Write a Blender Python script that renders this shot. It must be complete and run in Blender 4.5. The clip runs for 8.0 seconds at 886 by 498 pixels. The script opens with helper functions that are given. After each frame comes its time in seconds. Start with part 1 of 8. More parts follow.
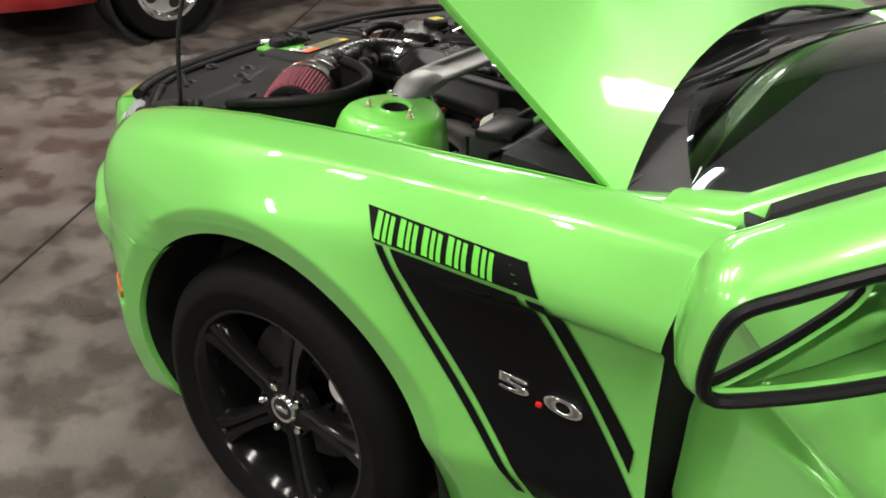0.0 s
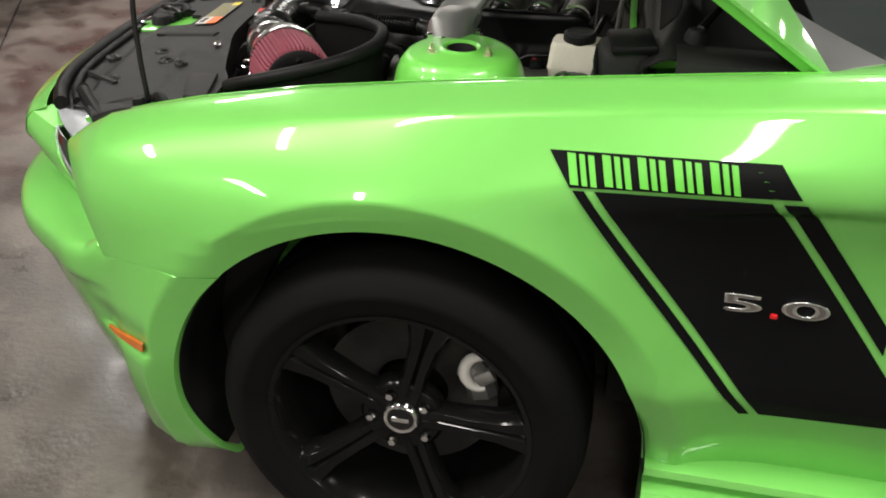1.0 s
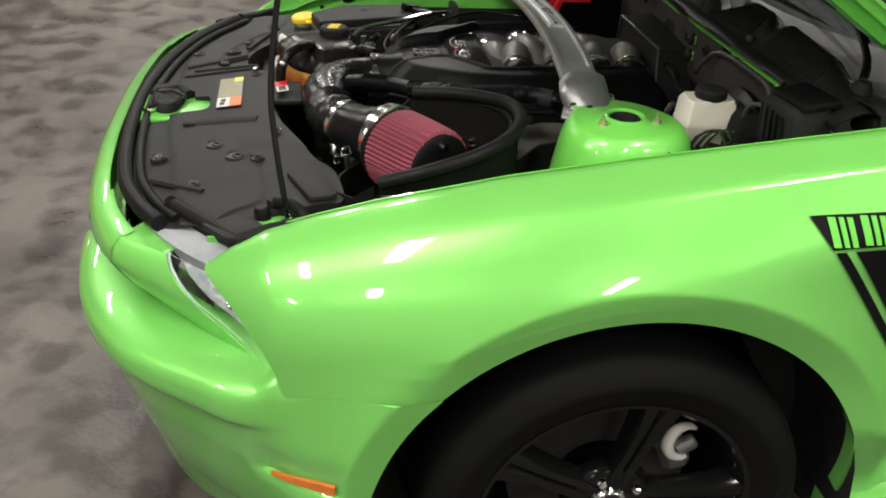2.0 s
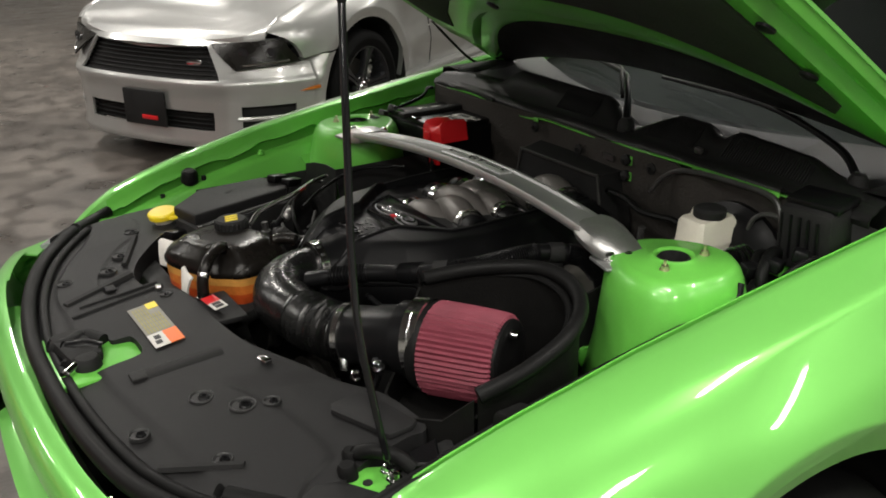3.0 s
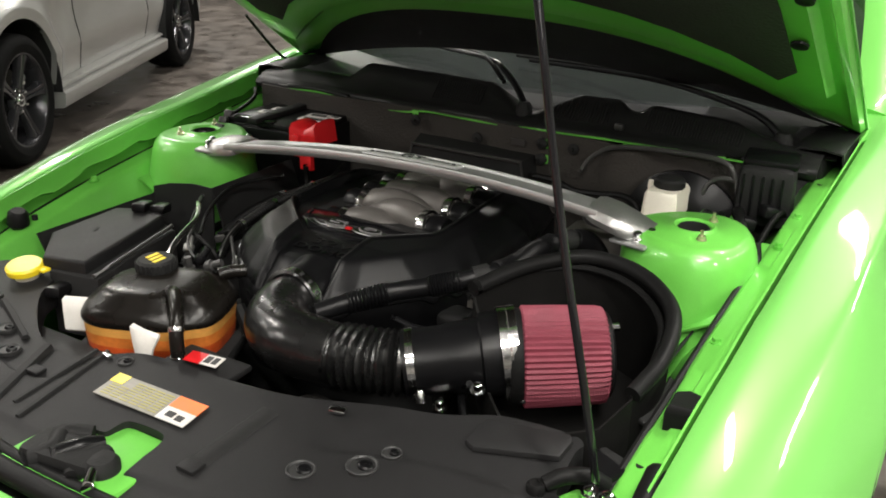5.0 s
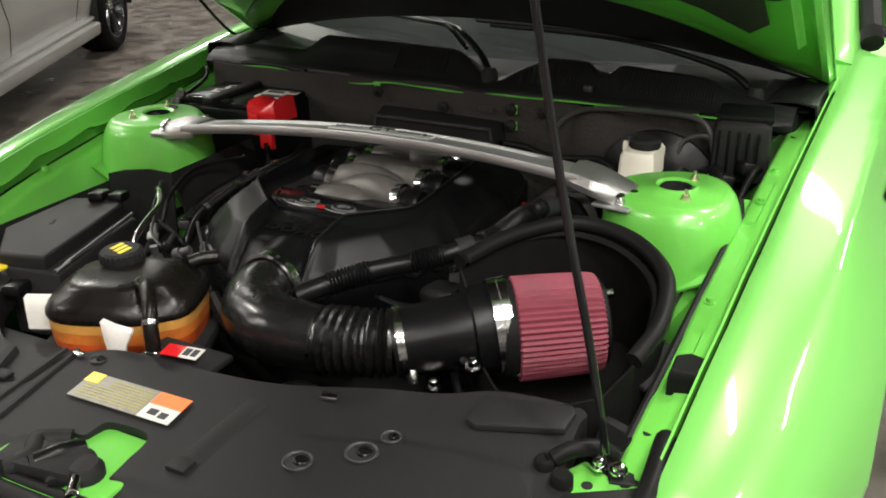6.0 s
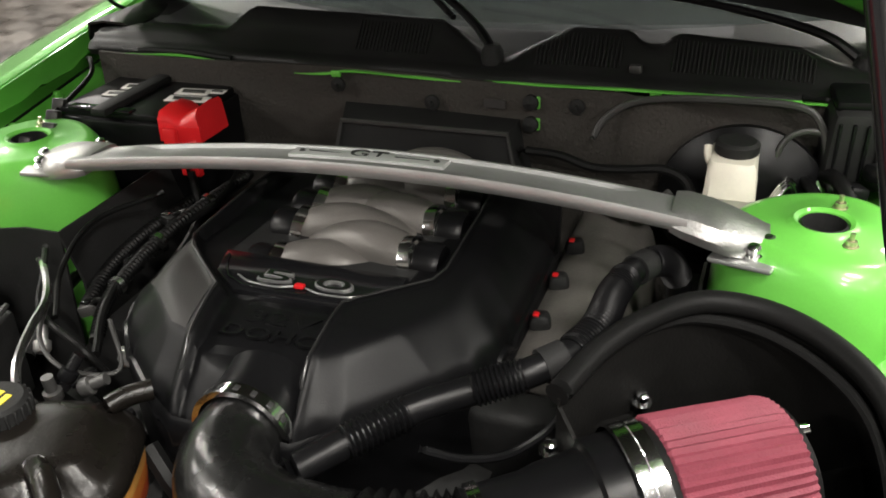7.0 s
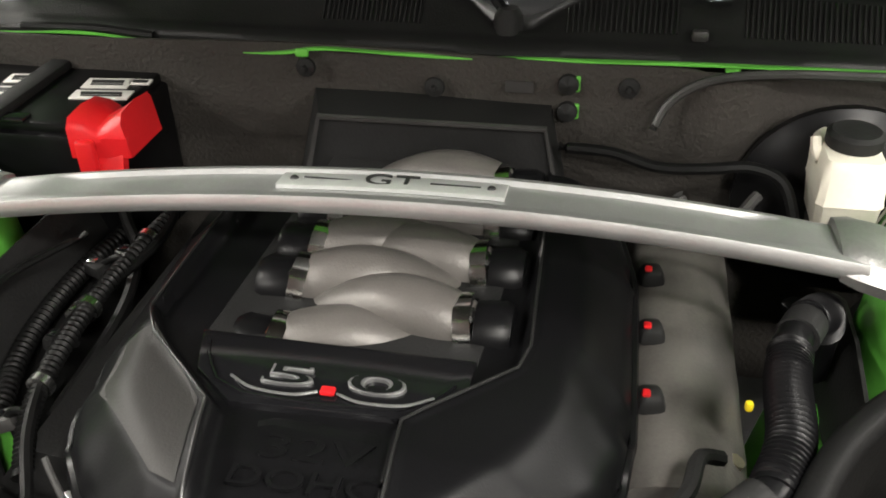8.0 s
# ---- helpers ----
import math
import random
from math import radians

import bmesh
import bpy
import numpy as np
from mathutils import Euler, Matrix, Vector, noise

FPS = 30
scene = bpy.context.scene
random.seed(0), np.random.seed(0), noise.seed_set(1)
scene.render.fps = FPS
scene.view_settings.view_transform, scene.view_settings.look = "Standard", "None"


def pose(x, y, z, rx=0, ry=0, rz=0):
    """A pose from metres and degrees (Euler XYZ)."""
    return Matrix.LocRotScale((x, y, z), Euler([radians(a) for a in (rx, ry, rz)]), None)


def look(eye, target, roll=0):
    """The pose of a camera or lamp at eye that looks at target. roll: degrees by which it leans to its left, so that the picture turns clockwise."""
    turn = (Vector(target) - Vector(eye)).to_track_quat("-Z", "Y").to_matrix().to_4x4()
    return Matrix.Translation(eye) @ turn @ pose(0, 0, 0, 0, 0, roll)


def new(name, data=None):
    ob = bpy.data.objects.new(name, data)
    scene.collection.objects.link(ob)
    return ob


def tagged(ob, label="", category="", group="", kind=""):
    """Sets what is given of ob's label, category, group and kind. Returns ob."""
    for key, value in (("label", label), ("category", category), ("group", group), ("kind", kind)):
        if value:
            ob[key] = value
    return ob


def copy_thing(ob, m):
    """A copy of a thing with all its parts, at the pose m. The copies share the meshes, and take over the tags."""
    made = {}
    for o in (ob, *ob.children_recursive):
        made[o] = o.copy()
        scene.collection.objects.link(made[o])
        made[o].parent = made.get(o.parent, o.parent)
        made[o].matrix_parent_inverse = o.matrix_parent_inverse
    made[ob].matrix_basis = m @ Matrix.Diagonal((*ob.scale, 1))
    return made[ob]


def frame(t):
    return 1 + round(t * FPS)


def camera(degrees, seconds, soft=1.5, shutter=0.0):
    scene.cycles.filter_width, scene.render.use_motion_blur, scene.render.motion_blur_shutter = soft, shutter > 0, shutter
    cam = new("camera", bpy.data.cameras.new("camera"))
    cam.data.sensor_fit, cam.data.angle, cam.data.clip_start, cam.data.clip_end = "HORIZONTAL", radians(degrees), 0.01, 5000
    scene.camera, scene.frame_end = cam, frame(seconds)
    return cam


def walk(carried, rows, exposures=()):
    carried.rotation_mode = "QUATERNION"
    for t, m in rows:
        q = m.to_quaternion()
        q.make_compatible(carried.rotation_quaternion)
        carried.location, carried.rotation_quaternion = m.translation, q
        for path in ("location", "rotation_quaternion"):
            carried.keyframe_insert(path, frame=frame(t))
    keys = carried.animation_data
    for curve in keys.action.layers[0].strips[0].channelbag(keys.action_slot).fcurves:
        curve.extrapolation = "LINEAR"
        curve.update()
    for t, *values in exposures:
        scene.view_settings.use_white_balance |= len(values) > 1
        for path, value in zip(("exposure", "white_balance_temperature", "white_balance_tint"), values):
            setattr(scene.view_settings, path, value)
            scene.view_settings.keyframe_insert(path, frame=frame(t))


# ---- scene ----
cam = camera(51.3, 8.0, soft=1.8, shutter=0.0)
PATH = [
    (0, (1.134, -1.953, 1.641), (0.147, -0.526, 0.646), 3.6),
    (0.5, (0.716, -2.087, 1.576), (0.087, -0.5, 0.535), 1.2),
    (1, (0.321, -2.132, 1.494), (-0.012, -0.453, 0.461), 1.4),
    (1.5, (-0.095, -2.069, 1.484), (-0.223, -0.375, 0.429), 2.1),
    (1.8, (-0.341, -2.057, 1.507), (-0.254, -0.364, 0.445), 1.6),
    (2, (-0.503, -2.017, 1.529), (-0.23, -0.299, 0.543), 3.2),
    (2.2, (-0.602, -1.921, 1.545), (-0.197, -0.189, 0.631), 0.9),
    (3.3, (-1.131, -1.397, 1.539), (0.015, 0.08, 0.828), 0.0),
    (3.5, (-1.161, -1.272, 1.532), (0.073, 0.133, 0.825), 0.3),
    (4, (-1.222, -1.037, 1.522), (0.216, 0.127, 0.765), 2.4),
    (4.5, (-1.403, -0.96, 1.511), (0.175, 0.03, 0.783), 2.1),
    (4.7, (-1.449, -0.957, 1.508), (0.131, 0.016, 0.764), 1.5),
    (6, (-1.436, -0.885, 1.486), (0.188, -0.045, 0.675), -0.6),
    (6.5, (-1.217, -0.7, 1.458), (0.412, 0.037, 0.563), -2.2),
    (7, (-1.003, -0.48, 1.445), (0.647, 0.132, 0.496), -2.1),
    (7.2, (-0.935, -0.394, 1.438), (0.754, 0.113, 0.494), -2.0),
    (7.6, (-0.819, -0.261, 1.423), (0.865, 0.076, 0.398), -0.8),
    (8, (-0.718, -0.205, 1.403), (0.921, 0.142, 0.312), -1.5),
]
walk(cam, [(t, look(e, g, r)) for t, e, g, r in PATH], exposures=[(0.0, -0.33), (1.0, -0.40), (2.2, -0.43), (3.3, -0.73), (4.0, -0.30), (4.7, -0.08), (6.0, -0.10), (6.5, -0.12), (7.0, 0.26), (7.5, 0.75), (8.0, 0.97)])

# ---- light: a workshop with rows of ceiling fluorescents ----
world = bpy.data.worlds.new("world")
scene.world = world
world.use_nodes = True
world.node_tree.nodes["Background"].inputs[0].default_value = (0.9, 0.95, 1.0, 1)
world.node_tree.nodes["Background"].inputs[1].default_value = 0.03
LAMP_POWER = 108.0
LAMP_GLOW = 26.0


# ---- materials ----
def mat(name, color, rough=0.5, metal=0.0, vary=0.15, scale=8.0, bump=0.05, fine=220.0, coat=0.0, spec=0.5, alpha=None, trans=0.0, bump_dist=0.002):
    """Principled surface with variation at two scales, in colour, roughness and relief."""
    m = bpy.data.materials.new(name)
    m.use_nodes = True
    nt = m.node_tree
    b = nt.nodes["Principled BSDF"]
    tc = nt.nodes.new("ShaderNodeTexCoord")
    n1 = nt.nodes.new("ShaderNodeTexNoise")
    n1.inputs["Scale"].default_value, n1.inputs["Detail"].default_value = scale, 6
    n2 = nt.nodes.new("ShaderNodeTexNoise")
    n2.inputs["Scale"].default_value, n2.inputs["Detail"].default_value = fine, 3
    for n in (n1, n2):
        nt.links.new(tc.outputs["Object"], n.inputs["Vector"])
    mixn = nt.nodes.new("ShaderNodeMath")
    mixn.operation = "MULTIPLY_ADD"
    nt.links.new(n2.outputs["Fac"], mixn.inputs[0])
    mixn.inputs[1].default_value = 0.35
    nt.links.new(n1.outputs["Fac"], mixn.inputs[2])
    ramp = nt.nodes.new("ShaderNodeMapRange")
    ramp.inputs["From Min"].default_value, ramp.inputs["From Max"].default_value = 0.35, 1.0
    ramp.inputs["To Min"].default_value, ramp.inputs["To Max"].default_value = 1 - vary, 1 + vary
    nt.links.new(mixn.outputs[0], ramp.inputs["Value"])
    col = nt.nodes.new("ShaderNodeVectorMath")
    col.operation = "SCALE"
    col.inputs[0].default_value = color
    nt.links.new(ramp.outputs[0], col.inputs["Scale"])
    nt.links.new(col.outputs[0], b.inputs["Base Color"])
    rr = nt.nodes.new("ShaderNodeMapRange")
    rr.inputs["To Min"].default_value, rr.inputs["To Max"].default_value = max(0.02, rough * (1 - vary)), min(1, rough * (1 + vary))
    nt.links.new(n1.outputs["Fac"], rr.inputs["Value"])
    nt.links.new(rr.outputs[0], b.inputs["Roughness"])
    b.inputs["Metallic"].default_value = metal
    b.inputs["Specular IOR Level"].default_value = spec
    b.inputs["Coat Weight"].default_value = coat
    b.inputs["Coat Roughness"].default_value = 0.03
    b.inputs["Transmission Weight"].default_value = trans
    if bump:
        bp = nt.nodes.new("ShaderNodeBump")
        bp.inputs["Strength"].default_value, bp.inputs["Distance"].default_value = bump, bump_dist
        nt.links.new(n2.outputs["Fac"], bp.inputs["Height"])
        nt.links.new(bp.outputs[0], b.inputs["Normal"])
    return m


def emitter(name, color, strength):
    m = bpy.data.materials.new(name)
    m.use_nodes = True
    b = m.node_tree.nodes["Principled BSDF"]
    b.inputs["Base Color"].default_value = (*color, 1)
    b.inputs["Emission Color"].default_value = (*color, 1)
    b.inputs["Emission Strength"].default_value = strength
    return m


GREEN = mat("green_paint", (0.184, 0.556, 0.112), 0.33, 0.24, 0.05, 3.0, 0.015, 900, coat=1.0, spec=0.15)
GREEN_IN = mat("green_inner_paint", (0.150, 0.535, 0.075), 0.34, 0.05, 0.10, 6.0, 0.04, 300, coat=0.5)
SILVER = mat("silver_paint", (0.45, 0.45, 0.44), 0.34, 0.55, 0.05, 3.0, 0.01, 900, coat=1.0)
RED_CAR = mat("red_paint", (0.48, 0.018, 0.028), 0.35, 0.1, 0.08, 3.0, 0.01, 900, coat=1.0)
DECAL = mat("black_vinyl_decal", (0.005, 0.005, 0.0055), 0.36, 0, 0.2, 5.0, 0.04, 400, spec=0.07)
DECAL_GREEN = mat("green_decal_film", (0.12, 0.52, 0.05), 0.4, 0, 0.08, 5.0, 0.02, 400)
CHROME = mat("chrome", (0.78, 0.78, 0.78), 0.10, 1.0, 0.06, 20, 0.02, 300)
STEEL = mat("clamp_steel", (0.70, 0.70, 0.69), 0.22, 1.0, 0.15, 30, 0.05, 300)
ALU = mat("brushed_aluminium", (0.50, 0.505, 0.50), 0.42, 0.75, 0.12, 12, 0.12, 260)
ALU_CAST = mat("cast_aluminium", (0.50, 0.50, 0.49), 0.40, 0.9, 0.2, 14, 0.30, 260)
CLAMP = mat("bright_clamp_band", (0.82, 0.82, 0.81), 0.14, 1.0, 0.15, 30, 0.08, 300)
DARK_CHROME = mat("smoked_chrome", (0.42, 0.42, 0.42), 0.18, 1.0, 0.1, 30, 0.03, 300)
PLAQUE = mat("plaque_metal", (0.80, 0.81, 0.80), 0.35, 0.6, 0.10, 25, 0.04, 300)
RUNNER = mat("grey_cast_runner", (0.128, 0.119, 0.111), 0.40, 0.25, 0.14, 14, 0.20, 320)
VALVE = mat("grey_valve_cover", (0.135, 0.126, 0.116), 0.5, 0.2, 0.35, 16, 0.30, 240)
BLACK_SATIN = mat("black_satin_plastic", (0.005, 0.005, 0.0055), 0.32, 0, 0.15, 9, 0.06, 420, spec=0.19)
COVER_BLACK = mat("black_cover_plastic", (0.0045, 0.0045, 0.005), 0.38, 0, 0.15, 9, 0.10, 420, spec=0.14)
BLACK_GLOSS = mat("black_gloss_plastic", (0.008, 0.008, 0.009), 0.12, 0, 0.2, 8, 0.03, 300)
GLOSS_PIPE = mat("moulded_gloss_pipe", (0.006, 0.006, 0.006), 0.26, 0, 0.35, 26, 0.30, 70, spec=0.5)
BLACK_MATT = mat("black_matt_plastic", (0.016, 0.016, 0.016), 0.6, 0, 0.3, 9, 0.25, 260, spec=0.16)
COVER_GREY = mat("engine_cover_grey_facet", (0.026, 0.025, 0.024), 0.50, 0, 0.15, 9, 0.15, 420, spec=0.3)
SHIELD = mat("black_shield_plastic", (0.0075, 0.0073, 0.007), 0.55, 0, 0.3, 9, 0.25, 260, spec=0.10)
RUBBER = mat("black_rubber", (0.008, 0.008, 0.008), 0.45, 0, 0.25, 10, 0.15, 260, spec=0.10)
COVER_EDGE = mat("lighter_cover_edge", (0.016, 0.016, 0.016), 0.35, 0, 0.3, 20, 0.05, 300)
BADGE_METAL = mat("satin_badge_metal", (0.27, 0.27, 0.27), 0.30, 0.6, 0.15, 30, 0.03, 300)
TYRE = mat("tyre_rubber", (0.0055, 0.0055, 0.0056), 0.62, 0, 0.25, 7, 0.25, 200, spec=0.07)
RIM_BLACK = mat("gloss_black_rim", (0.006, 0.006, 0.006), 0.12, 0.0, 0.2, 8, 0.02, 300, spec=0.16)
RIM_DARK = mat("dark_machined_rim", (0.040, 0.040, 0.044), 0.20, 0.6, 0.2, 8, 0.02, 300)
DISC = mat("brake_disc_iron", (0.05, 0.048, 0.045), 0.45, 0.6, 0.25, 12, 0.2, 200)
RAD_COVER = mat("grained_dark_grey_plastic", (0.0145, 0.0143, 0.0147), 0.50, 0, 0.16, 6, 0.35, 650, spec=0.19)
INSUL = mat("firewall_insulation", (0.043, 0.039, 0.035), 0.75, 0, 0.22, 7, 0.6, 180, bump_dist=0.004, spec=0.22)
COWL = mat("cowl_black_plastic", (0.010, 0.010, 0.010), 0.40, 0, 0.25, 8, 0.2, 420, spec=0.24)
# grey that stands in for the ceiling mirrored in the lower windscreen
SCUTTLE_SHEEN = mat("scuttle_glass_sheen", (0.042, 0.042, 0.044), 0.5, 0, 0.2, 8, 0.2, 420, spec=0.3)
LINER = mat("hood_liner_felt", (0.021, 0.0205, 0.020), 0.9, 0, 0.3, 8, 0.7, 160, bump_dist=0.004)
FILTER_RED = mat("red_pleated_cotton", (0.185, 0.031, 0.050), 0.68, 0, 0.18, 20, 0.5, 420)
RED_PLASTIC = mat("red_plastic", (0.62, 0.014, 0.018), 0.32, 0, 0.10, 10, 0.08, 260)
YELLOW = mat("yellow_plastic", (0.86, 0.66, 0.02), 0.38, 0, 0.08, 10, 0.05, 260)
CREAM = mat("cream_translucent_plastic", (0.74, 0.70, 0.60), 0.42, 0, 0.10, 14, 0.10, 200)
WHITE_TAB = mat("white_plastic_tab", (0.70, 0.68, 0.64), 0.45, 0, 0.12, 14, 0.10, 200)
SMOKE = mat("smoked_bottle_plastic", (0.008, 0.0068, 0.0058), 0.28, 0, 0.4, 14, 0.25, 110, spec=0.26)
COOLANT_MID = mat("orange_coolant_plastic", (0.60, 0.17, 0.03), 0.34, 0, 0.35, 22, 0.12, 160)
COOLANT = mat("amber_coolant_plastic", (0.52, 0.075, 0.014), 0.32, 0, 0.30, 18, 0.10, 160)
AMBER_PALE = mat("pale_amber_plastic", (0.62, 0.30, 0.07), 0.32, 0, 0.25, 18, 0.10, 160)
LABEL_WHITE = mat("label_white", (0.62, 0.60, 0.57), 0.5, 0, 0.06, 30, 0.02, 200)
LABEL_SILVER = mat("label_grey", (0.20, 0.19, 0.155), 0.40, 0, 0.25, 60, 0.02, 200)
LABEL_OLIVE = mat("label_olive", (0.27, 0.245, 0.075), 0.45, 0, 0.15, 30, 0.02, 200)
LABEL_ORANGE = mat("label_orange", (0.85, 0.17, 0.03), 0.45, 0, 0.08, 30, 0.02, 200)
LABEL_BLACK = mat("label_black", (0.02, 0.02, 0.02), 0.5, 0, 0.1, 30, 0.02, 200)
LAMP_BOWL = mat("smoked_lamp_bowl", (0.42, 0.44, 0.44), 0.25, 0.3, 0.5, 40, 0.1, 200)
LENS_TOP = mat("pale_lens_plastic", (0.30, 0.31, 0.33), 0.22, 0, 0.25, 18, 0.03, 200, coat=0.8)
AMBER = mat("amber_marker_lens", (0.46, 0.12, 0.015), 0.22, 0, 0.12, 30, 0.02, 200, coat=0.5)
WIRE = mat("black_wire_loom", (0.006, 0.006, 0.006), 0.42, 0, 0.25, 20, 0.2, 260, spec=0.13)
CABLE_GREY = mat("grey_cable", (0.045, 0.044, 0.043), 0.4, 0.1, 0.25, 20, 0.1, 260)
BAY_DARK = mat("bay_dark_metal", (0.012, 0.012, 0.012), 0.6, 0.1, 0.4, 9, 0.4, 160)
GOLD = mat("zinc_plated_bolt", (0.62, 0.55, 0.42), 0.30, 0.9, 0.2, 30, 0.05, 260)
SEAT_DARK = mat("dark_cabin_trim", (0.008, 0.008, 0.008), 0.7, 0, 0.2, 8, 0.2, 200)
# paleness chosen for the light it throws back on the car's sides
WALL = mat("unseen_bounce_wall", (0.60, 0.59, 0.56), 0.8, 0, 0.18, 1.2, 0.3, 60)
CEIL = mat("workshop_ceiling", (0.13, 0.13, 0.127), 0.85, 0, 0.2, 1.5, 0.3, 60)
TUBE = emitter("lamp_diffuser", (1.0, 0.97, 0.92), LAMP_GLOW)


def glass_mat(name, tint, rough=0.02):
    m = bpy.data.materials.new(name)
    m.use_nodes = True
    b = m.node_tree.nodes["Principled BSDF"]
    b.inputs["Base Color"].default_value = (*tint, 1)
    b.inputs["Roughness"].default_value = rough
    b.inputs["Transmission Weight"].default_value = 1.0
    b.inputs["IOR"].default_value = 1.45
    return m


GLASS = glass_mat("car_glass", (0.32, 0.36, 0.35))
LENS = glass_mat("headlight_lens", (0.92, 0.95, 0.96), 0.03)
MIRROR = mat("mirror_glass", (0.85, 0.86, 0.86), 0.03, 1.0, 0.02, 5, 0, 100)


def concrete():
    """Worn sealed concrete with dark tyre and oil stains."""
    m = bpy.data.materials.new("stained_concrete")
    m.use_nodes = True
    nt = m.node_tree
    b = nt.nodes["Principled BSDF"]
    tc = nt.nodes.new("ShaderNodeTexCoord")
    def noise_node(s, d, dist=0.0):
        n = nt.nodes.new("ShaderNodeTexNoise")
        n.inputs["Scale"].default_value, n.inputs["Detail"].default_value, n.inputs["Distortion"].default_value = s, d, dist
        nt.links.new(tc.outputs["Object"], n.inputs["Vector"])
        return n
    big, mid, fine_n = noise_node(1.7, 10, 0.1), noise_node(5.6, 9, 0.1), noise_node(60, 4)
    cr = nt.nodes.new("ShaderNodeValToRGB")
    cr.color_ramp.elements[0].position, cr.color_ramp.elements[0].color = 0.36, (0.070, 0.060, 0.053, 1)
    cr.color_ramp.elements[1].position, cr.color_ramp.elements[1].color = 0.62, (0.138, 0.121, 0.108, 1)
    nt.links.new(big.outputs["Fac"], cr.inputs[0])
    cr2 = nt.nodes.new("ShaderNodeValToRGB")
    cr2.color_ramp.elements[0].position, cr2.color_ramp.elements[0].color = 0.42, (0.55, 0.53, 0.515, 1)
    cr2.color_ramp.elements[1].position, cr2.color_ramp.elements[1].color = 0.54, (1.04, 1.03, 1.02, 1)
    nt.links.new(mid.outputs["Fac"], cr2.inputs[0])
    mx = nt.nodes.new("ShaderNodeMix")
    mx.data_type, mx.blend_type = "RGBA", "MULTIPLY"
    mx.inputs["Factor"].default_value = 1.0
    nt.links.new(cr.outputs[0], mx.inputs["A"])
    nt.links.new(cr2.outputs[0], mx.inputs["B"])
    nt.links.new(mx.outputs["Result"], b.inputs["Base Color"])
    rr = nt.nodes.new("ShaderNodeMapRange")
    rr.inputs["From Min"].default_value, rr.inputs["From Max"].default_value = 0.3, 0.7
    rr.inputs["To Min"].default_value, rr.inputs["To Max"].default_value = 0.24, 0.56
    nt.links.new(mid.outputs["Fac"], rr.inputs["Value"])
    nt.links.new(rr.outputs[0], b.inputs["Roughness"])
    bp = nt.nodes.new("ShaderNodeBump")
    bp.inputs["Strength"].default_value, bp.inputs["Distance"].default_value = 0.35, 0.004
    nt.links.new(fine_n.outputs["Fac"], bp.inputs["Height"])
    nt.links.new(bp.outputs[0], b.inputs["Normal"])
    return m


CONCRETE = concrete()


# ---- mesh helpers ----
def part(name, bm, material, parent=None, label="", smooth=True, angle=40):
    me = bpy.data.meshes.new(name)
    bmesh.ops.recalc_face_normals(bm, faces=bm.faces)
    bm.to_mesh(me)
    bm.free()
    me.materials.append(material)
    if smooth:
        me.shade_smooth()
        me.set_sharp_from_angle(angle=radians(angle))
    ob = new(name, me)
    if parent is not None:
        ob.parent = parent
    if label:
        ob["label"] = label
    return ob


def thing(name, m=None, label="", category="", group="", kind=""):
    ob = new(name)
    ob.empty_display_size = 0.1
    if m is not None:
        ob.matrix_basis = m
    return tagged(ob, label, category, group, kind)


def interp(x, pts):
    if x <= pts[0][0]:
        return pts[0][1]
    for (a, va), (b, vb) in zip(pts, pts[1:]):
        if x <= b:
            return va + (vb - va) * (x - a) / (b - a)
    return pts[-1][1]


def sstep(a, b, x):
    k = min(1.0, max(0.0, (x - a) / (b - a)))
    return k * k * (3 - 2 * k)


def loft(bm, rows, closed=False, cap=False):
    """A skin over rows of points, each row of the same length."""
    vs = [[bm.verts.new(p) for p in row] for row in rows]
    n = len(rows[0])
    for a, b in zip(vs, vs[1:]):
        for i in range(n if closed else n - 1):
            j = (i + 1) % n
            try:
                bm.faces.new((a[i], a[j], b[j], b[i]))
            except ValueError:
                pass
    if cap:
        for row in (vs[0], vs[-1]):
            try:
                bm.faces.new(row)
            except ValueError:
                pass
    return bm


def shell(bm, thick):
    """Gives an open skin thickness along its normals."""
    bmesh.ops.recalc_face_normals(bm, faces=bm.faces)
    bmesh.ops.solidify(bm, geom=bm.faces[:], thickness=thick)
    return bm


def box(bm, c, size, bevel=0.004, rot=(0, 0, 0), seg=2, taper=1.0):
    m = pose(*c, *rot)
    r = bmesh.ops.create_cube(bm, size=1.0)
    vs = r["verts"]
    for v in vs:
        k = taper if v.co.z > 0 else 1.0
        v.co = Vector((v.co.x * size[0] * k, v.co.y * size[1] * k, v.co.z * size[2]))
    if bevel:
        es = list({e for v in vs for e in v.link_edges})
        out = bmesh.ops.bevel(bm, geom=es, offset=bevel, segments=seg, profile=0.5, affect="EDGES")
        vs = list({v for f in out["faces"] for v in f.verts} | {v for v in vs if v.is_valid})
    bmesh.ops.transform(bm, matrix=m, verts=vs)
    return bm


def basis(d):
    d = Vector(d).normalized()
    a = Vector((0, 0, 1)) if abs(d.z) < 0.9 else Vector((1, 0, 0))
    u = d.cross(a).normalized()
    return d, u, u.cross(d).normalized()


def lathe(bm, origin, axis, profile, seg=32, cap=True):
    """Turns (distance along the axis, radius) pairs about the axis through origin."""
    d, u, v = basis(axis)
    o = Vector(origin)
    rows = []
    for h, r in profile:
        rows.append([o + d * h + (u * math.cos(2 * math.pi * i / seg) + v * math.sin(2 * math.pi * i / seg)) * r for i in range(seg)])
    return loft(bm, rows, closed=True, cap=cap)


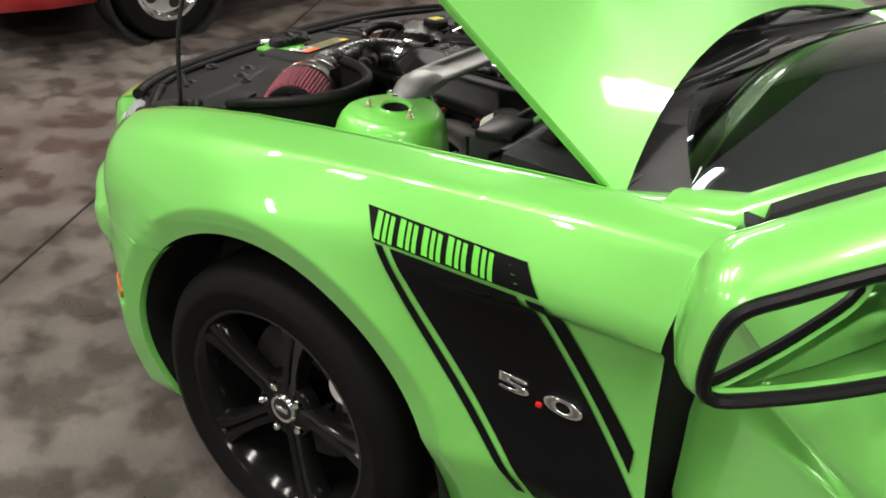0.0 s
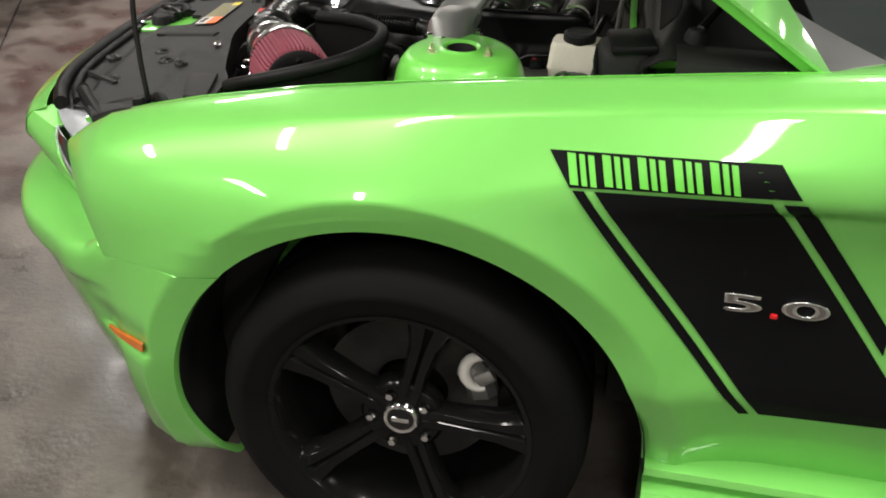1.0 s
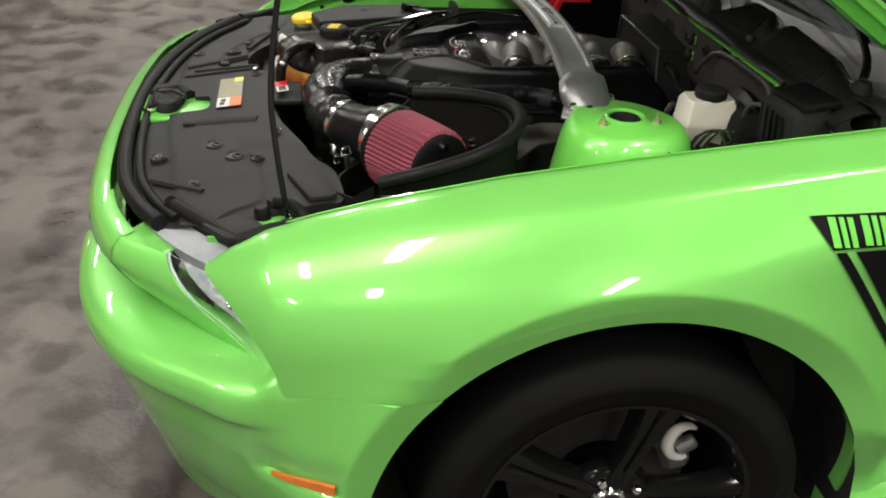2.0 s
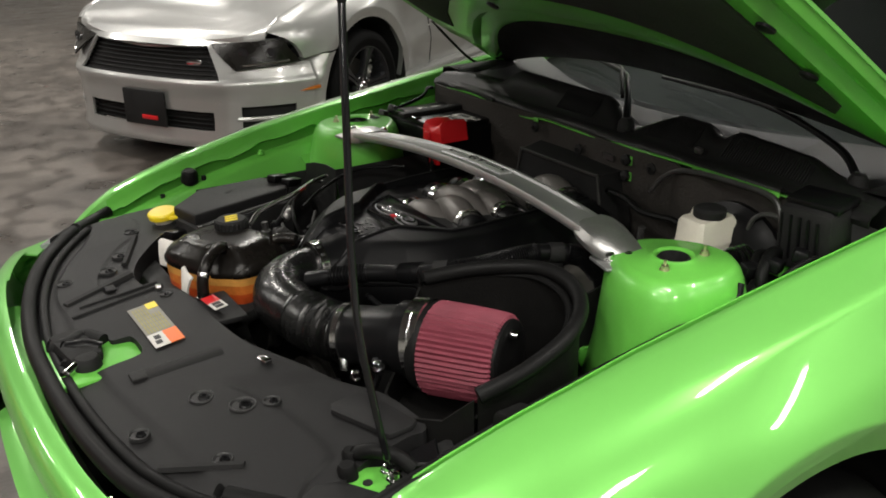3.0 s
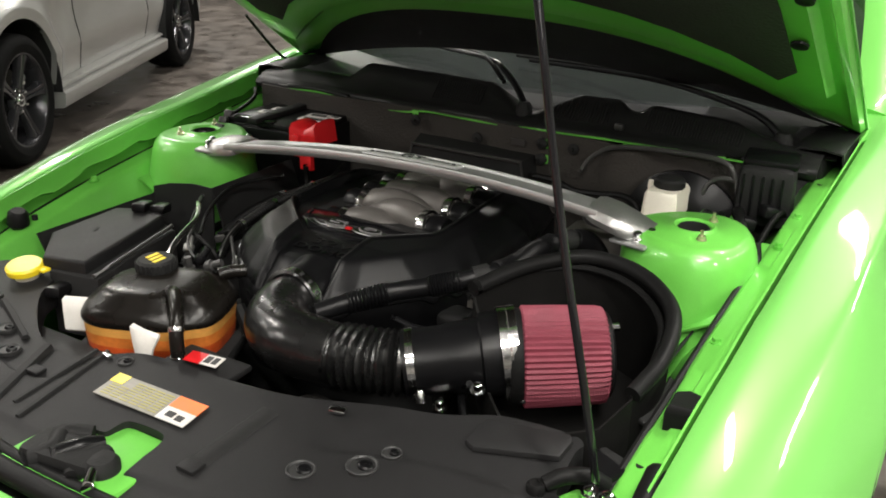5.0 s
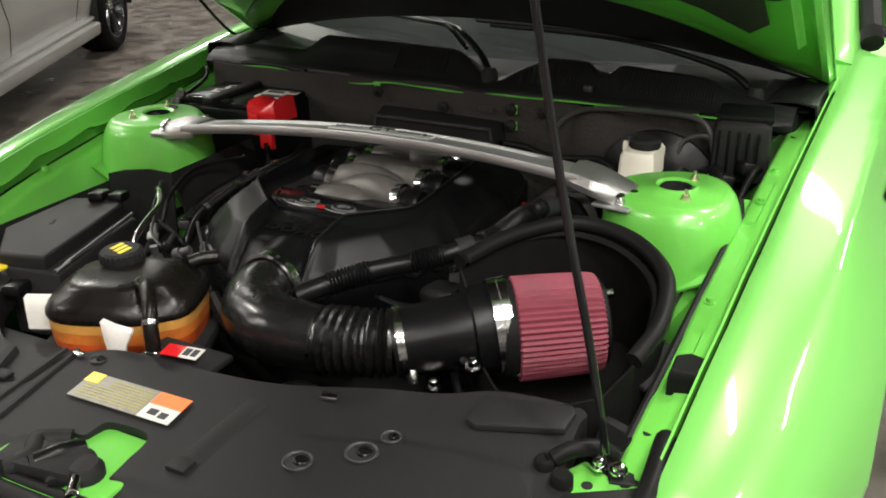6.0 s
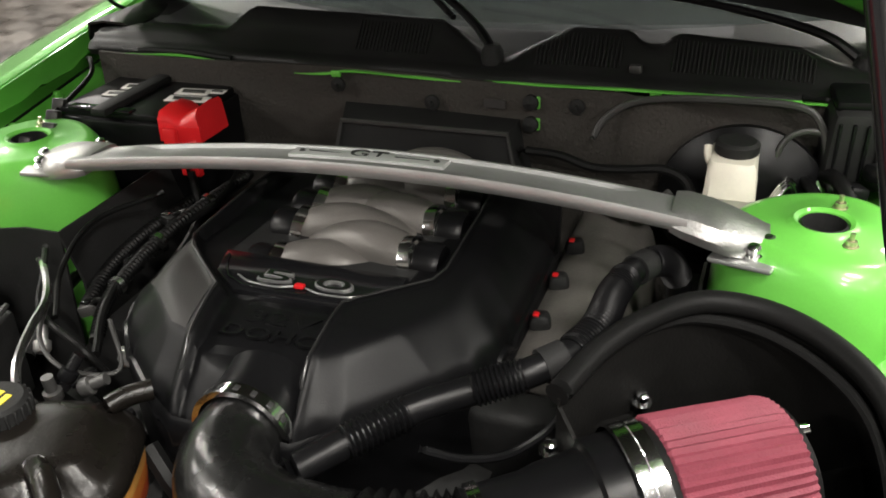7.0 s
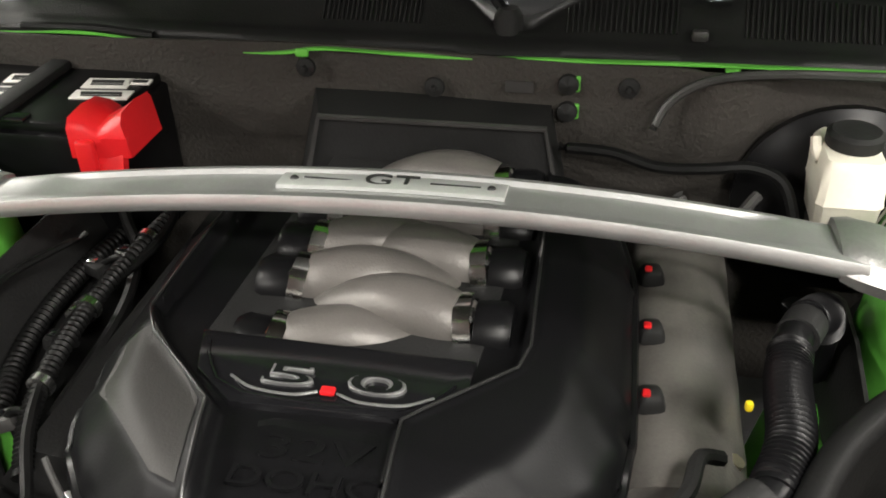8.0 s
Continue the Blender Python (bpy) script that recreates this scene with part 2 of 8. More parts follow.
def spline(pts, n=8):
    """Catmull-Rom points through pts."""
    p = [Vector(q) for q in pts]
    p = [p[0] * 2 - p[1]] + p + [p[-1] * 2 - p[-2]]
    out = []
    for a, b, c, d in zip(p, p[1:], p[2:], p[3:]):
        for i in range(n):
            t = i / n
            out.append(0.5 * ((2 * b) + (c - a) * t + (2 * a - 5 * b + 4 * c - d) * t * t + (3 * b - a - 3 * c + d) * t ** 3))
    out.append(p[-2])
    return out


def tube(bm, pts, r, seg=12, n=8, ribs=None, cap=True):
    """A hose along a smooth line. r: a number or a function of 0..1; ribs: (start, end, count, height) corrugates it."""
    line = spline(pts, n) if n > 1 else [Vector(q) for q in pts]
    if ribs:
        line = spline(pts, max(n, int(4 * ribs[2] / max(1, len(pts) - 1) / max(0.05, ribs[1] - ribs[0])) + 1))
    rows = []
    last = None
    for i, q in enumerate(line):
        a, b = line[max(0, i - 1)], line[min(len(line) - 1, i + 1)]
        d = (b - a).normalized()
        if last is None:
            _, u, v = basis(d)
        else:
            u = (last - d * last.dot(d)).normalized()
            v = d.cross(u)
        last = u
        t = i / (len(line) - 1)
        rad = r(t) if callable(r) else r
        if ribs and ribs[0] <= t <= ribs[1]:
            rad += ribs[3] * math.sin((t - ribs[0]) / (ribs[1] - ribs[0]) * ribs[2] * 2 * math.pi)
        rows.append([q + (u * math.cos(2 * math.pi * k / seg) + v * math.sin(2 * math.pi * k / seg)) * rad for k in range(seg)])
    return loft(bm, rows, closed=True, cap=cap)


def ring(bm, origin, axis, radius, r, seg=36, sides=8):
    d, u, v = basis(axis)
    o = Vector(origin)
    rows = []
    for i in range(seg + 1):
        a = 2 * math.pi * i / seg
        c = u * math.cos(a) + v * math.sin(a)
        rows.append([o + c * (radius + r * math.cos(2 * math.pi * k / sides)) + d * r * math.sin(2 * math.pi * k / sides) for k in range(sides)])
    loft(bm, rows, closed=True)
    bmesh.ops.remove_doubles(bm, verts=bm.verts, dist=1e-5)
    return bm


def slab(bm, outline, z0, z1, bevel=0.004, seg=2, drape=None):
    """A plate from an outline of (x, y), between two heights; drape adds height by (x, y)."""
    lo = [bm.verts.new((x, y, z0)) for x, y in outline]
    hi = [bm.verts.new((x, y, z1)) for x, y in outline]
    top = bm.faces.new(hi)
    bm.faces.new(lo[::-1])
    n = len(outline)
    for i in range(n):
        j = (i + 1) % n
        bm.faces.new((lo[i], lo[j], hi[j], hi[i]))
    if bevel:
        es = [e for e in top.edges]
        bmesh.ops.bevel(bm, geom=es, offset=bevel, segments=seg, profile=0.5, affect="EDGES")
    if drape:
        for v in bm.verts:
            v.co.z += drape(v.co.x, v.co.y)
    return bm


def lettering(name, text, m, size, material, parent, depth=0.002, stretch=1.0, label="", bevel=0.0, inset=0.0):
    cu = bpy.data.curves.new(name, "FONT")
    cu.body, cu.size, cu.extrude, cu.align_x, cu.align_y = text, size, depth, "CENTER", "CENTER"
    cu.bevel_depth = bevel
    cu.offset = -inset
    cu.resolution_u = 4
    tmp = bpy.data.objects.new(name, cu)
    scene.collection.objects.link(tmp)
    me = bpy.data.meshes.new_from_object(tmp.evaluated_get(bpy.context.evaluated_depsgraph_get()))
    bpy.data.objects.remove(tmp)
    me.transform(m @ Matrix.Diagonal((stretch, 1, 1, 1)))
    me.materials.clear()
    me.materials.append(material)
    ob = new(name, me)
    ob.parent = parent
    if label:
        ob["label"] = label
    return ob


# ---- the coupe's outer shape: x runs back from the front axle, y to the passenger's side ----
WHEEL_X = (0.0, 2.72)
HUB_Z = 0.345
ARCH_R, FLARE_R = 0.436, 0.492
ARCH_X, ARCH_Z = 0.002, 0.328


def edge_z(x):
    """Height of the wing's top edge along the bonnet gap, then of the waistline."""
    return interp(x, [(-0.70, 0.752), (-0.678, 0.763), (-0.64, 0.792), (-0.58, 0.826), (-0.5, 0.852), (-0.4, 0.879), (-0.2, 0.921), (0, 0.952), (0.25, 0.986),
                      (0.5, 1.019), (0.66, 1.038), (0.80, 1.052), (1.6, 1.075), (2.4, 1.10), (3.0, 1.11), (3.5, 1.07), (3.75, 1.02)])


def edge_y(x):
    return interp(x, [(-0.70, 0.705), (-0.678, 0.716), (-0.5, 0.728), (-0.31, 0.738), (0, 0.748), (0.6, 0.768), (0.8, 0.772), (2.0, 0.77), (3.0, 0.76), (3.6, 0.72), (3.75, 0.66)])


def smooth_interp(x, pts, r):
    """interp() averaged over a stretch, so that the line has no corners."""
    return sum(interp(x + r * k, pts) * w for k, w in ((-1, 1), (-0.5, 2), (0, 3), (0.5, 2), (1, 1))) / 9


def side_max(x):
    return smooth_interp(x, [(-0.70, 0.725), (-0.678, 0.748), (-0.64, 0.796), (-0.6, 0.840), (-0.57, 0.863), (-0.5, 0.886), (-0.4, 0.896), (-0.2, 0.902), (0, 0.905), (0.3, 0.906), (0.8, 0.905),
                      (1.6, 0.90), (2.4, 0.915), (3.0, 0.915), (3.4, 0.89), (3.6, 0.85), (3.75, 0.76)], 0.045)


def crest_z(x):
    return smooth_interp(x, [(-0.70, 0.70), (-0.55, 0.665), (-0.4, 0.70), (-0.1, 0.78), (0.3, 0.842), (0.6, 0.880), (0.8, 0.892), (2.0, 0.89), (3.0, 0.88), (3.75, 0.82)], 0.06)


def shoulder(w, crisp):
    """How far out the body is at a share w of the way down from the top edge: a near-flat strip, a shoulder, then a flatter flank."""
    k = 7.0 + 20.0 * crisp
    lines = (5.0 * w, 0.52 + 0.62 * w, 1.0)
    low = min(lines)
    return max(0.0, low - math.log(sum(math.exp(-k * (v - low)) for v in lines)) / k)


def side_y(x, z):
    """Half width of the body at a height."""
    ze, zc, yi, ym = edge_z(x), crest_z(x), edge_y(x), side_max(x)
    if z >= zc:
        w = min(1.0, max(0.0, (ze - z) / (ze - zc)))
        f = sstep(-0.45, 0.20, x)
        y = yi + (ym - yi) * (shoulder(w, sstep(-0.5, 0.5, x)) * f + (1 - (1 - w) ** 2.1) ** (1 / 1.75) * (1 - f))
    else:
        k = zc - z
        y = ym - 0.024 * sstep(0.0, 0.028, k) * sstep(0.30, 0.62, x) - 0.014 * math.sin(math.pi * min(1, k / 0.34)) * sstep(0.15, 0.5, x)
        y -= max(0.0, 0.515 - z) * 0.26 * sstep(-0.2, 0.3, x)
    for cx in WHEEL_X:
        r = math.hypot(x - cx - ARCH_X, z - ARCH_Z)
        lift = 0.030 if cx == 0 else 0.022
        if r < FLARE_R + 0.17:
            y += lift * min(1.0, (FLARE_R + 0.17 - r) / 0.17) ** 2.2 - 0.24 * max(0.0, FLARE_R - max(r, ARCH_R))
    return y


def lift_z(x):
    """Extra height of the cabin's outline over its base line."""
    return 0.048 * sstep(0.78, 1.0, x) * sstep(3.35, 2.6, x)


def bow(x, z):
    """How far the door gap bends back at a height."""
    k = 0.70 * max(0.0, z - 0.84) ** 2 + 0.36 * max(0.0, 0.80 - z) ** 2
    return k * sstep(0.50, 0.78, x) * sstep(1.25, 0.80, x)


def panel_rows(sgn, xs, top, low, n=16, power=1.5, lip=0.03, tuck=0.022, lift=0.0):
    """Columns of a body side from the top edge down, with folded flanges at both edges."""
    rows = []
    for x in xs:
        a, b = top(x), low(x)
        col = []
        if tuck:
            y0 = side_y(x, a)
            xb = x + bow(x, a)
            col += [(xb, sgn * (y0 - 0.016), a - tuck), (xb, sgn * (y0 - 0.012), a - 0.004)]
        for i in range(n + 1):
            z = a - (a - b) * (i / n) ** power
            col.append((x + bow(x, z), sgn * (side_y(x, z) + lift), z))
        if lip:
            col.append((x + bow(x, b), sgn * (side_y(x, b) - lip * 0.3), b + 0.002))
            col.append((x + bow(x, b), sgn * (side_y(x, b) - lip), b + 0.006))
        rows.append(col)
    return rows


def arch_low(cx, floor_z):
    def f(x):
        k = ARCH_R ** 2 - (x - cx - ARCH_X) ** 2
        return max(floor_z, ARCH_Z + math.sqrt(k)) if k > 0 else floor_z
    return f


def wing_low(x):
    if x < -0.314:
        return interp(x, [(-0.70, 0.745), (-0.678, 0.757), (-0.635, 0.730), (-0.605, 0.703), (-0.588, 0.682), (-0.572, 0.652), (-0.563, 0.632), (-0.556, 0.612), (-0.45, 0.628), (-0.30, 0.628)])
    return arch_low(0.0, 0.335)(x)


def xspan(a, b, n):
    return [a + (b - a) * i / n for i in range(n + 1)]


def arch_span(cx, lo, hi, n=34):
    """x stations dense where the arch stands upright."""
    return [cx + ARCH_X + ARCH_R * math.sin(math.radians(lo + (hi - lo) * i / n)) for i in range(n + 1)]


NOSE = [(0.0, -0.935), (0.2, -0.930), (0.4, -0.910), (0.54, -0.872), (0.645, -0.812), (0.717, -0.746), (0.771, -0.686), (0.814, -0.630), (0.851, -0.572), (0.880, -0.50)]


def nose_point(s):
    """Plan of the bumper from the middle (0) round to the wheel arch (1)."""
    k = s * (len(NOSE) - 1)
    i = min(len(NOSE) - 2, int(k))
    t = k - i
    q0, q1, q2, q3 = (Vector(NOSE[j]) for j in (max(0, i - 1), i, i + 1, min(len(NOSE) - 1, i + 2)))
    q = 0.5 * (2 * q1 + (q2 - q0) * t + (2 * q0 - 5 * q1 + 4 * q2 - q3) * t * t + (3 * q1 - q0 - 3 * q2 + q3) * t ** 3)
    return q.x, q.y


def nose_normal(s):
    a, b = nose_point(max(0, s - 0.04)), nose_point(min(1, s + 0.04))
    d = Vector((b[1] - a[1], b[0] - a[0]))
    return Vector((-d.y, d.x)).normalized()


def bumper_band(bm, sgn, s0, s1, prof, n=26):
    """A stretch of the bumper: prof gives (height, outward offset) pairs, as a function of s."""
    rows = []
    for i in range(n + 1):
        s = s0 + (s1 - s0) * i / n
        y, x = nose_point(s)
        nn = nose_normal(s)
        rows.append([(x + nn.x * o, sgn * (y + nn.y * o), z) for z, o in prof(s)])
    loft(bm, rows)


def wheel(car, cx, sgn, rim_mat, split):
    """Tyre, five-spoke rim, cap, nuts and brake, facing out on the side sgn."""
    wh = part("wheel", lathe(bmesh.new(), (cx, sgn * 0.66, HUB_Z), (0, sgn, 0), [(0, 0.05), (0.01, 0.21), (0.05, 0.225), (0.20, 0.232), (0.235, 0.242), (0.245, 0.247), (0.243, 0.238), (0.225, 0.225), (0.15, 0.214), (0.06, 0.205), (0.05, 0.06)], 56), rim_mat, car)
    bm = bmesh.new()
    lathe(bm, (cx, sgn * 0.66, HUB_Z), (0, sgn, 0), [(0.02, 0.235), (-0.005, 0.26), (-0.01, 0.30), (0.005, 0.335), (0.03, 0.343), (0.06, 0.345), (0.07, 0.340), (0.078, 0.345), (0.13, 0.346), (0.138, 0.340), (0.146, 0.345), (0.20, 0.344), (0.228, 0.338), (0.246, 0.322), (0.256, 0.298), (0.258, 0.288), (0.256, 0.284), (0.252, 0.262), (0.246, 0.25), (0.235, 0.238)], 72, cap=False)
    part("tyre", bm, TYRE, wh)
    for k in range(5):
        a = math.radians(72 * k + 4)
        bm = bmesh.new()
        rows = []
        for rr, wd, y0, y1 in [(0.030, 0.024, 0.185, 0.212), (0.07, 0.026, 0.182, 0.214), (0.12, 0.024, 0.184, 0.222), (0.18, 0.028, 0.188, 0.230), (0.222, 0.040, 0.190, 0.236), (0.240, 0.048, 0.195, 0.240)]:
            prof = []
            for off, yy in [(-wd, y0), (-wd, y1 - 0.012), (-wd * 0.75, y1), (-wd * 0.18, y1 - 0.002), (0, y1 - 0.010), (wd * 0.18, y1 - 0.002), (wd * 0.75, y1), (wd, y1 - 0.012), (wd, y0)]:
                c, s = math.cos(a), math.sin(a)
                prof.append((cx + c * rr - s * off, sgn * (0.66 + yy), HUB_Z + s * rr + c * off))
            rows.append(prof)
        loft(bm, rows, closed=True, cap=True)
        part("spoke", bm, rim_mat, wh)
    part("hub", lathe(bmesh.new(), (cx, sgn * 0.84, HUB_Z), (0, sgn, 0), [(0, 0.082), (0.022, 0.08), (0.030, 0.072), (0.031, 0.0)], 30), rim_mat, wh)
    part("centre_cap", lathe(bmesh.new(), (cx, sgn * 0.868, HUB_Z), (0, sgn, 0), [(0, 0.036), (0.008, 0.035), (0.012, 0.031), (0.010, 0.026), (0.008, 0.0)], 26), CHROME, wh, "chrome-ringed centre cap")
    part("cap_disc", lathe(bmesh.new(), (cx, sgn * 0.8765, HUB_Z), (0, sgn, 0), [(0, 0.026), (0.002, 0.0255), (0.0025, 0)], 22), BLACK_GLOSS, wh)
    part("cap_emblem", box(bmesh.new(), (cx, sgn * 0.880, HUB_Z), (0.034, 0.004, 0.010), 0.002), CHROME, wh)
    for k in range(5):
        a = math.radians(72 * k + 38)
        part("lug_nut", lathe(bmesh.new(), (cx + 0.0572 * math.cos(a), sgn * 0.866, HUB_Z + 0.0572 * math.sin(a)), (0, sgn, 0), [(0, 0.0105), (0.014, 0.010), (0.019, 0.007), (0.020, 0)], 6), CHROME, wh)
    part("brake_disc", lathe(bmesh.new(), (cx, sgn * 0.78, HUB_Z), (0, sgn, 0), [(0, 0.07), (0.0, 0.168), (0.012, 0.168), (0.012, 0.075)], 48, cap=False), DISC, wh)
    if split:
        bm = bmesh.new()
        rows = []
        for i in range(13):
            a = math.radians(12 + 28 * i / 12)
            c, s = math.cos(a), math.sin(a)
            rows.append([(cx + c * r, sgn * y, HUB_Z + s * r) for r, y in [(0.118, 0.79), (0.118, 0.815), (0.130, 0.825), (0.158, 0.824), (0.172, 0.81), (0.172, 0.79)]])
        loft(bm, rows, closed=True, cap=True)
        cal = part("brake_caliper", bm, ALU_CAST, wh, "bare cast brake caliper")
        arc = []
        for i in range(13):
            a = math.radians(55 + 235 * i / 12)
            arc.append((cx + 0.138 + 0.030 * math.cos(a), sgn * 0.832, HUB_Z + 0.098 + 0.036 * math.sin(a)))
        part("caliper_arm", tube(bmesh.new(), arc, lambda t: 0.004 + 0.0075 * math.sin(math.pi * t), 10, 3), WHITE_TAB, cal, "pale curved caliper arm")
        part("caliper_bridge", box(bmesh.new(), (cx + 0.146, sgn * 0.826, HUB_Z + 0.086), (0.040, 0.020, 0.030), 0.008, (0, -35, 0)), ALU_CAST, cal)
    return wh


def car_body(car, paint, inner, rim_mat, hood_open, emblem, door_swing=0.0):
    """All outer panels of the coupe under its Empty."""
    for sgn in (-1, 1):
        # front wing
        xs = [-0.678, -0.66, -0.635, -0.62, -0.605, -0.596, -0.588, -0.58, -0.572, -0.567, -0.563, -0.559, -0.556, -0.54, -0.50, -0.46, -0.42, -0.38, -0.345] + arch_span(0.0, -46, 89.2, 44) + xspan(0.4385, 0.788, 18)[1:]
        xs = [x for i, x in enumerate(xs) if i == 0 or x - xs[i - 1] > 1e-4]
        part("wing", loft(bmesh.new(), panel_rows(sgn, xs, edge_z, wing_low, 52, 1.25)), paint, car)
        # arch liner
        bm = bmesh.new()
        rows = []
        for i in range(25):
            d = -5 + 210 * i / 24
            a = math.radians(d)
            g0 = 0.003 - 0.012 * sstep(185, 210, d)
            run_in = 0.03 * sstep(150, 190, d) + 0.05 * sstep(185, 213, d)
            rows.append([(ARCH_X + math.cos(a) * (ARCH_R + g), sgn * y, ARCH_Z + math.sin(a) * (ARCH_R + g)) for g, y in [(g0, 0.905 - run_in), (g0 + 0.003, 0.88 - run_in), (g0 + 0.003, 0.67), (-0.070, 0.665), (-0.075, 0.60), (-0.25, 0.58)]])
        part("wheel_arch_liner", loft(bm, rows), BLACK_MATT, car)
        # sill
        bm = bmesh.new()
        rows = []
        for x in xspan(0.445, 2.30, 12):
            rows.append([(x, sgn * y, z) for y, z in [(0.80, 0.345), (0.862, 0.338), (0.885, 0.330), (0.890, 0.318), (0.872, 0.308), (0.872, 0.300), (0.905, 0.292), (0.915, 0.278), (0.910, 0.215), (0.895, 0.196), (0.80, 0.19)]])
        part("side_skirt", loft(bm, rows, cap=True), paint, car)
        # door
        door = part("door", loft(bmesh.new(), panel_rows(sgn, xspan(0.802, 2.02, 24), edge_z, lambda x: 0.335, 18, lip=0.05, tuck=0.03)), paint, car)
        swung = [door]
        bm = bmesh.new()
        loft(bm, [[(x, sgn * (side_y(x, z) - d), z) for z in (1.04, 0.9, 0.7, 0.5, 0.34)] for x, d in ((0.768, 0.02), (0.785, 0.03), (0.80, 0.06), (0.84, 0.10))])
        part("door_jamb", shell(bm, 0.006), RUBBER, car, "black rubber door seal")
        bm = bmesh.new()
        loft(bm, [[(x, sgn * (side_y(x, z) - d), z) for z, d in ((1.045, 0.02), (1.04, 0.06), (0.9, 0.10), (0.7, 0.11), (0.5, 0.10), (0.345, 0.05))] for x in (0.806, 0.9, 1.2, 1.6, 2.01)])
        swung.append(part("door_lining", shell(bm, 0.006), BLACK_MATT, door, "black inner door lining"))
        # quarter panel
        lowq = lambda x: max(0.26, arch_low(2.72, 0.30)(x)) if x < 3.2 else 0.30
        xs = xspan(2.035, 2.29, 6) + arch_span(2.72, -88, 88, 40) + xspan(3.16, 3.75, 14)
        part("quarter_panel", loft(bmesh.new(), panel_rows(sgn, xs, edge_z, lowq, 18, tuck=0)), paint, car)
        bm = bmesh.new()
        rows = []
        for i in range(25):
            a = math.radians(-5 + 190 * i / 24)
            rows.append([(2.72 + ARCH_X + math.cos(a) * (ARCH_R + g), sgn * y, ARCH_Z + math.sin(a) * (ARCH_R + g)) for g, y in [(0.004, 0.915), (0.012, 0.88), (0.012, 0.60), (-0.2, 0.58)]])
        part("rear_arch_liner", loft(bm, rows), BLACK_MATT, car)
        # pillars, side glass, mirror
        bm = bmesh.new()
        rows = []
        for x, y, z in [(0.70, 0.775, 1.035), (0.80, 0.765, 1.055), (1.0, 0.725, 1.145), (1.25, 0.675, 1.245), (1.55, 0.615, 1.335), (1.9, 0.585, 1.372), (2.3, 0.58, 1.365), (2.7, 0.60, 1.29), (3.1, 0.66, 1.17), (3.35, 0.70, 1.09)]:
            z += lift_z(x)
            rows.append([(x, sgn * (y - 0.075), z + 0.008), (x, sgn * (y - 0.045), z + 0.014), (x, sgn * (y - 0.01), z + 0.006), (x + 0.01, sgn * (y + 0.008), z - 0.014), (x + 0.03, sgn * (y + 0.010), z - 0.046), (x + 0.03, sgn * (y - 0.04), z - 0.05)])
        part("roof_pillar", loft(bm, rows, closed=True, cap=True), paint, car)
        bm = bmesh.new()
        rows = []
        for x, zt in [(0.87, 1.07), (1.0, 1.125), (1.25, 1.222), (1.55, 1.312), (1.9, 1.35), (2.25, 1.345), (2.5, 1.30)]:
            yt = interp(x, [(0.87, 0.752), (1.55, 0.618), (2.5, 0.60)])
            zb = edge_z(x) - 0.01
            zt += lift_z(x)
            rows.append([(x, sgn * (0.768 + (yt - 0.768) * k), zb + (zt - zb) * k) for k in (0, 0.33, 0.66, 1)])
        if sgn < 0 and door_swing:
            bm.free()
        else:
            part("side_window", shell(loft(bm, rows), 0.004), GLASS, car, "tinted side window glass").visible_shadow = False
        tr = [(0.84, sgn * 0.792, 1.042), (1.0, sgn * 0.756, 1.106), (1.25, sgn * 0.704, 1.208), (1.55, sgn * 0.640, 1.300), (1.9, sgn * 0.604, 1.362), (2.3, sgn * 0.60, 1.355), (2.6, sgn * 0.615, 1.30)]
        part("window_trim", tube(bmesh.new(), [(x, y, z + 0.010 + lift_z(x)) for x, y, z in tr], 0.026, 8, 5), BLACK_MATT, car)
        bl = [(0.80, sgn * 0.782, 1.056), (1.4, sgn * 0.782, 1.073), (2.0, sgn * 0.78, 1.09), (2.6, sgn * 0.772, 1.108)]
        swung.append(part("belt_trim", tube(bmesh.new(), bl[:3], 0.012, 8, 5), BLACK_MATT, door))
        mir = part("wing_mirror", mirror_shell(sgn), paint, door, "body-colour mirror housing with black rim")
        bm = bmesh.new()
        tube(bm, mirror_loop(sgn, 1.0, -0.002) + mirror_loop(sgn, 1.0, -0.002)[:1], 0.0075, 8, 1)
        swung.append(part("mirror_rim", bm, BLACK_SATIN, door))
        bm = bmesh.new()
        loft(bm, [[Vector(mirror_point(sgn, 0, 0, 0.008 + 0.26 * 0.09)).lerp(Vector(q), k) for q in mirror_loop(sgn, 0.95, 0.008, 1.0, 0.26)] for k in (0.001, 1.0)], closed=True)
        swung.append(part("mirror_glass", bm, MIRROR, door))
        bm = bmesh.new()
        loft(bm, [[(1.06 + dx + 0.25 * (y - 0.77), sgn * y, z + 0.22 * (y - 0.77)) for dx, z in [(0, 1.045), (0.05, 1.04), (0.07, 1.06), (0.05, 1.085), (0, 1.08)]] for y in (0.77, 0.88, 1.02)], closed=True, cap=True)
        swung.append(part("mirror_arm", bm, BLACK_SATIN, door))
        swung.append(mir)
        if sgn < 0 and door_swing:
            rows = []
            for i in range(11):
                x = 0.806 + 0.10 * i / 10
                rows.append([(x, sgn * (side_y(x, z) + 0.003), z) for z in [0.47 + max(0.004, 0.602 - (x - 0.806) / 0.79 - 0.47) * j / 8 for j in range(9)]])
            swung.append(part("door_stripe", loft(bmesh.new(), rows), DECAL, door, "end of the black vinyl stripe"))
            hm = Matrix.Translation((0.93, -0.853, 0)) @ pose(0, 0, 0, 0, 0, -door_swing) @ Matrix.Translation((-0.93, 0.853, 0))
            for ob in swung:
                ob.data.transform(hm)
        # marker lamp
        bm = bmesh.new()
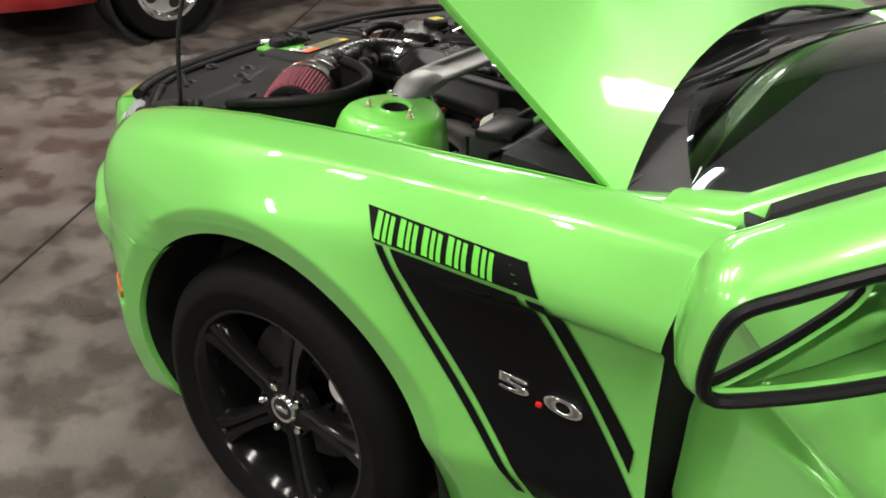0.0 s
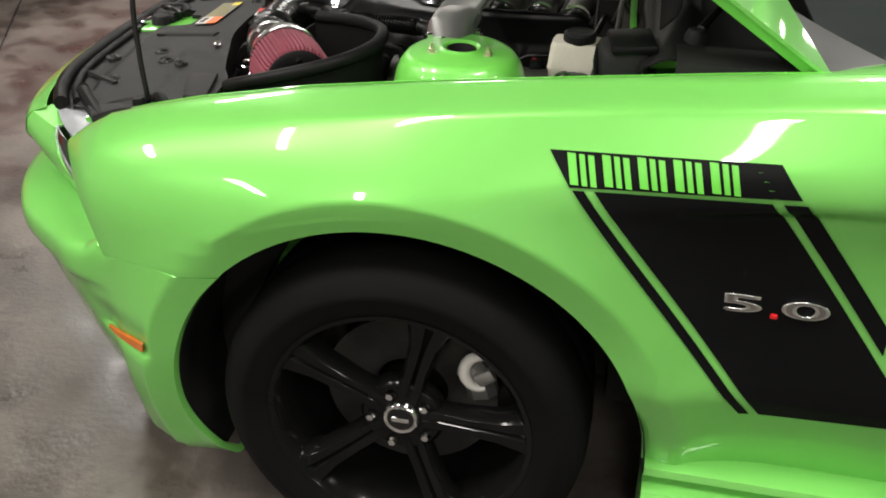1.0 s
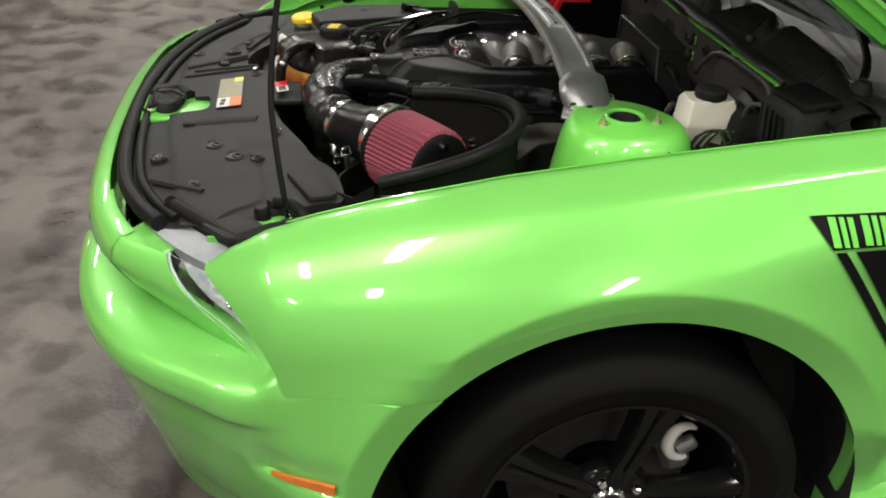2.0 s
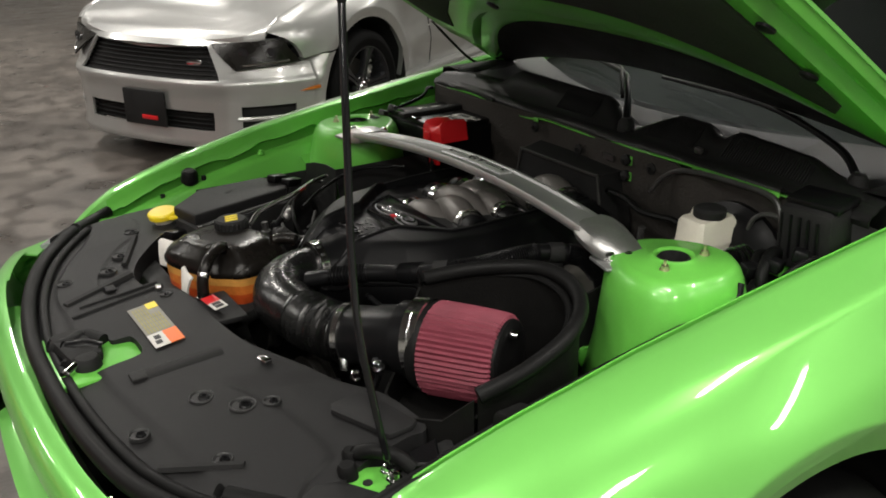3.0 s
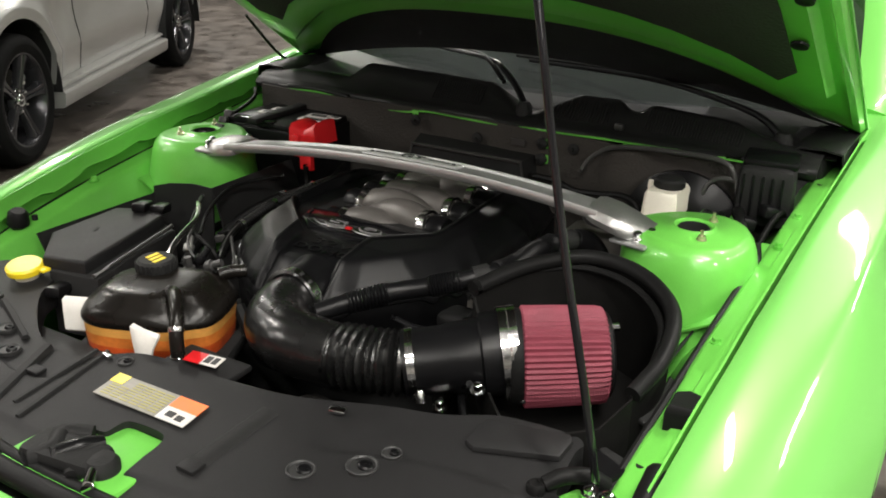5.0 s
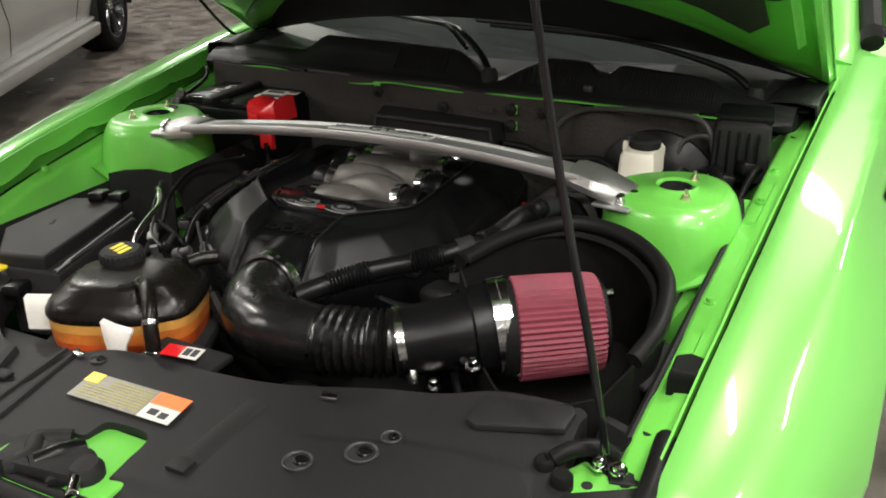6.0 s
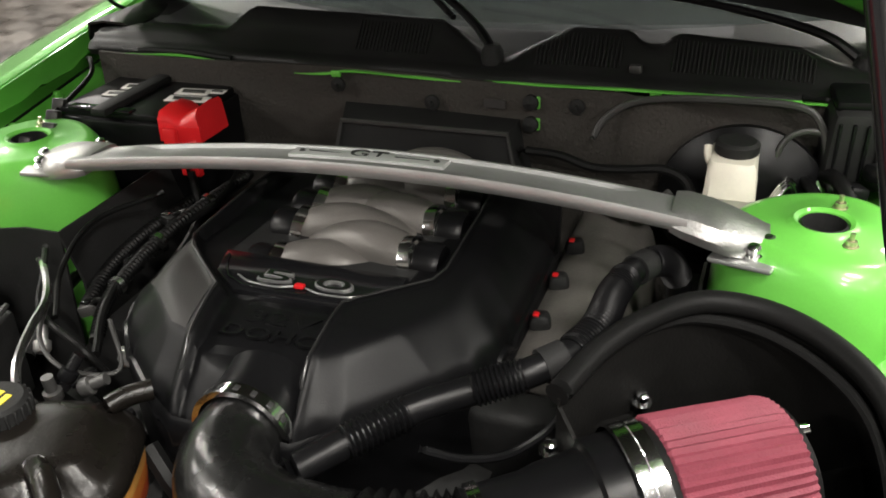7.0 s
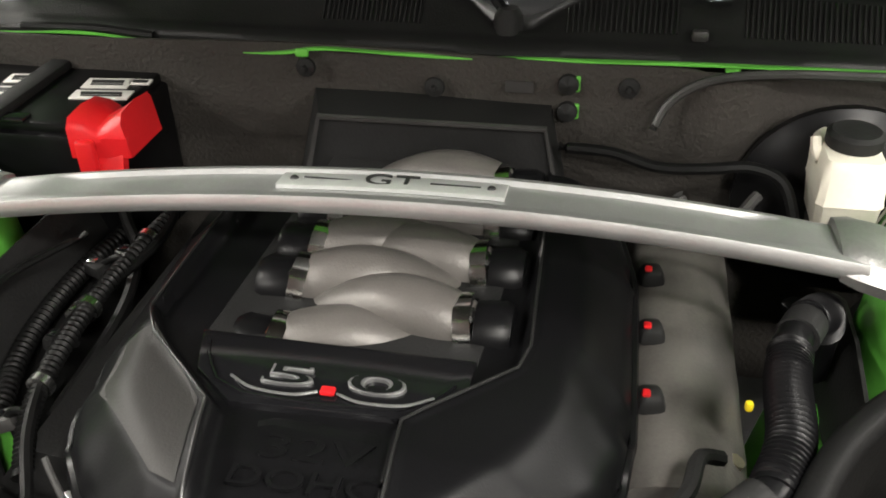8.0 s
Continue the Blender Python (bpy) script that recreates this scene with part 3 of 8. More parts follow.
        loft(bm, [[(x, sgn * (y + o), z + h) for h, o in [(-0.003, 0.0), (-0.002, 0.008), (0.013 * k, 0.006), (0.015 * k, 0.0)]] for (x, y, z), k in zip(marker_line(), (0.15, 0.45, 0.65, 0.85, 1.0, 1.0))], cap=True)
        part("side_marker", bm, AMBER, car, "amber side marker lens")
        if hood_open:
            headlight(car, sgn, paint)
        for cx in WHEEL_X:
            wheel(car, cx, sgn, rim_mat, cx == 0.0)
    if hood_open:
        front_bumper(car, paint, emblem)
        bonnet(car, paint, inner, hood_open)
    else:
        closed_front(car, paint)
    # windscreen, roof, rear glass, boot, tail
    bm = bmesh.new()
    rows = []
    for k in range(9):
        f = k / 8
        hw = 0.715 - 0.145 * f
        z = 1.025 + 0.370 * (f ** 0.90)
        rows.append([(0.50 + 0.20 * (i / 10) ** 2 + f * (1.02 - 0.10 * (i / 10) ** 2), hw * i / 10, z - 0.02 * (i / 10) ** 2) for i in range(-10, 11)])
    part("windscreen", shell(loft(bm, rows), 0.005), GLASS, car, "raked windscreen glass").visible_shadow = False
    bm = bmesh.new()
    rows = [[(x, hw * i / 10, z + lift_z(x) - 0.03 * (i / 10) ** 2) for i in range(-10, 11)] for x, hw, z in [(1.50, 0.585, 1.352), (1.62, 0.565, 1.375), (1.9, 0.555, 1.392), (2.2, 0.55, 1.388), (2.4, 0.56, 1.365)]]
    part("roof", shell(loft(bm, rows), 0.012), paint, car)
    bm = bmesh.new()
    rows = [[(x, hw * i / 10, z + lift_z(x) - 0.03 * (i / 10) ** 2) for i in range(-10, 11)] for x, hw, z in [(2.40, 0.56, 1.362), (2.7, 0.575, 1.29), (3.0, 0.61, 1.195), (3.25, 0.66, 1.115)]]
    part("rear_window", shell(loft(bm, rows), 0.005), GLASS, car).visible_shadow = False
    bm = bmesh.new()
    rows = [[(x, hw * i / 10, z - 0.012 * (i / 10) ** 2) for i in range(-10, 11)] for x, hw, z in [(3.22, 0.70, 1.115), (3.45, 0.70, 1.10), (3.68, 0.66, 1.085), (3.76, 0.64, 1.06), (3.78, 0.64, 0.80)]]
    part("boot_lid", shell(loft(bm, rows), 0.01), paint, car)
    bm = bmesh.new()
    rows = []
    for i in range(-12, 13):
        y = 0.76 * i / 12
        x = 3.80 - 0.06 * (i / 12) ** 2
        rows.append([(x - 0.05, y, 0.82), (x + 0.02, y, 0.78), (x + 0.04, y, 0.60), (x + 0.01, y, 0.40), (x - 0.06, y, 0.28)])
    part("rear_bumper", shell(loft(bm, rows), 0.01), paint, car)
    # dark cabin tub, dash and floor pan
    bm = bmesh.new()
    loft(bm, [[(x, y, z) for y, z in [(-0.70, 1.0), (-0.66, 0.45), (0.66, 0.45), (0.70, 1.0)]] for x in (0.98, 3.2)])
    part("cabin_tub", shell(bm, 0.01), SEAT_DARK, car)
    bm = bmesh.new()
    loft(bm, [[(x, 0.68 * i / 6, z) for i in range(-6, 7)] for x, z in [(0.66, 0.98), (0.80, 1.01), (1.0, 1.02), (1.08, 0.97), (1.10, 0.75)]])
    part("dashboard", shell(bm, 0.01), SEAT_DARK, car)
    for y in (-0.36, 0.36):
        bm = bmesh.new()
        loft(bm, [[(x + (z - 0.6) * 0.35, y + w * hw, z) for w, x in [(-1, 1.72), (-0.8, 1.66), (0.8, 1.66), (1, 1.72), (0.8, 1.80), (-0.8, 1.80)]] for z, hw in [(0.55, 0.22), (0.7, 0.25), (0.95, 0.24), (1.08, 0.20), (1.14, 0.13), (1.24, 0.12)]], closed=True, cap=True)
        part("seat_back", bm, SEAT_DARK, car)
    bm = bmesh.new()
    loft(bm, [[(x, y, z) for y, z in [(-0.84, 0.24), (-0.5, 0.17), (0.5, 0.17), (0.84, 0.24)]] for x in (0.45, 2.28)])
    part("floor_pan", shell(bm, 0.01), BAY_DARK, car)
    bm = bmesh.new()
    loft(bm, [[(x, y, z) for y, z in [(-0.56, 0.5), (-0.5, 0.22), (0.5, 0.22), (0.56, 0.5)]] for x in (-0.80, 0.46)])
    part("undertray", shell(bm, 0.01), BAY_DARK, car)


def mirror_point(sgn, a, b, d):
    """A point of the mirror: a outboard, b up, d in front of the glass."""
    return (1.215 - 0.36 * a - 0.93 * d, sgn * (1.097 + 0.93 * a - 0.36 * d), 1.186 + b - 0.30 * a)


def mirror_loop(sgn, k, d, up=1.0, turn=0.0):
    """The mirror's rim; up stretches the top, turn angles the pane inboard."""
    pts = [(-0.115, -0.045), (-0.122, 0.03), (-0.09, 0.070), (-0.03, 0.068), (0.035, 0.060), (0.080, 0.050), (0.094, 0.008), (0.088, -0.036), (0.04, -0.050), (-0.05, -0.056)]
    loop = spline([(a, b, 0) for a, b in pts[-2:] + pts + pts[:3]], 4)[8:8 + 4 * len(pts)]
    return [mirror_point(sgn, p.x * k, p.y * k * (up if p.y > 0 else 1.0), d + turn * (0.09 - p.x)) for p in loop]


def mirror_shell(sgn):
    bm = bmesh.new()
    rows = [mirror_loop(sgn, k, d, u) for k, d, u in [(0.93, 0.012, 1), (1.0, 0.0, 1), (1.09, 0.006, 1.06), (1.15, 0.025, 1.2), (1.16, 0.050, 1.28), (1.10, 0.085, 1.28), (0.93, 0.115, 1.2), (0.65, 0.138, 1.1), (0.35, 0.148, 1), (0.05, 0.150, 1)]]
    return loft(bm, rows, closed=True, cap=False)


def marker_line():
    return [(x, side_y(x, 0.44) - 0.010, 0.436 + 0.05 * (x + 0.59)) for x in (-0.585, -0.565, -0.545, -0.525, -0.505, -0.481)]


POST = [(0.604, -0.060), (0.620, -0.052), (0.645, -0.034), (0.675, -0.010), (0.698, 0.004), (0.715, 0.013), (0.742, 0.008), (0.757, -0.006), (0.762, -0.035)]


def headlight(car, sgn, paint):
    """Lens between wing, bumper and nose, with reflectors behind it."""
    ny, nx = nose_point(0.40)
    nn = nose_normal(0.40)

    def panel(k, v):
        z = 0.604 + 0.153 * v
        o = interp(z, POST)
        p = Vector((nx + nn.x * o, ny + nn.y * o, z))
        q = Vector((-0.592, 0.792, 0.606)).lerp(Vector((-0.684, 0.704, 0.752)), v)
        return p.lerp(q, k) + Vector((-0.6, 0.6, 0)) * (0.016 * math.sin(math.pi * k) * math.sin(math.pi * v))

    def panel_end(v):
        return interp(v, [(0, 1.0), (0.2, 0.92), (0.5, 0.74), (1, 0.58)])

    def at(u, v):
        # u runs from the painted panel back to the wing's edge, v from the bottom up
        z = 0.606 + 0.146 * v
        x = interp(z, [(0.606, -0.552), (0.632, -0.559), (0.652, -0.568), (0.682, -0.584), (0.703, -0.601), (0.730, -0.631), (0.757, -0.674)])
        w = Vector((x, side_y(x, z) - 0.012, z))
        r = panel(panel_end(v) - 0.03, v).lerp(w, u) + Vector((0.003, -0.005, 0)) + Vector((-0.6, 0.6, 0.2)) * (0.006 * math.sin(math.pi * u))
        return r.x, sgn * r.y, r.z
    bm = bmesh.new()
    loft(bm, [[at(i / 10, j / 12) for j in range(13)] for i in range(11)])
    hl = part("headlight", shell(bm, 0.003), LENS, car, "clear headlight lens over chrome reflectors")
    hl.visible_shadow = False
    bm = bmesh.new()
    rows = []
    for i in range(13):
        u = i / 12
        deep = 0.3 + 0.7 * math.sin(math.pi * (0.1 + 0.8 * u))
        rows.append([Vector(at(u, j / 8)) + Vector((0.040, -sgn * 0.045, -0.006)) * deep for j in range(9)])
    part("reflector_bowl", shell(loft(bm, rows), 0.003), LAMP_BOWL, hl)
    for v, r in ((0.66, 0.020), (0.36, 0.016)):
        c = Vector(at(0.5, v)) + Vector((0.026, -sgn * 0.030, 0))
        part("projector", lathe(bmesh.new(), c, (-0.75, sgn * 0.5, 0.1), [(-0.02, r), (0.0, r), (0.004, r * 0.9), (-0.004, r * 0.6), (0.006, r * 0.35), (0.008, 0)], 24), CHROME, hl)
    bm = bmesh.new()
    tube(bm, [Vector(at(0.04, j / 10)) + Vector((0.002, -sgn * 0.003, 0)) for j in range(11)], 0.0035, 8, 2)
    part("lens_seal", bm, LENS_TOP, hl)
    # pale top edge of the lamp and the painted panel below it
    bm = bmesh.new()
    rows = []
    for i in range(11):
        k = i / 10
        a = Vector((-0.778 + 0.108 * k, 0.596 + 0.118 * k + 0.010 * math.sin(math.pi * k), 0.766 - 0.006 * k))
        inw = Vector((0.034, -0.036, 0.008))
        rows.append([(p.x, sgn * p.y, p.z) for p in (a + inw + Vector((0, 0, -0.02)), a + inw, a + inw * 0.5 + Vector((0, 0, 0.002)), a, a + Vector((0.004, -0.004, -0.022)))])
    part("lens_top_edge", loft(bm, rows, closed=True, cap=True), LENS_TOP, hl, "pale clear top edge of the headlight")
    bm = bmesh.new()
    rows = []
    for i in range(11):
        k = i / 10
        row = []
        for j in range(13):
            v = min(1.0, j / 11)
            r = panel(k * panel_end(v), v)
            if j == 12:
                r += Vector((0.040, -0.050, 0.003)) * (1 - 0.7 * k)
            row.append((r.x, sgn * r.y, r.z))
        rows.append(row)
    part("lamp_surround", shell(loft(bm, rows), 0.004), paint, hl, "painted panel beside the headlight")
    bm = bmesh.new()
    tube(bm, [(x, sgn * y, z) for x, y, z in ((-0.752, 0.540, 0.786), (-0.700, 0.600, 0.784), (-0.640, 0.662, 0.780), (-0.600, 0.690, 0.784))], 0.014, 10, 6)
    part("lamp_top_seal", bm, RUBBER, hl, "black rubber strip behind the headlight")


def under_tuck(z):
    return 0.055 * (max(0.0, 0.46 - z) / 0.295) ** 1.7


def front_bumper(car, paint, emblem):
    # (height, outward offset) from the underside up over the bulge and in under the lamp
    coarse = [(0.158, -0.11), (0.150, -0.06), (0.156, -0.036), (0.166, -0.028), (0.182, -0.026), (0.215, -0.025), (0.27, -0.021), (0.33, -0.014), (0.40, -0.003), (0.424, 0.002), (0.430, 0.0035), (0.436, 0.005), (0.445, 0.008), (0.46, 0.013), (0.49, 0.021), (0.515, 0.028), (0.530, 0.033), (0.537, 0.038), (0.543, 0.046), (0.549, 0.0495), (0.560, 0.0505), (0.574, 0.0500), (0.583, 0.0475), (0.590, 0.041), (0.596, 0.028), (0.602, 0.006), (0.608, -0.028), (0.614, -0.065), (0.619, -0.10)]
    prof = []
    for (z0, o0), (z1, o1) in zip(coarse, coarse[1:]):
        n = max(1, int((z1 - z0) / 0.012))
        prof += [(z0 + (z1 - z0) * i / n, o0 + (o1 - o0) * i / n) for i in range(n)]
    prof.append(coarse[-1])

    def arch_end(z):
        if z < ARCH_Z:
            return ARCH_X - math.sqrt(ARCH_R ** 2 - (1.45 * (ARCH_Z - z)) ** 2)
        return ARCH_X - math.sqrt(max(0.0, ARCH_R ** 2 - (z - ARCH_Z) ** 2))

    def pocket(x, z):
        """The scoop over the side marker."""
        return 0.011 * sstep(0.515, 0.450, z) * sstep(0.427, 0.434, z) * sstep(-0.625, -0.585, x) * sstep(-0.462, -0.478, x)

    def flank_point(x, z, o):
        top = wing_low(x) - 0.002
        zz = z + (top - 0.607) * sstep(0.56, 0.607, z) if x < -0.314 else z
        y = side_y(x, zz) - under_tuck(z) * tuck_share(0.9) - pocket(x, z)
        if z > 0.610 and x < -0.314:
            y, zz = y - 0.010 - 0.02 * (z > 0.616), top + 0.004
        elif z < 0.17 and o < -0.02:
            y += 0.3 * o
        return x, y, zz
    def tuck_share(s):
        """How strongly the lower bumper runs in, along its plan."""
        return interp(s, [(0.0, 0.7), (0.25, 0.8), (0.35, 0.95), (0.5, 1.15), (0.65, 1.25), (0.8, 1.15), (0.9, 1.0), (1.0, 0.95)])
    bm = bmesh.new()
    for sgn in (-1, 1):
        cols = []
        for i in range(89):
            s = 0.15 + 0.85 * i / 88
            y, x = nose_point(s)
            nn = nose_normal(s)
            h = sstep(-0.602, -0.535, x)
            col = []
            for z, o in prof:
                oo = (o * (1 - 0.30 * sstep(0.45, 0.70, s) - 0.38 * sstep(0.75, 0.92, s)) if o > -0.02 else o) - under_tuck(z) * tuck_share(s) - pocket(x, z)
                p = Vector((x + nn.x * oo, y + nn.y * oo, z + 0.018 * sstep(0.55, 0.62, z) * s))
                p = p.lerp(Vector(flank_point(x, z, o)), h)
                col.append((p.x, sgn * p.y, p.z))
            cols.append(col)
        x0 = nose_point(1.0)[1]
        for i in range(1, 23):
            col = []
            for z, o in prof:
                x1 = min(-0.3145, arch_end(z + 0.021 * sstep(0.56, 0.607, z)))
                x = x0 + (x1 - x0) * min(i, 20) / 20
                px, py, pz = flank_point(x, z, o)
                if i > 20:
                    px, py = px + 0.003, py - (0.008 if i == 21 else 0.016)
                col.append((px, sgn * py, pz))
            cols.append(col)
        loft(bm, cols)
        # above and below the grille openings
        bumper_band(bm, sgn, 0.0, 0.15, lambda s: [(z, o - under_tuck(z) * tuck_share(s)) for z, o in ((0.158, -0.09), (0.152, -0.03), (0.166, 0.002), (0.19, 0.004), (0.22, 0.002), (0.235, -0.02))], 14)
        bumper_band(bm, sgn, 0.0, 0.15, lambda s: [(0.395, -0.03), (0.405, 0.004), (0.46, 0.006), (0.50, 0.012), (0.535, 0.026), (0.55, 0.026), (0.562, 0.0), (0.562, -0.04)], 14)
        # nose band under the bonnet, with a post down between grille and lamp
        bumper_band(bm, sgn, 0.0, 0.26, lambda s: [(0.700 - 0.02 * s, -0.05), (0.702 - 0.02 * s, 0.004), (0.715, 0.014), (0.742, 0.008), (0.757, -0.006), (0.762, -0.03)], 14)
        def post(s):
            return POST
        bumper_band(bm, sgn, 0.25, 0.405, post, 14)
    bmesh.ops.remove_doubles(bm, verts=bm.verts, dist=0.0008)
    bp = part("front_bumper", bm, paint, car)
    # dark grilles with mesh bars
    for z0, z1, s1, bars in ((0.565, 0.70, 0.26, 7), (0.235, 0.395, 0.155, 6)):
        bm = bmesh.new()
        for sgn in (-1, 1):
            bumper_band(bm, sgn, 0.0, s1, lambda s: [(z0 - 0.01, -0.055), ((z0 + z1) / 2, -0.06), (z1 + 0.01, -0.055)], 10)
        part("grille_backing", bm, BLACK_MATT, car)
        for k in range(bars):
            z = z0 + (z1 - z0) * (k + 0.5) / bars
            bm = bmesh.new()
            line = []
            for i in range(-12, 13):
                y, x = nose_point(abs(i) / 12 * s1)
                line.append((x + 0.035, math.copysign(y, i), z))
            tube(bm, line, 0.005, 6, 1)
            part("grille_bar", bm, BLACK_SATIN, car)

def closed_front(car, paint):
    """Bumper skin with its openings, grilles, dark lamps and flush bonnet."""
    us = [0.0, 0.08, 0.16, 0.24, 0.32, 0.40, 0.475, 0.53, 0.575, 0.62, 0.66, 0.70, 0.74, 0.775, 0.805, 0.83, 0.85, 0.866, 0.88]
    zs = [0.120, 0.135, 0.160, 0.180, 0.205, 0.235, 0.252, 0.275, 0.300, 0.320, 0.338, 0.355, 0.370, 0.395, 0.42, 0.445, 0.465, 0.485, 0.500, 0.515, 0.53, 0.55, 0.58, 0.61, 0.64, 0.665, 0.690, 0.705, 0.718]
    nose_x = lambda u: interp(u, NOSE)

    def skin(u, z, d=0.0):
        y = u - 0.105 * min(1.0, max(0.0, (z - 0.515) / 0.175)) * sstep(0.20, 0.50, u) * sstep(0.80, 0.56, u)
        o = interp(z, [(0.12, -0.06), (0.135, 0.0), (0.16, 0.012), (0.205, 0.004), (0.30, -0.004), (0.42, 0.000), (0.465, 0.014), (0.485, 0.022), (0.50, 0.020), (0.515, 0.004), (0.55, -0.012), (0.69, -0.045), (0.718, -0.075)])
        o -= 0.030 * sstep(0.56, 0.62, z) * sstep(0.60, 0.78, u) + 0.05 * sstep(0.36, 0.14, z) * sstep(0.6, 0.85, u)
        k = sstep(0.55, 0.86, u)
        o = o - d
        return nose_x(u) - o * (1 - 0.75 * k), y + o * 0.85 * k, z
    for nm, m, gap in (("bumper_skin", paint, False),):
        bm = bmesh.new()
        for sgn in (-1, 1):
            grid = [[bm.verts.new((x, sgn * y, z)) for x, y, z in [skin(u, z) for u in us]] for z in zs]
            for j in range(len(zs) - 1):
                for i in range(len(us) - 1):
                    zc, uc = (zs[j] + zs[j + 1]) / 2, (us[i] + us[i + 1]) / 2
                    if (0.515 < zc < 0.69 and uc < 0.53) or (0.235 < zc < 0.338 and uc < 0.475) or (0.252 < zc < 0.37 and 0.62 < uc < 0.83) or (zc > 0.61 and uc > 0.80):
                        continue
                    bm.faces.new((grid[j][i], grid[j][i + 1], grid[j + 1][i + 1], grid[j + 1][i]))
        bmesh.ops.remove_doubles(bm, verts=bm.verts, dist=0.0005)
        part(nm, shell(bm, 0.014), m, car, angle=50)
    # flank to the wheel arch
    for sgn in (-1, 1):
        bm = bmesh.new()
        rows = []
        for z in [0.135 + (0.618 - 0.135) * i / 20 for i in range(21)]:
            xe = ARCH_X - math.sqrt(max(0, ARCH_R ** 2 - (z - ARCH_Z) ** 2))
            x0, y0, _ = skin(0.88, z)
            row = []
            for i in range(15):
                x = x0 + (xe - x0) * i / 14
                row.append((x, sgn * (y0 + (side_y(x, z) - y0) * sstep(x0, x0 + 0.10, x)), z))
            rows.append(row + [(xe, sgn * 0.86, z)])
        part("bumper_flank", loft(bm, rows), paint, car)
        bm = bmesh.new()
        loft(bm, [[(x, sgn * y, z) for x, y, z in [skin(u, z, 0.035) for u in (0.60, 0.68, 0.76, 0.84)]] for z in (0.24, 0.30, 0.38)])
        part("fog_lamp_recess", bm, BLACK_MATT, car)
        bm = bmesh.new()
        loft(bm, [[(x, sgn * y, zz) for x, y, zz in [skin(u, z, d) for z, d in ((0.290, 0.02), (0.290, -0.004), (0.302, -0.010), (0.312, -0.004), (0.312, 0.02))]] for u in (0.60, 0.64, 0.68, 0.72, 0.76, 0.80, 0.84)], closed=True, cap=True)
        part("fog_fin", bm, paint, car)
        # dark swept headlight
        def lens(u, v, d=0.0):
            top = (-0.815 + 0.175 * u - d, 0.435 + 0.365 * u, 0.700 + 0.022 * u)
            low = (-0.845 + 0.275 * u - d, 0.615 + 0.245 * u, 0.578 + 0.022 * u)
            return Vector((low[0] + (top[0] - low[0]) * v - 0.014 * math.sin(math.pi * v), sgn * (low[1] + (top[1] - low[1]) * v + 0.020 * math.sin(math.pi * u)), low[2] + (top[2] - low[2]) * v))
        hl = part("headlight", shell(loft(bmesh.new(), [[lens(i / 12, j / 6) for j in range(7)] for i in range(13)]), 0.01), SMOKE, car, "dark smoked swept headlight")
        for u, v, r in ((0.30, 0.55, 0.034), (0.68, 0.5, 0.028)):
            part("projector", lathe(bmesh.new(), lens(u, v, 0.004), (-0.9, sgn * 0.35, 0.1), [(0, r), (0.004, r), (0.004, r * 0.82), (0.001, r * 0.7), (0.003, 0)], 20), RIM_DARK, hl)
        part("lamp_strip", tube(bmesh.new(), [lens(u, 0.12, 0.006) for u in (0.12, 0.3, 0.5, 0.7, 0.85)], 0.006, 6, 4), CHROME, hl)
    # grilles
    for z0, z1, u1, bars in ((0.500, 0.705, 0.54, 9), (0.225, 0.348, 0.485, 5)):
        bm = bmesh.new()
        loft(bm, [[(x, y, z) for x, y, z in [(lambda q: (q[0], q[1] if u > 0 else -q[1], q[2]))(skin(abs(u), z, 0.05)) for u in [u1 * i / 8 for i in range(-8, 9)]]] for z in (z0, (z0 + z1) / 2, z1)])
        gr = part("grille", bm, BLACK_MATT, car, "black grille")
        for k in range(bars):
            z = z0 + (z1 - z0) * (k + 0.5) / bars
            pts = []
            for i in range(-8, 9):
                x, y, _ = skin(abs(u1 * i / 8), z, 0.036)
                pts.append((x, math.copysign(y, i), z))
            part("grille_bar", tube(bmesh.new(), pts, 0.0045, 6, 1), BLACK_MATT, gr)
    part("grille_emblem", slab(bmesh.new(), [(-0.05, 0.0), (-0.02, 0.018), (0.02, 0.022), (0.05, 0.006), (0.03, -0.012), (-0.03, -0.016)], 0, 0.008, 0.002), CHROME, car, "small chrome emblem on the grille").data.transform(pose(-0.885, -0.375, 0.605) @ pose(0, 0, 0, 78, 0, -70))
    part("plate_bracket", box(bmesh.new(), (-0.948, -0.02, 0.335), (0.014, 0.32, 0.20), 0.006), BLACK_MATT, car, "black bracket on the bumper")
    part("bumper_badge", box(bmesh.new(), (-0.958, -0.06, 0.285), (0.006, 0.12, 0.024), 0.003), RED_PLASTIC, car, "small red badge on the lower grille")
    # flush bonnet with a raised middle
    bm = bmesh.new()
    rows = []
    for j in range(31):
        v = j / 30
        row = []
        for i in range(-20, 21):
            k = i / 20
            xf = -0.865 + 0.185 * abs(k) ** 2.2
            xr = 0.42 + 0.20 * k * k
            x = xr + (xf - xr) * v
            y = (edge_y(x) - 0.006) * k
            dome = 0.042 * (1 - k * k) * sstep(-0.95, -0.45, x) + 0.016 * sstep(0.62, 0.50, abs(k)) * sstep(-0.75, -0.4, x)
            z = edge_z(max(-0.7, x)) - 0.003 + dome - 0.060 * sstep(-0.60, -0.90, x) * (1 - 0.4 * abs(k))
            row.append((x, y, z))
        row = [(row[0][0], row[0][1], row[0][2] - 0.02)] + row + [(row[-1][0], row[-1][1], row[-1][2] - 0.02)]
        rows.append(row)
    rows.append([(x - 0.002, y, z - 0.03) for x, y, z in rows[-1]])
    hood = part("bonnet", loft(bm, rows), paint, car, "closed bonnet with two dark vents", angle=60)
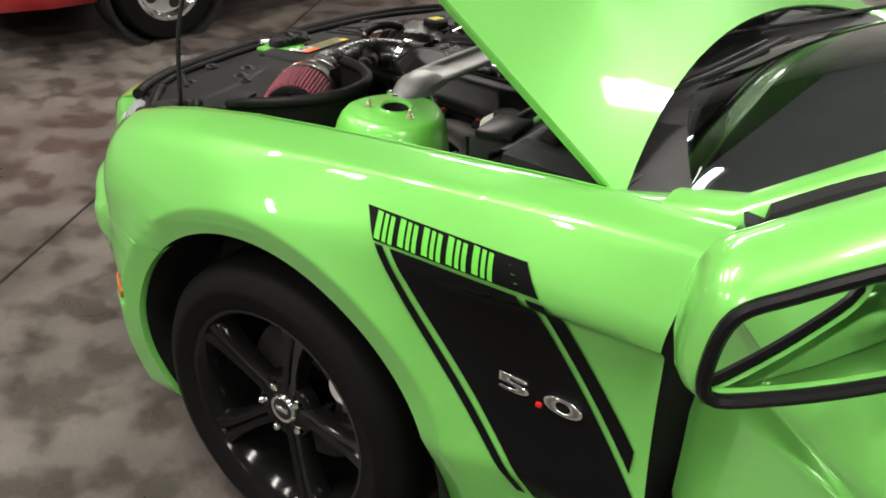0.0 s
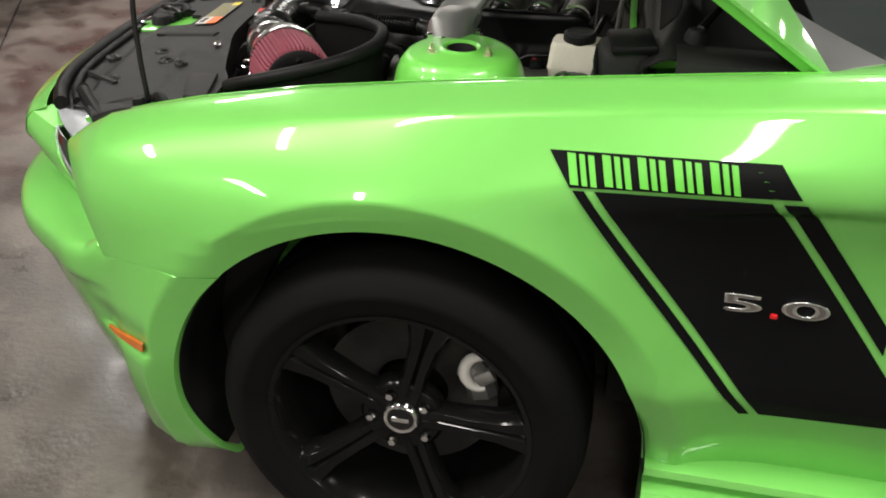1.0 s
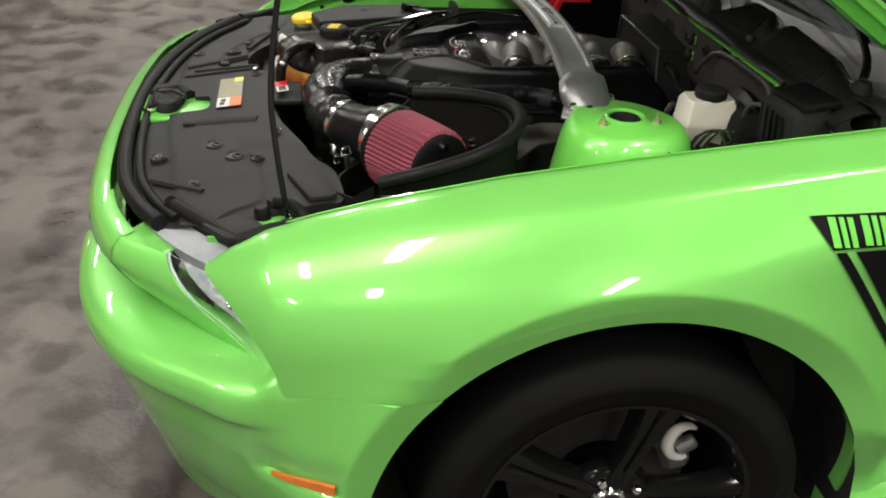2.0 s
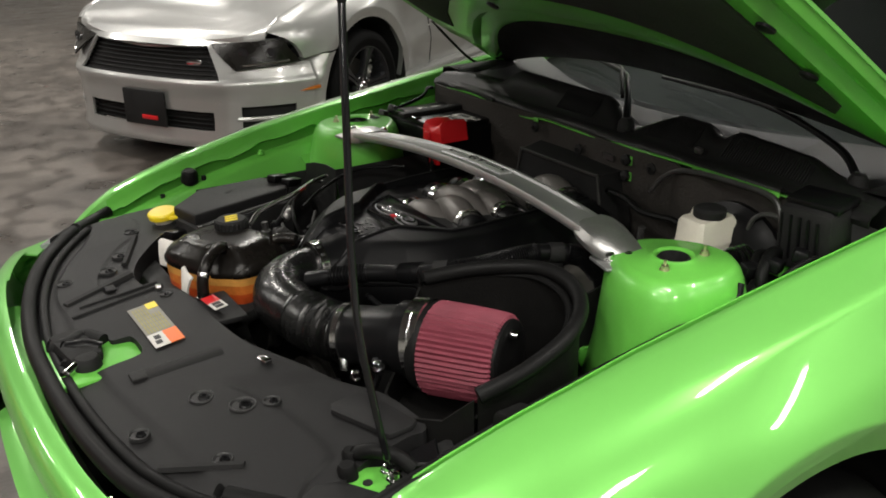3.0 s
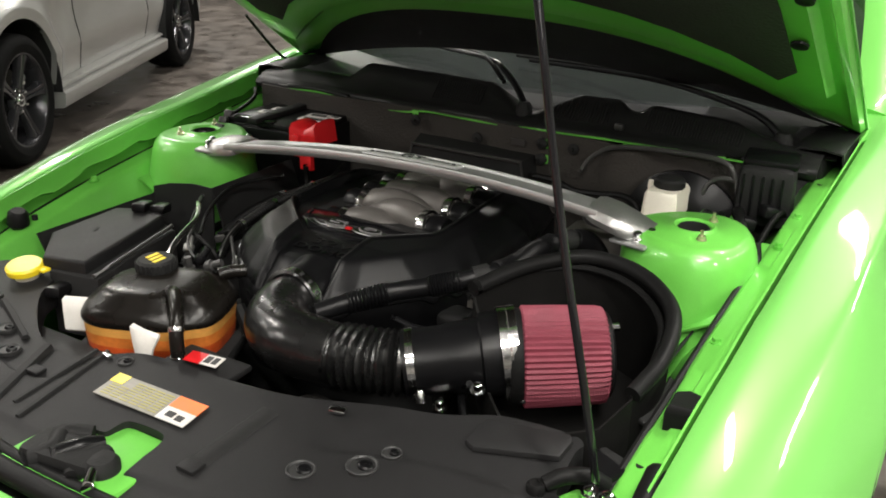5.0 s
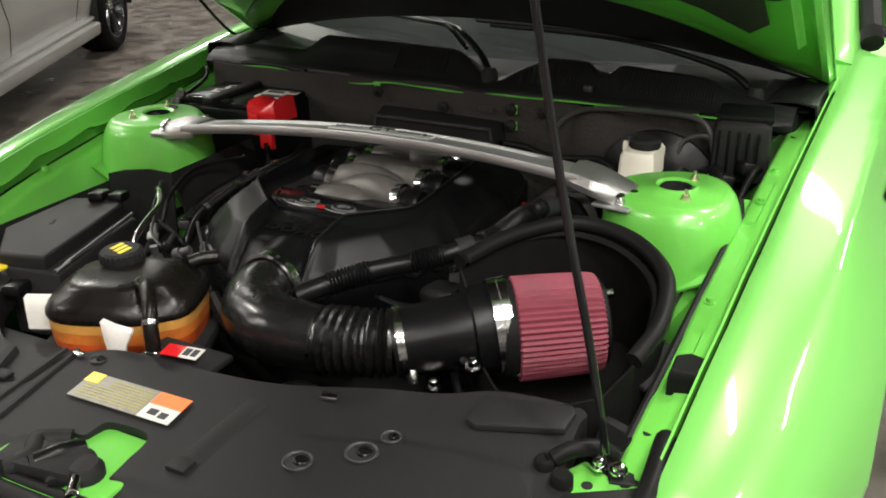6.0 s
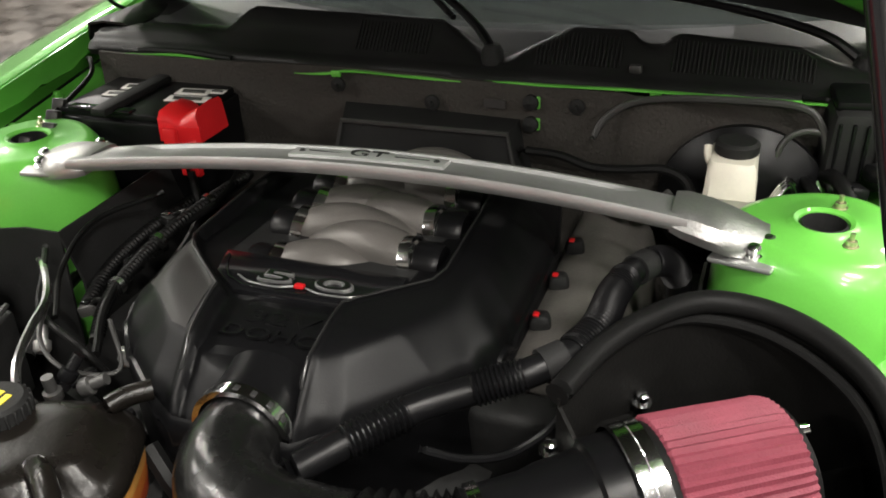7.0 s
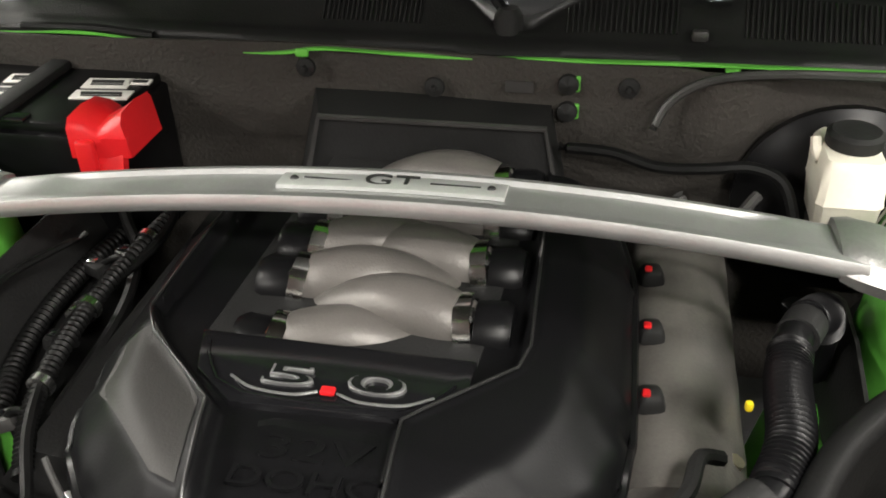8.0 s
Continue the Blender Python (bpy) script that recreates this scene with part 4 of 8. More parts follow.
    for sgn in (-1, 1):
        bm = bmesh.new()
        rows = []
        for x in (-0.34, -0.22, -0.08, 0.06, 0.20):
            y = 0.335 - 0.11 * (x + 0.34) / 0.54
            k = y / edge_y(x)
            z = edge_z(x) + 0.042 * (1 - k * k) * sstep(-0.95, -0.45, x) + 0.016
            rows.append([(x, sgn * (y + w), z + h) for w, h in ((-0.030, -0.01), (-0.026, 0.006), (0.020, 0.003), (0.026, -0.012))])
        part("bonnet_vent", loft(bm, rows, closed=True, cap=True), BLACK_MATT, hood, "black slatted vent")


HOOD_ANGLE = 33.0


def bonnet(car, paint, inner, is_up):
    """The bonnet, built flat from its rear hinge line forward, then set at its angle."""
    tilt = HOOD_ANGLE if is_up else -8.0
    hinge = Vector((0.635, 0, 1.012 if is_up else 1.045))
    c, s = math.cos(math.radians(tilt)), math.sin(math.radians(tilt))

    def place(u, y, n):
        bend = 0.0 if u < 0.8 else -0.16 * (u - 0.8) ** 2
        n = n + bend + 0.028 * (1 - (y / 0.75) ** 2)
        return (hinge.x - c * u + s * n, y, hinge.z + s * u + c * n)

    def rear(k):
        return 0.005 + 0.150 * (1 - k * k)

    def front(k):
        return (1.46 if is_up else 1.54) - 0.18 * k * k

    def rear_in(k):
        return max(rear(k) + 0.02, 0.355 - 0.42 * abs(k) ** 2.8) if is_up else rear(k)

    def half(u):
        return interp(u, [(0, 0.748), (0.6, 0.735), (1.0, 0.715), (1.25, 0.66), (1.46, 0.58)])
    bm = bmesh.new()
    rows = []
    for j in range(29):
        v = j / 28
        row = []
        for i in range(-16, 17):
            k = i / 16
            u = rear(k) + (front(k) - rear(k)) * v
            ridge = 0.014 * sstep(0.10, 0.05, abs(abs(k) - 0.52)) * sstep(0.05, 0.3, v)
            row.append(place(u, half(u) * k, ridge))
        rows.append(row)
    hood = part("bonnet", shell(loft(bm, rows), 0.006), paint, car, "bonnet raised on its prop" if is_up else "closed bonnet")
    # inner frame, a pressed ring with a deep lip
    bm = bmesh.new()
    ring_rows = []
    n = 64

    def outline(shrink):
        pts = []
        for i in range(n):
            a = 2 * math.pi * i / n
            kx, kv = math.cos(a), math.sin(a)
            m = max(abs(kx), abs(kv))
            kx, kv = kx / m, kv / m
            k = kx * (1 - shrink / 0.73)
            u0, u1 = rear_in(k) + shrink * (2.1 if is_up else 1.0), front(k) - shrink
            u = u0 + (u1 - u0) * (kv + 1) / 2
            rr = 0.06 if shrink > 0.05 else 0.0
            if rr and abs(kx) > 0.86 and abs(kv) > 0.86:
                k *= 0.94
                u += -0.035 * kv
            pts.append((u, half(u) * k))
        return pts
    for shrink, depth in [(0.004, -0.004), (0.010, -0.022), (0.022, -0.026), (0.030, -0.020), (0.045, -0.020), (0.055, -0.042), (0.085, -0.046), (0.105, -0.040)]:
        ring_rows.append([place(u, y, depth) for u, y in outline(shrink)])
    loft(bm, ring_rows, closed=True)
    part("inner_frame", bm, inner, hood, "body-colour pressed inner frame")
    bm = bmesh.new()
    rows = []
    for shrink, depth in [(0.095, -0.030), (0.098, -0.046), (0.112, -0.050), (0.20, -0.046), (0.26, -0.036), (0.40, -0.034), (0.60, -0.034)]:
        rows.append([place(u, y, depth) for u, y in outline(shrink)])
    loft(bm, rows, closed=True, cap=True)
    if is_up:
        # black panel between the skin's rear edge and the inner frame
        bl = bmesh.new()
        loft(bl, [[place(rear(i / 16) + (rear_in(i / 16) + 0.03 - rear(i / 16)) * v, half(0.1) * 0.985 * i / 16, -0.012 - 0.012 * v) for i in range(-16, 17)] for v in (0.0, 0.25, 0.5, 0.75, 1.0)])
        part("rear_black_panel", bl, BLACK_MATT, hood, "black panel at the hinge end")
    part("hood_liner", bm, LINER, hood, "black felt liner")
    if is_up:
        for y, u in ((-0.682, 0.665), (-0.66, 0.50), (-0.45, 0.72), (0.2, 0.5), (-0.2, 0.65), (0.5, 0.62), (0.66, 0.5)):
            p0, p1 = Vector(place(u, y, -0.050)), Vector(place(u, y, -0.060))
            part("liner_clip", lathe(bmesh.new(), p0, p1 - p0, [(0, 0.016), (0.004, 0.015), (0.006, 0.006), (0.006, 0)], 14), BLACK_SATIN, hood)
        for sgn in (-1, 1):
            bm = bmesh.new()
            a, b = Vector(place(0.05, sgn * 0.70, -0.03)), Vector((0.60, sgn * 0.715, 0.955))
            tube(bm, [a, (a + b) / 2 + Vector((0.02, 0, 0)), b], 0.014, 8, 6)
            part("bonnet_hinge", bm, inner, hood)
        bm = bmesh.new()
        tube(bm, [place(0.30, 0.74, -0.03), place(0.12, 0.745, -0.06), (0.60, 0.73, 0.98), (0.5, 0.72, 0.94)], 0.004, 6, 6)
        part("washer_hose", bm, WIRE, hood)
    else:
        for y in (-0.30, 0.30):
            bm = bmesh.new()
            loft(bm, [[place(u, y + w, 0.012 + h) for w, h in [(-0.07, 0), (-0.05, 0.006), (0.05, 0.006), (0.07, 0)]] for u in (0.40, 0.62, 0.9)], cap=True)
            part("hood_stripe", bm, BLACK_SATIN, hood, "black vent panel")
    return hood


# ---- the room ----
def room():
    bm = bmesh.new()
    rows = [[(x, y, 0.0) for y in xspan(-9, 13, 22)] for x in xspan(-11, 13, 24)]
    loft(bm, rows)
    tagged(part("floor", bm, CONCRETE, None, smooth=False), "worn sealed concrete workshop floor with dark stains", "floor", kind="structure")
    # unseen walls added to close the room and bounce light onto the flanks
    for nm, c, size in (("wall_north", (1, 13.1, 2.1), (24.4, 0.2, 4.3)), ("wall_south", (1, -9.1, 2.1), (24.4, 0.2, 4.3)), ("wall_east", (13.1, 2, 2.1), (0.2, 22, 4.3)), ("wall_west", (-11.1, 2, 2.1), (0.2, 22, 4.3))):
        tagged(part(nm, box(bmesh.new(), c, size, 0.01), WALL, None), "unseen plain wall, pale to bounce light", "wall", kind="structure")
    tagged(part("ceiling", box(bmesh.new(), (1, 2, 4.35), (24.4, 22.4, 0.2), 0.01), CEIL, None), "dark workshop ceiling", "ceiling", kind="structure")
    # saw-cut joints in the slab
    for a, b in (((-1.40, -0.78), (-2.6, 1.62)), ((-2.6, 1.62), (-5.4, 7.2))):
        d = Vector((b[0] - a[0], b[1] - a[1], 0)).normalized() * 1.0
        w = Vector((-d.y, d.x, 0)) * 0.004
        bm = bmesh.new()
        loft(bm, [[Vector((*a, 0.002)) - w, Vector((*a, 0.002)) + w], [Vector((*b, 0.002)) - w, Vector((*b, 0.002)) + w]])
        tagged(part("floor_joint", shell(bm, 0.002), BAY_DARK, None), "dark saw-cut joint in the concrete floor", "floor joint", kind="structure")


def ceiling_lamp():
    lamp = thing("ceiling_light", pose(0, 0, 4.19), "twin-tube fluorescent ceiling light in a white tray", "ceiling light", "ceiling lights")
    bm = bmesh.new()
    loft(bm, [[(x, y, z) for y, z in [(-0.13, -0.03), (-0.10, 0.06), (0.10, 0.06), (0.13, -0.03), (0.09, 0.02), (-0.09, 0.02)]] for x in (-0.62, 0.62)], closed=True, cap=True)
    part("housing", bm, LABEL_WHITE, lamp)
    for y in (-0.05, 0.05):
        part("tube", lathe(bmesh.new(), (-0.60, y, -0.01), (1, 0, 0), [(0, 0.010), (0.02, 0.026), (1.18, 0.026), (1.20, 0.010)], 14), TUBE, lamp)
    return lamp


def lamp_rows():
    lamp = ceiling_lamp()
    spots = [(x, y) for y, xs in ((-5.2, (-5.6, -2.6, 0.6, 3.4, 7.0)), (-1.8, (-5.2, -3.0, -1.5, 1.3, 4.6)), (4.2, (-4.2, -1.1, 1.7, 4.5, 7.6)), (8.0, (-5.6, -2.2, 0.6, 3.4, 7.0))) for x in xs]
    for k, (x, y) in enumerate(spots):
        m = pose(x, y, 4.19, 0, 0, 72)
        if k == 0:
            lamp.matrix_basis = m
        else:
            copy_thing(lamp, m)
        li = bpy.data.lights.new("tube_light", "AREA")
        li.shape, li.size, li.size_y, li.energy, li.color = "RECTANGLE", 1.2, 0.20, LAMP_POWER, (1.0, 0.96, 0.89)
        ob = new("tube_light", li)
        ob.matrix_basis = pose(x, y, 4.14, 0, 0, 72)


# ---- the green coupe's engine bay ----
def rail(car, sgn):
    """The stepped inner wing between bonnet gap and bay."""
    bm = bmesh.new()
    rows = []
    for x in xspan(-0.60, 0.62, 88):
        y, z = edge_y(x) - 0.018, edge_z(x) - 0.004
        # ragged lower edge of the wing's inner wall, a dark slot, then the bolted rail flange
        wob = 0.007 * sstep(0.3, 0.7, math.sin(x * 23.0 + 1.0)) + 0.003 * math.sin(x * 41)
        g = sstep(-0.62, -0.45, x)
        step = 0.004 * sstep(0.5, 0.7, math.sin(x * 14.0))
        if sgn < 0:
            head = [(0.0, 0.0), (0.0015, 0.022), (0.003, 0.036), (0.006, 0.043), (0.012, 0.046), (0.019, 0.046), (0.030, 0.047)]
            low = 0.0
        else:
            head = [(0.0, 0.0), (0.0015, 0.016), (0.0025, 0.028 + wob), (0.0045, 0.033 + wob), (0.001, 0.035 + wob), (-0.012, 0.040 + wob), (-0.012, 0.074), (0.010, 0.074), (0.018, 0.062), (0.024, 0.057)]
            low = 0.008
        rows.append([(x, sgn * (y - a), z - b) for a, b in head + [(0.034, 0.050 + step + low), (0.050, 0.051 + step + low), (0.056, 0.055 + step + low), (0.059, 0.062 + low), (0.064, 0.090), (0.094 + 0.02 * g, 0.16), (0.119 + 0.03 * g, 0.30), (0.154, 0.46)]])
    r = part("inner_wing", shell(loft(bm, rows), 0.003), GREEN_IN, car, "body-colour inner wing rail")
    for x in (-0.47, -0.36, -0.20, 0.12, 0.24, 0.40):
        y, z = edge_y(x) - 0.018, edge_z(x) - 0.004
        p = (x, sgn * (y - 0.042), z - 0.052)
        if x < -0.3 or x > 0.3:
            part("rail_hole", lathe(bmesh.new(), p, (0, 0, 1), [(-0.006, 0.006), (0.0045, 0.006), (0.0045, 0.0)], 12), BLACK_MATT, r)
        else:
            part("rail_bolt", lathe(bmesh.new(), p, (0, 0, 1), [(0, 0.010), (0.005, 0.010), (0.005, 0.007), (0.011, 0.006), (0.011, 0)], 8), GREEN_IN, r)
    x = -0.372 if sgn < 0 else -0.395
    y, z = edge_y(x) - 0.036, edge_z(x) - 0.058
    bm = bmesh.new()
    if sgn < 0:
        loft(bm, [[(x + a * k, -(y - 0.004) + b * k, z + h) for a, b in ((-0.030, 0.022), (-0.026, -0.016), (0.022, -0.020), (0.030, 0.006), (0.016, 0.024))] for h, k in ((-0.01, 1.0), (0.024, 1.0), (0.032, 0.93), (0.036, 0.8))], closed=True, cap=True)
    else:
        lathe(bm, (x, sgn * (y - 0.012), z - 0.01), (0.0, -sgn * 0.25, 1), [(0, 0.012), (0.012, 0.016), (0.016, 0.022), (0.040, 0.020), (0.046, 0.014), (0.046, 0)], 18)
    part("rubber_bump_stop", bm, RUBBER, r, "black rubber bonnet stop")
    # black weather strip hung on the driver's rail; the passenger's slot gets a shade strip
    bm = bmesh.new()
    if sgn < 0:
        tube(bm, [(xx, sgn * (edge_y(xx) - 0.081), edge_z(xx) - 0.062) for xx in (-0.56, -0.45, -0.35, -0.15, 0.0, 0.07)] + [(0.09, -0.662, 0.925)], 0.0062, 8, 8)
    else:
        # black strip laid in the slot to paint its depth dark
        tube(bm, [(xx, sgn * (edge_y(xx) - 0.020), edge_z(xx) - 0.072) for xx in (-0.56, -0.35, -0.15, 0.05, 0.30, 0.50)], 0.0065, 6, 8)
    part("wing_seal_slot_shade", bm, RUBBER, r)


def strut_tower(car, sgn):
    cx, cy, dz = 0.035, 0.565 if sgn < 0 else 0.578, 0.0 if sgn < 0 else -0.009
    bm = bmesh.new()
    rows = []
    for z, r in [(0.940, 0.026), (0.953, 0.029), (0.956, 0.034), (0.950, 0.041), (0.949, 0.085), (0.946, 0.096), (0.934, 0.106), (0.918, 0.112), (0.895, 0.113), (0.86, 0.115), (0.80, 0.122), (0.70, 0.142), (0.55, 0.170)]:
        row = []
        for i in range(48):
            a = 2 * math.pi * i / 48
            rr = r * (1 + 0.05 * math.cos(3 * (a - 0.4))) if r > 0.05 else r
            k = sstep(0.93, 0.86, z)
            row.append((cx + rr * math.cos(a) * (1 + 0.08 * k), sgn * (cy + rr * math.sin(a) * (1 + (0.10 if math.sin(a) > 0 else 0.0) * k)), z + dz))
        rows.append(row)
    loft(bm, rows, closed=True)
    tw = part("strut_tower", bm, GREEN_IN, car, "rounded body-colour strut tower")
    part("tower_opening", lathe(bmesh.new(), (cx, sgn * cy, 0.90 + dz), (0, 0, 1), [(0, 0.0), (0.0, 0.028), (0.050, 0.0275), (0.053, 0.025), (0.012, 0.023), (0.012, 0)], 24), BLACK_MATT, tw)
    for a in (20, 150):
        px, py = cx + 0.055 * math.cos(math.radians(a)), sgn * (cy + 0.055 * math.sin(math.radians(a)))
        part("strut_nut", lathe(bmesh.new(), (px, py, 0.949 + dz), (0, 0, 1), [(0, 0.009), (0.002, 0.009), (0.002, 0.0065), (0.008, 0.0065), (0.008, 0.003), (0.017, 0.003), (0.017, 0)], 10), GOLD, tw, "zinc-plated strut stud and nut")
    # brace panel between tower and rail
    bm = bmesh.new()
    loft(bm, [[(x, sgn * y, z) for y, z in [(0.50, 0.70), (0.60, edge_z(x) - 0.115), (0.650, edge_z(x) - 0.088), (0.682, edge_z(x) - 0.088)]] for x in (-0.10, -0.06, 0.0, 0.07, 0.14, 0.19)])
    part("tower_brace", shell(bm, 0.004), GREEN_IN, tw)
    bm = bmesh.new()
    loft(bm, [[(x, sgn * y, z) for y, z in [(0.46, 0.52), (0.53, 0.66), (0.585, 0.76), (0.62, 0.82)]] for x in (-0.40, -0.25, -0.1, 0.1, 0.25, 0.34)])
    part("apron_panel", shell(bm, 0.004), BLACK_MATT, tw)
    if sgn < 0:
        part("apron_bracket", box(bmesh.new(), (0.02, -0.405, 0.68), (0.14, 0.03, 0.14), 0.012, (12, 0, 6)), GREEN_IN, tw)


def splash_plate(car):
    """Black plate that screens the passenger-side tower from the engine."""
    bm = bmesh.new()
    loft(bm, [[(x, y, z) for x, z in ((-0.110, zt), (-0.115, zt - 0.10), (-0.12, 0.55))] for y, zt, x in ((0.60, 0.845, 0), (0.55, 0.860, 0), (0.48, 0.872, 0), (0.42, 0.872, 0))])
    part("splash_plate", shell(bm, 0.004), BLACK_MATT, car, "black plastic splash plate")
    bm = bmesh.new()
    loft(bm, [[(x, y, z) for y, z in ((0.425, 0.872), (0.40, 0.80), (0.39, 0.55))] for x in (-0.11, 0.0, 0.08, 0.15)])
    part("splash_plate", shell(bm, 0.004), BLACK_MATT, car)
    # its driver-side counterpart beside the hose
    bm = bmesh.new()
    loft(bm, [[(x, y, z) for y, z in ((-0.440, zt), (-0.432, 0.78), (-0.430, 0.60))] for x, zt in ((-0.14, 0.80), (-0.08, 0.845), (0.0, 0.862), (0.07, 0.860), (0.11, 0.84))])
    part("splash_plate", shell(bm, 0.004), BLACK_MATT, car)


def strut_brace(car):
    """The bowed alloy bar between the towers, with cast ends and a plate."""
    def mid(y):
        k = y / 0.46
        return 0.022 - 0.028 * k * k, 0.9765 - 0.125 * (y + 0.09) ** 2
    bm = bmesh.new()
    rows = []
    prof = [(-0.040, -0.013), (-0.045, -0.008), (-0.0465, -0.001), (-0.043, 0.0060), (-0.034, 0.0065), (-0.0315, 0.0058), (-0.0285, 0.0010), (-0.0255, 0.0004), (0.0185, 0.0004), (0.0205, 0.0010), (0.0230, 0.0062), (0.027, 0.0066), (0.032, 0.005), (0.034, 0.0), (0.032, -0.004), (0.0, -0.007)]
    for i in range(41):
        y = -0.418 + 0.86 * i / 40
        x, z = mid(y)
        e = sstep(0.33, 0.36, abs(y))
        row = []
        for a, h in prof:
            hh = h + e * (0.0056 if -0.029 < a < 0.021 and h > 0 else 0)
            row.append((x + a * (1 - 0.06 * abs(y) / 0.43), y, z + hh - 0.10 * a))
        rows.append(row)
    loft(bm, rows, closed=True, cap=True)
    bar = part("strut_brace_bar", bm, ALU, car, "bowed brushed aluminium brace across the bay")
    for sgn in (-1, 1):
        bm = bmesh.new()
        rows = []
        ends = [(0.398, 0.002, 0.966, 0.041, 0.039, 0.012), (0.412, 0.0, 0.965, 0.045, 0.043, 0.015), (0.440, -0.003, 0.960, 0.047, 0.044, 0.016), (0.462, -0.002, 0.953, 0.047, 0.040, 0.016), (0.482, 0.004, 0.946, 0.044, 0.032, 0.014), (0.502, 0.008, 0.940, 0.038, 0.024, 0.011), (0.520, 0.012, 0.938, 0.028, 0.020, 0.008), (0.532, 0.016, 0.940, 0.020, 0.016, 0.005)]
        if sgn > 0:
            ends = [(y + 0.018, x, z - 0.024 + 0.012 * sstep(0.40, 0.52, y), w0, w1, h) for y, x, z, w0, w1, h in ends]
        for y, x, z, w0, w1, h in ends:
            rows.append([(x - w0, sgn * y, z - h), (x - w0 - 0.002, sgn * y, z - h * 0.3), (x - w0 + 0.006, sgn * y, z + h * 0.6), (x - w0 * 0.5, sgn * y, z + h), (x + w1 * 0.5, sgn * y, z + h), (x + w1 - 0.005, sgn * y, z + h * 0.5), (x + w1, sgn * y, z - h * 0.4), (x, sgn * y, z - h)])
        loft(bm, rows, closed=True, cap=True)
        end = part("brace_end", bm, ALU_CAST, bar, "cast alloy end bracket")
        part("bracket_foot", box(bmesh.new(), (-0.026, sgn * 0.486, 0.928), (0.056, 0.074, 0.007), 0.003, (sgn * 4, 0, sgn * 18)), ALU, bar)
        for dx, y in ((-0.036, 0.492), (-0.010, 0.507), (0.045, 0.45)):
            part("bracket_bolt", lathe(bmesh.new(), (dx, sgn * y, 0.936), (-0.3, 0, 1), [(0, 0.011), (0.004, 0.011), (0.004, 0.008), (0.013, 0.008), (0.015, 0.005), (0.015, 0)], 10), STEEL, bar)
    # plate with rivets, rules and model letters
    def on_bar(y, a, up):
        x, z = mid(y)
        return Vector((x + a, y, z + up - 0.10 * a))
    bm = bmesh.new()
    rows = []
    for i in range(13):
        y = -0.110 + 0.22 * i / 12
        rows.append([on_bar(y, a, h) for a, h in [(-0.015, 0.001), (-0.015, 0.005), (-0.013, 0.006), (0.013, 0.006), (0.015, 0.005), (0.015, 0.001)]])
    loft(bm, rows, closed=True, cap=True)
    part("plaque", bm, PLAQUE, bar, "pale riveted model plate")
    c = on_bar(0, 0, 0.0065)
    lettering("plaque_letters", "GT", Matrix.Translation(c) @ Euler((radians(6), 0, radians(-90))).to_matrix().to_4x4(), 0.026, LABEL_BLACK, bar, 0.0008, 1.55)
    for sgn in (-1, 1):
        part("plaque_rivet", lathe(bmesh.new(), on_bar(sgn * 0.096, 0, 0.006), (0, 0, 1), [(0, 0.0045), (0.002, 0.003), (0.0025, 0)], 12), LABEL_BLACK, bar)
        part("plaque_rule", box(bmesh.new(), on_bar(sgn * 0.062, 0, 0.0062), (0.002, 0.048, 0.0012), 0.0003), LABEL_BLACK, bar)


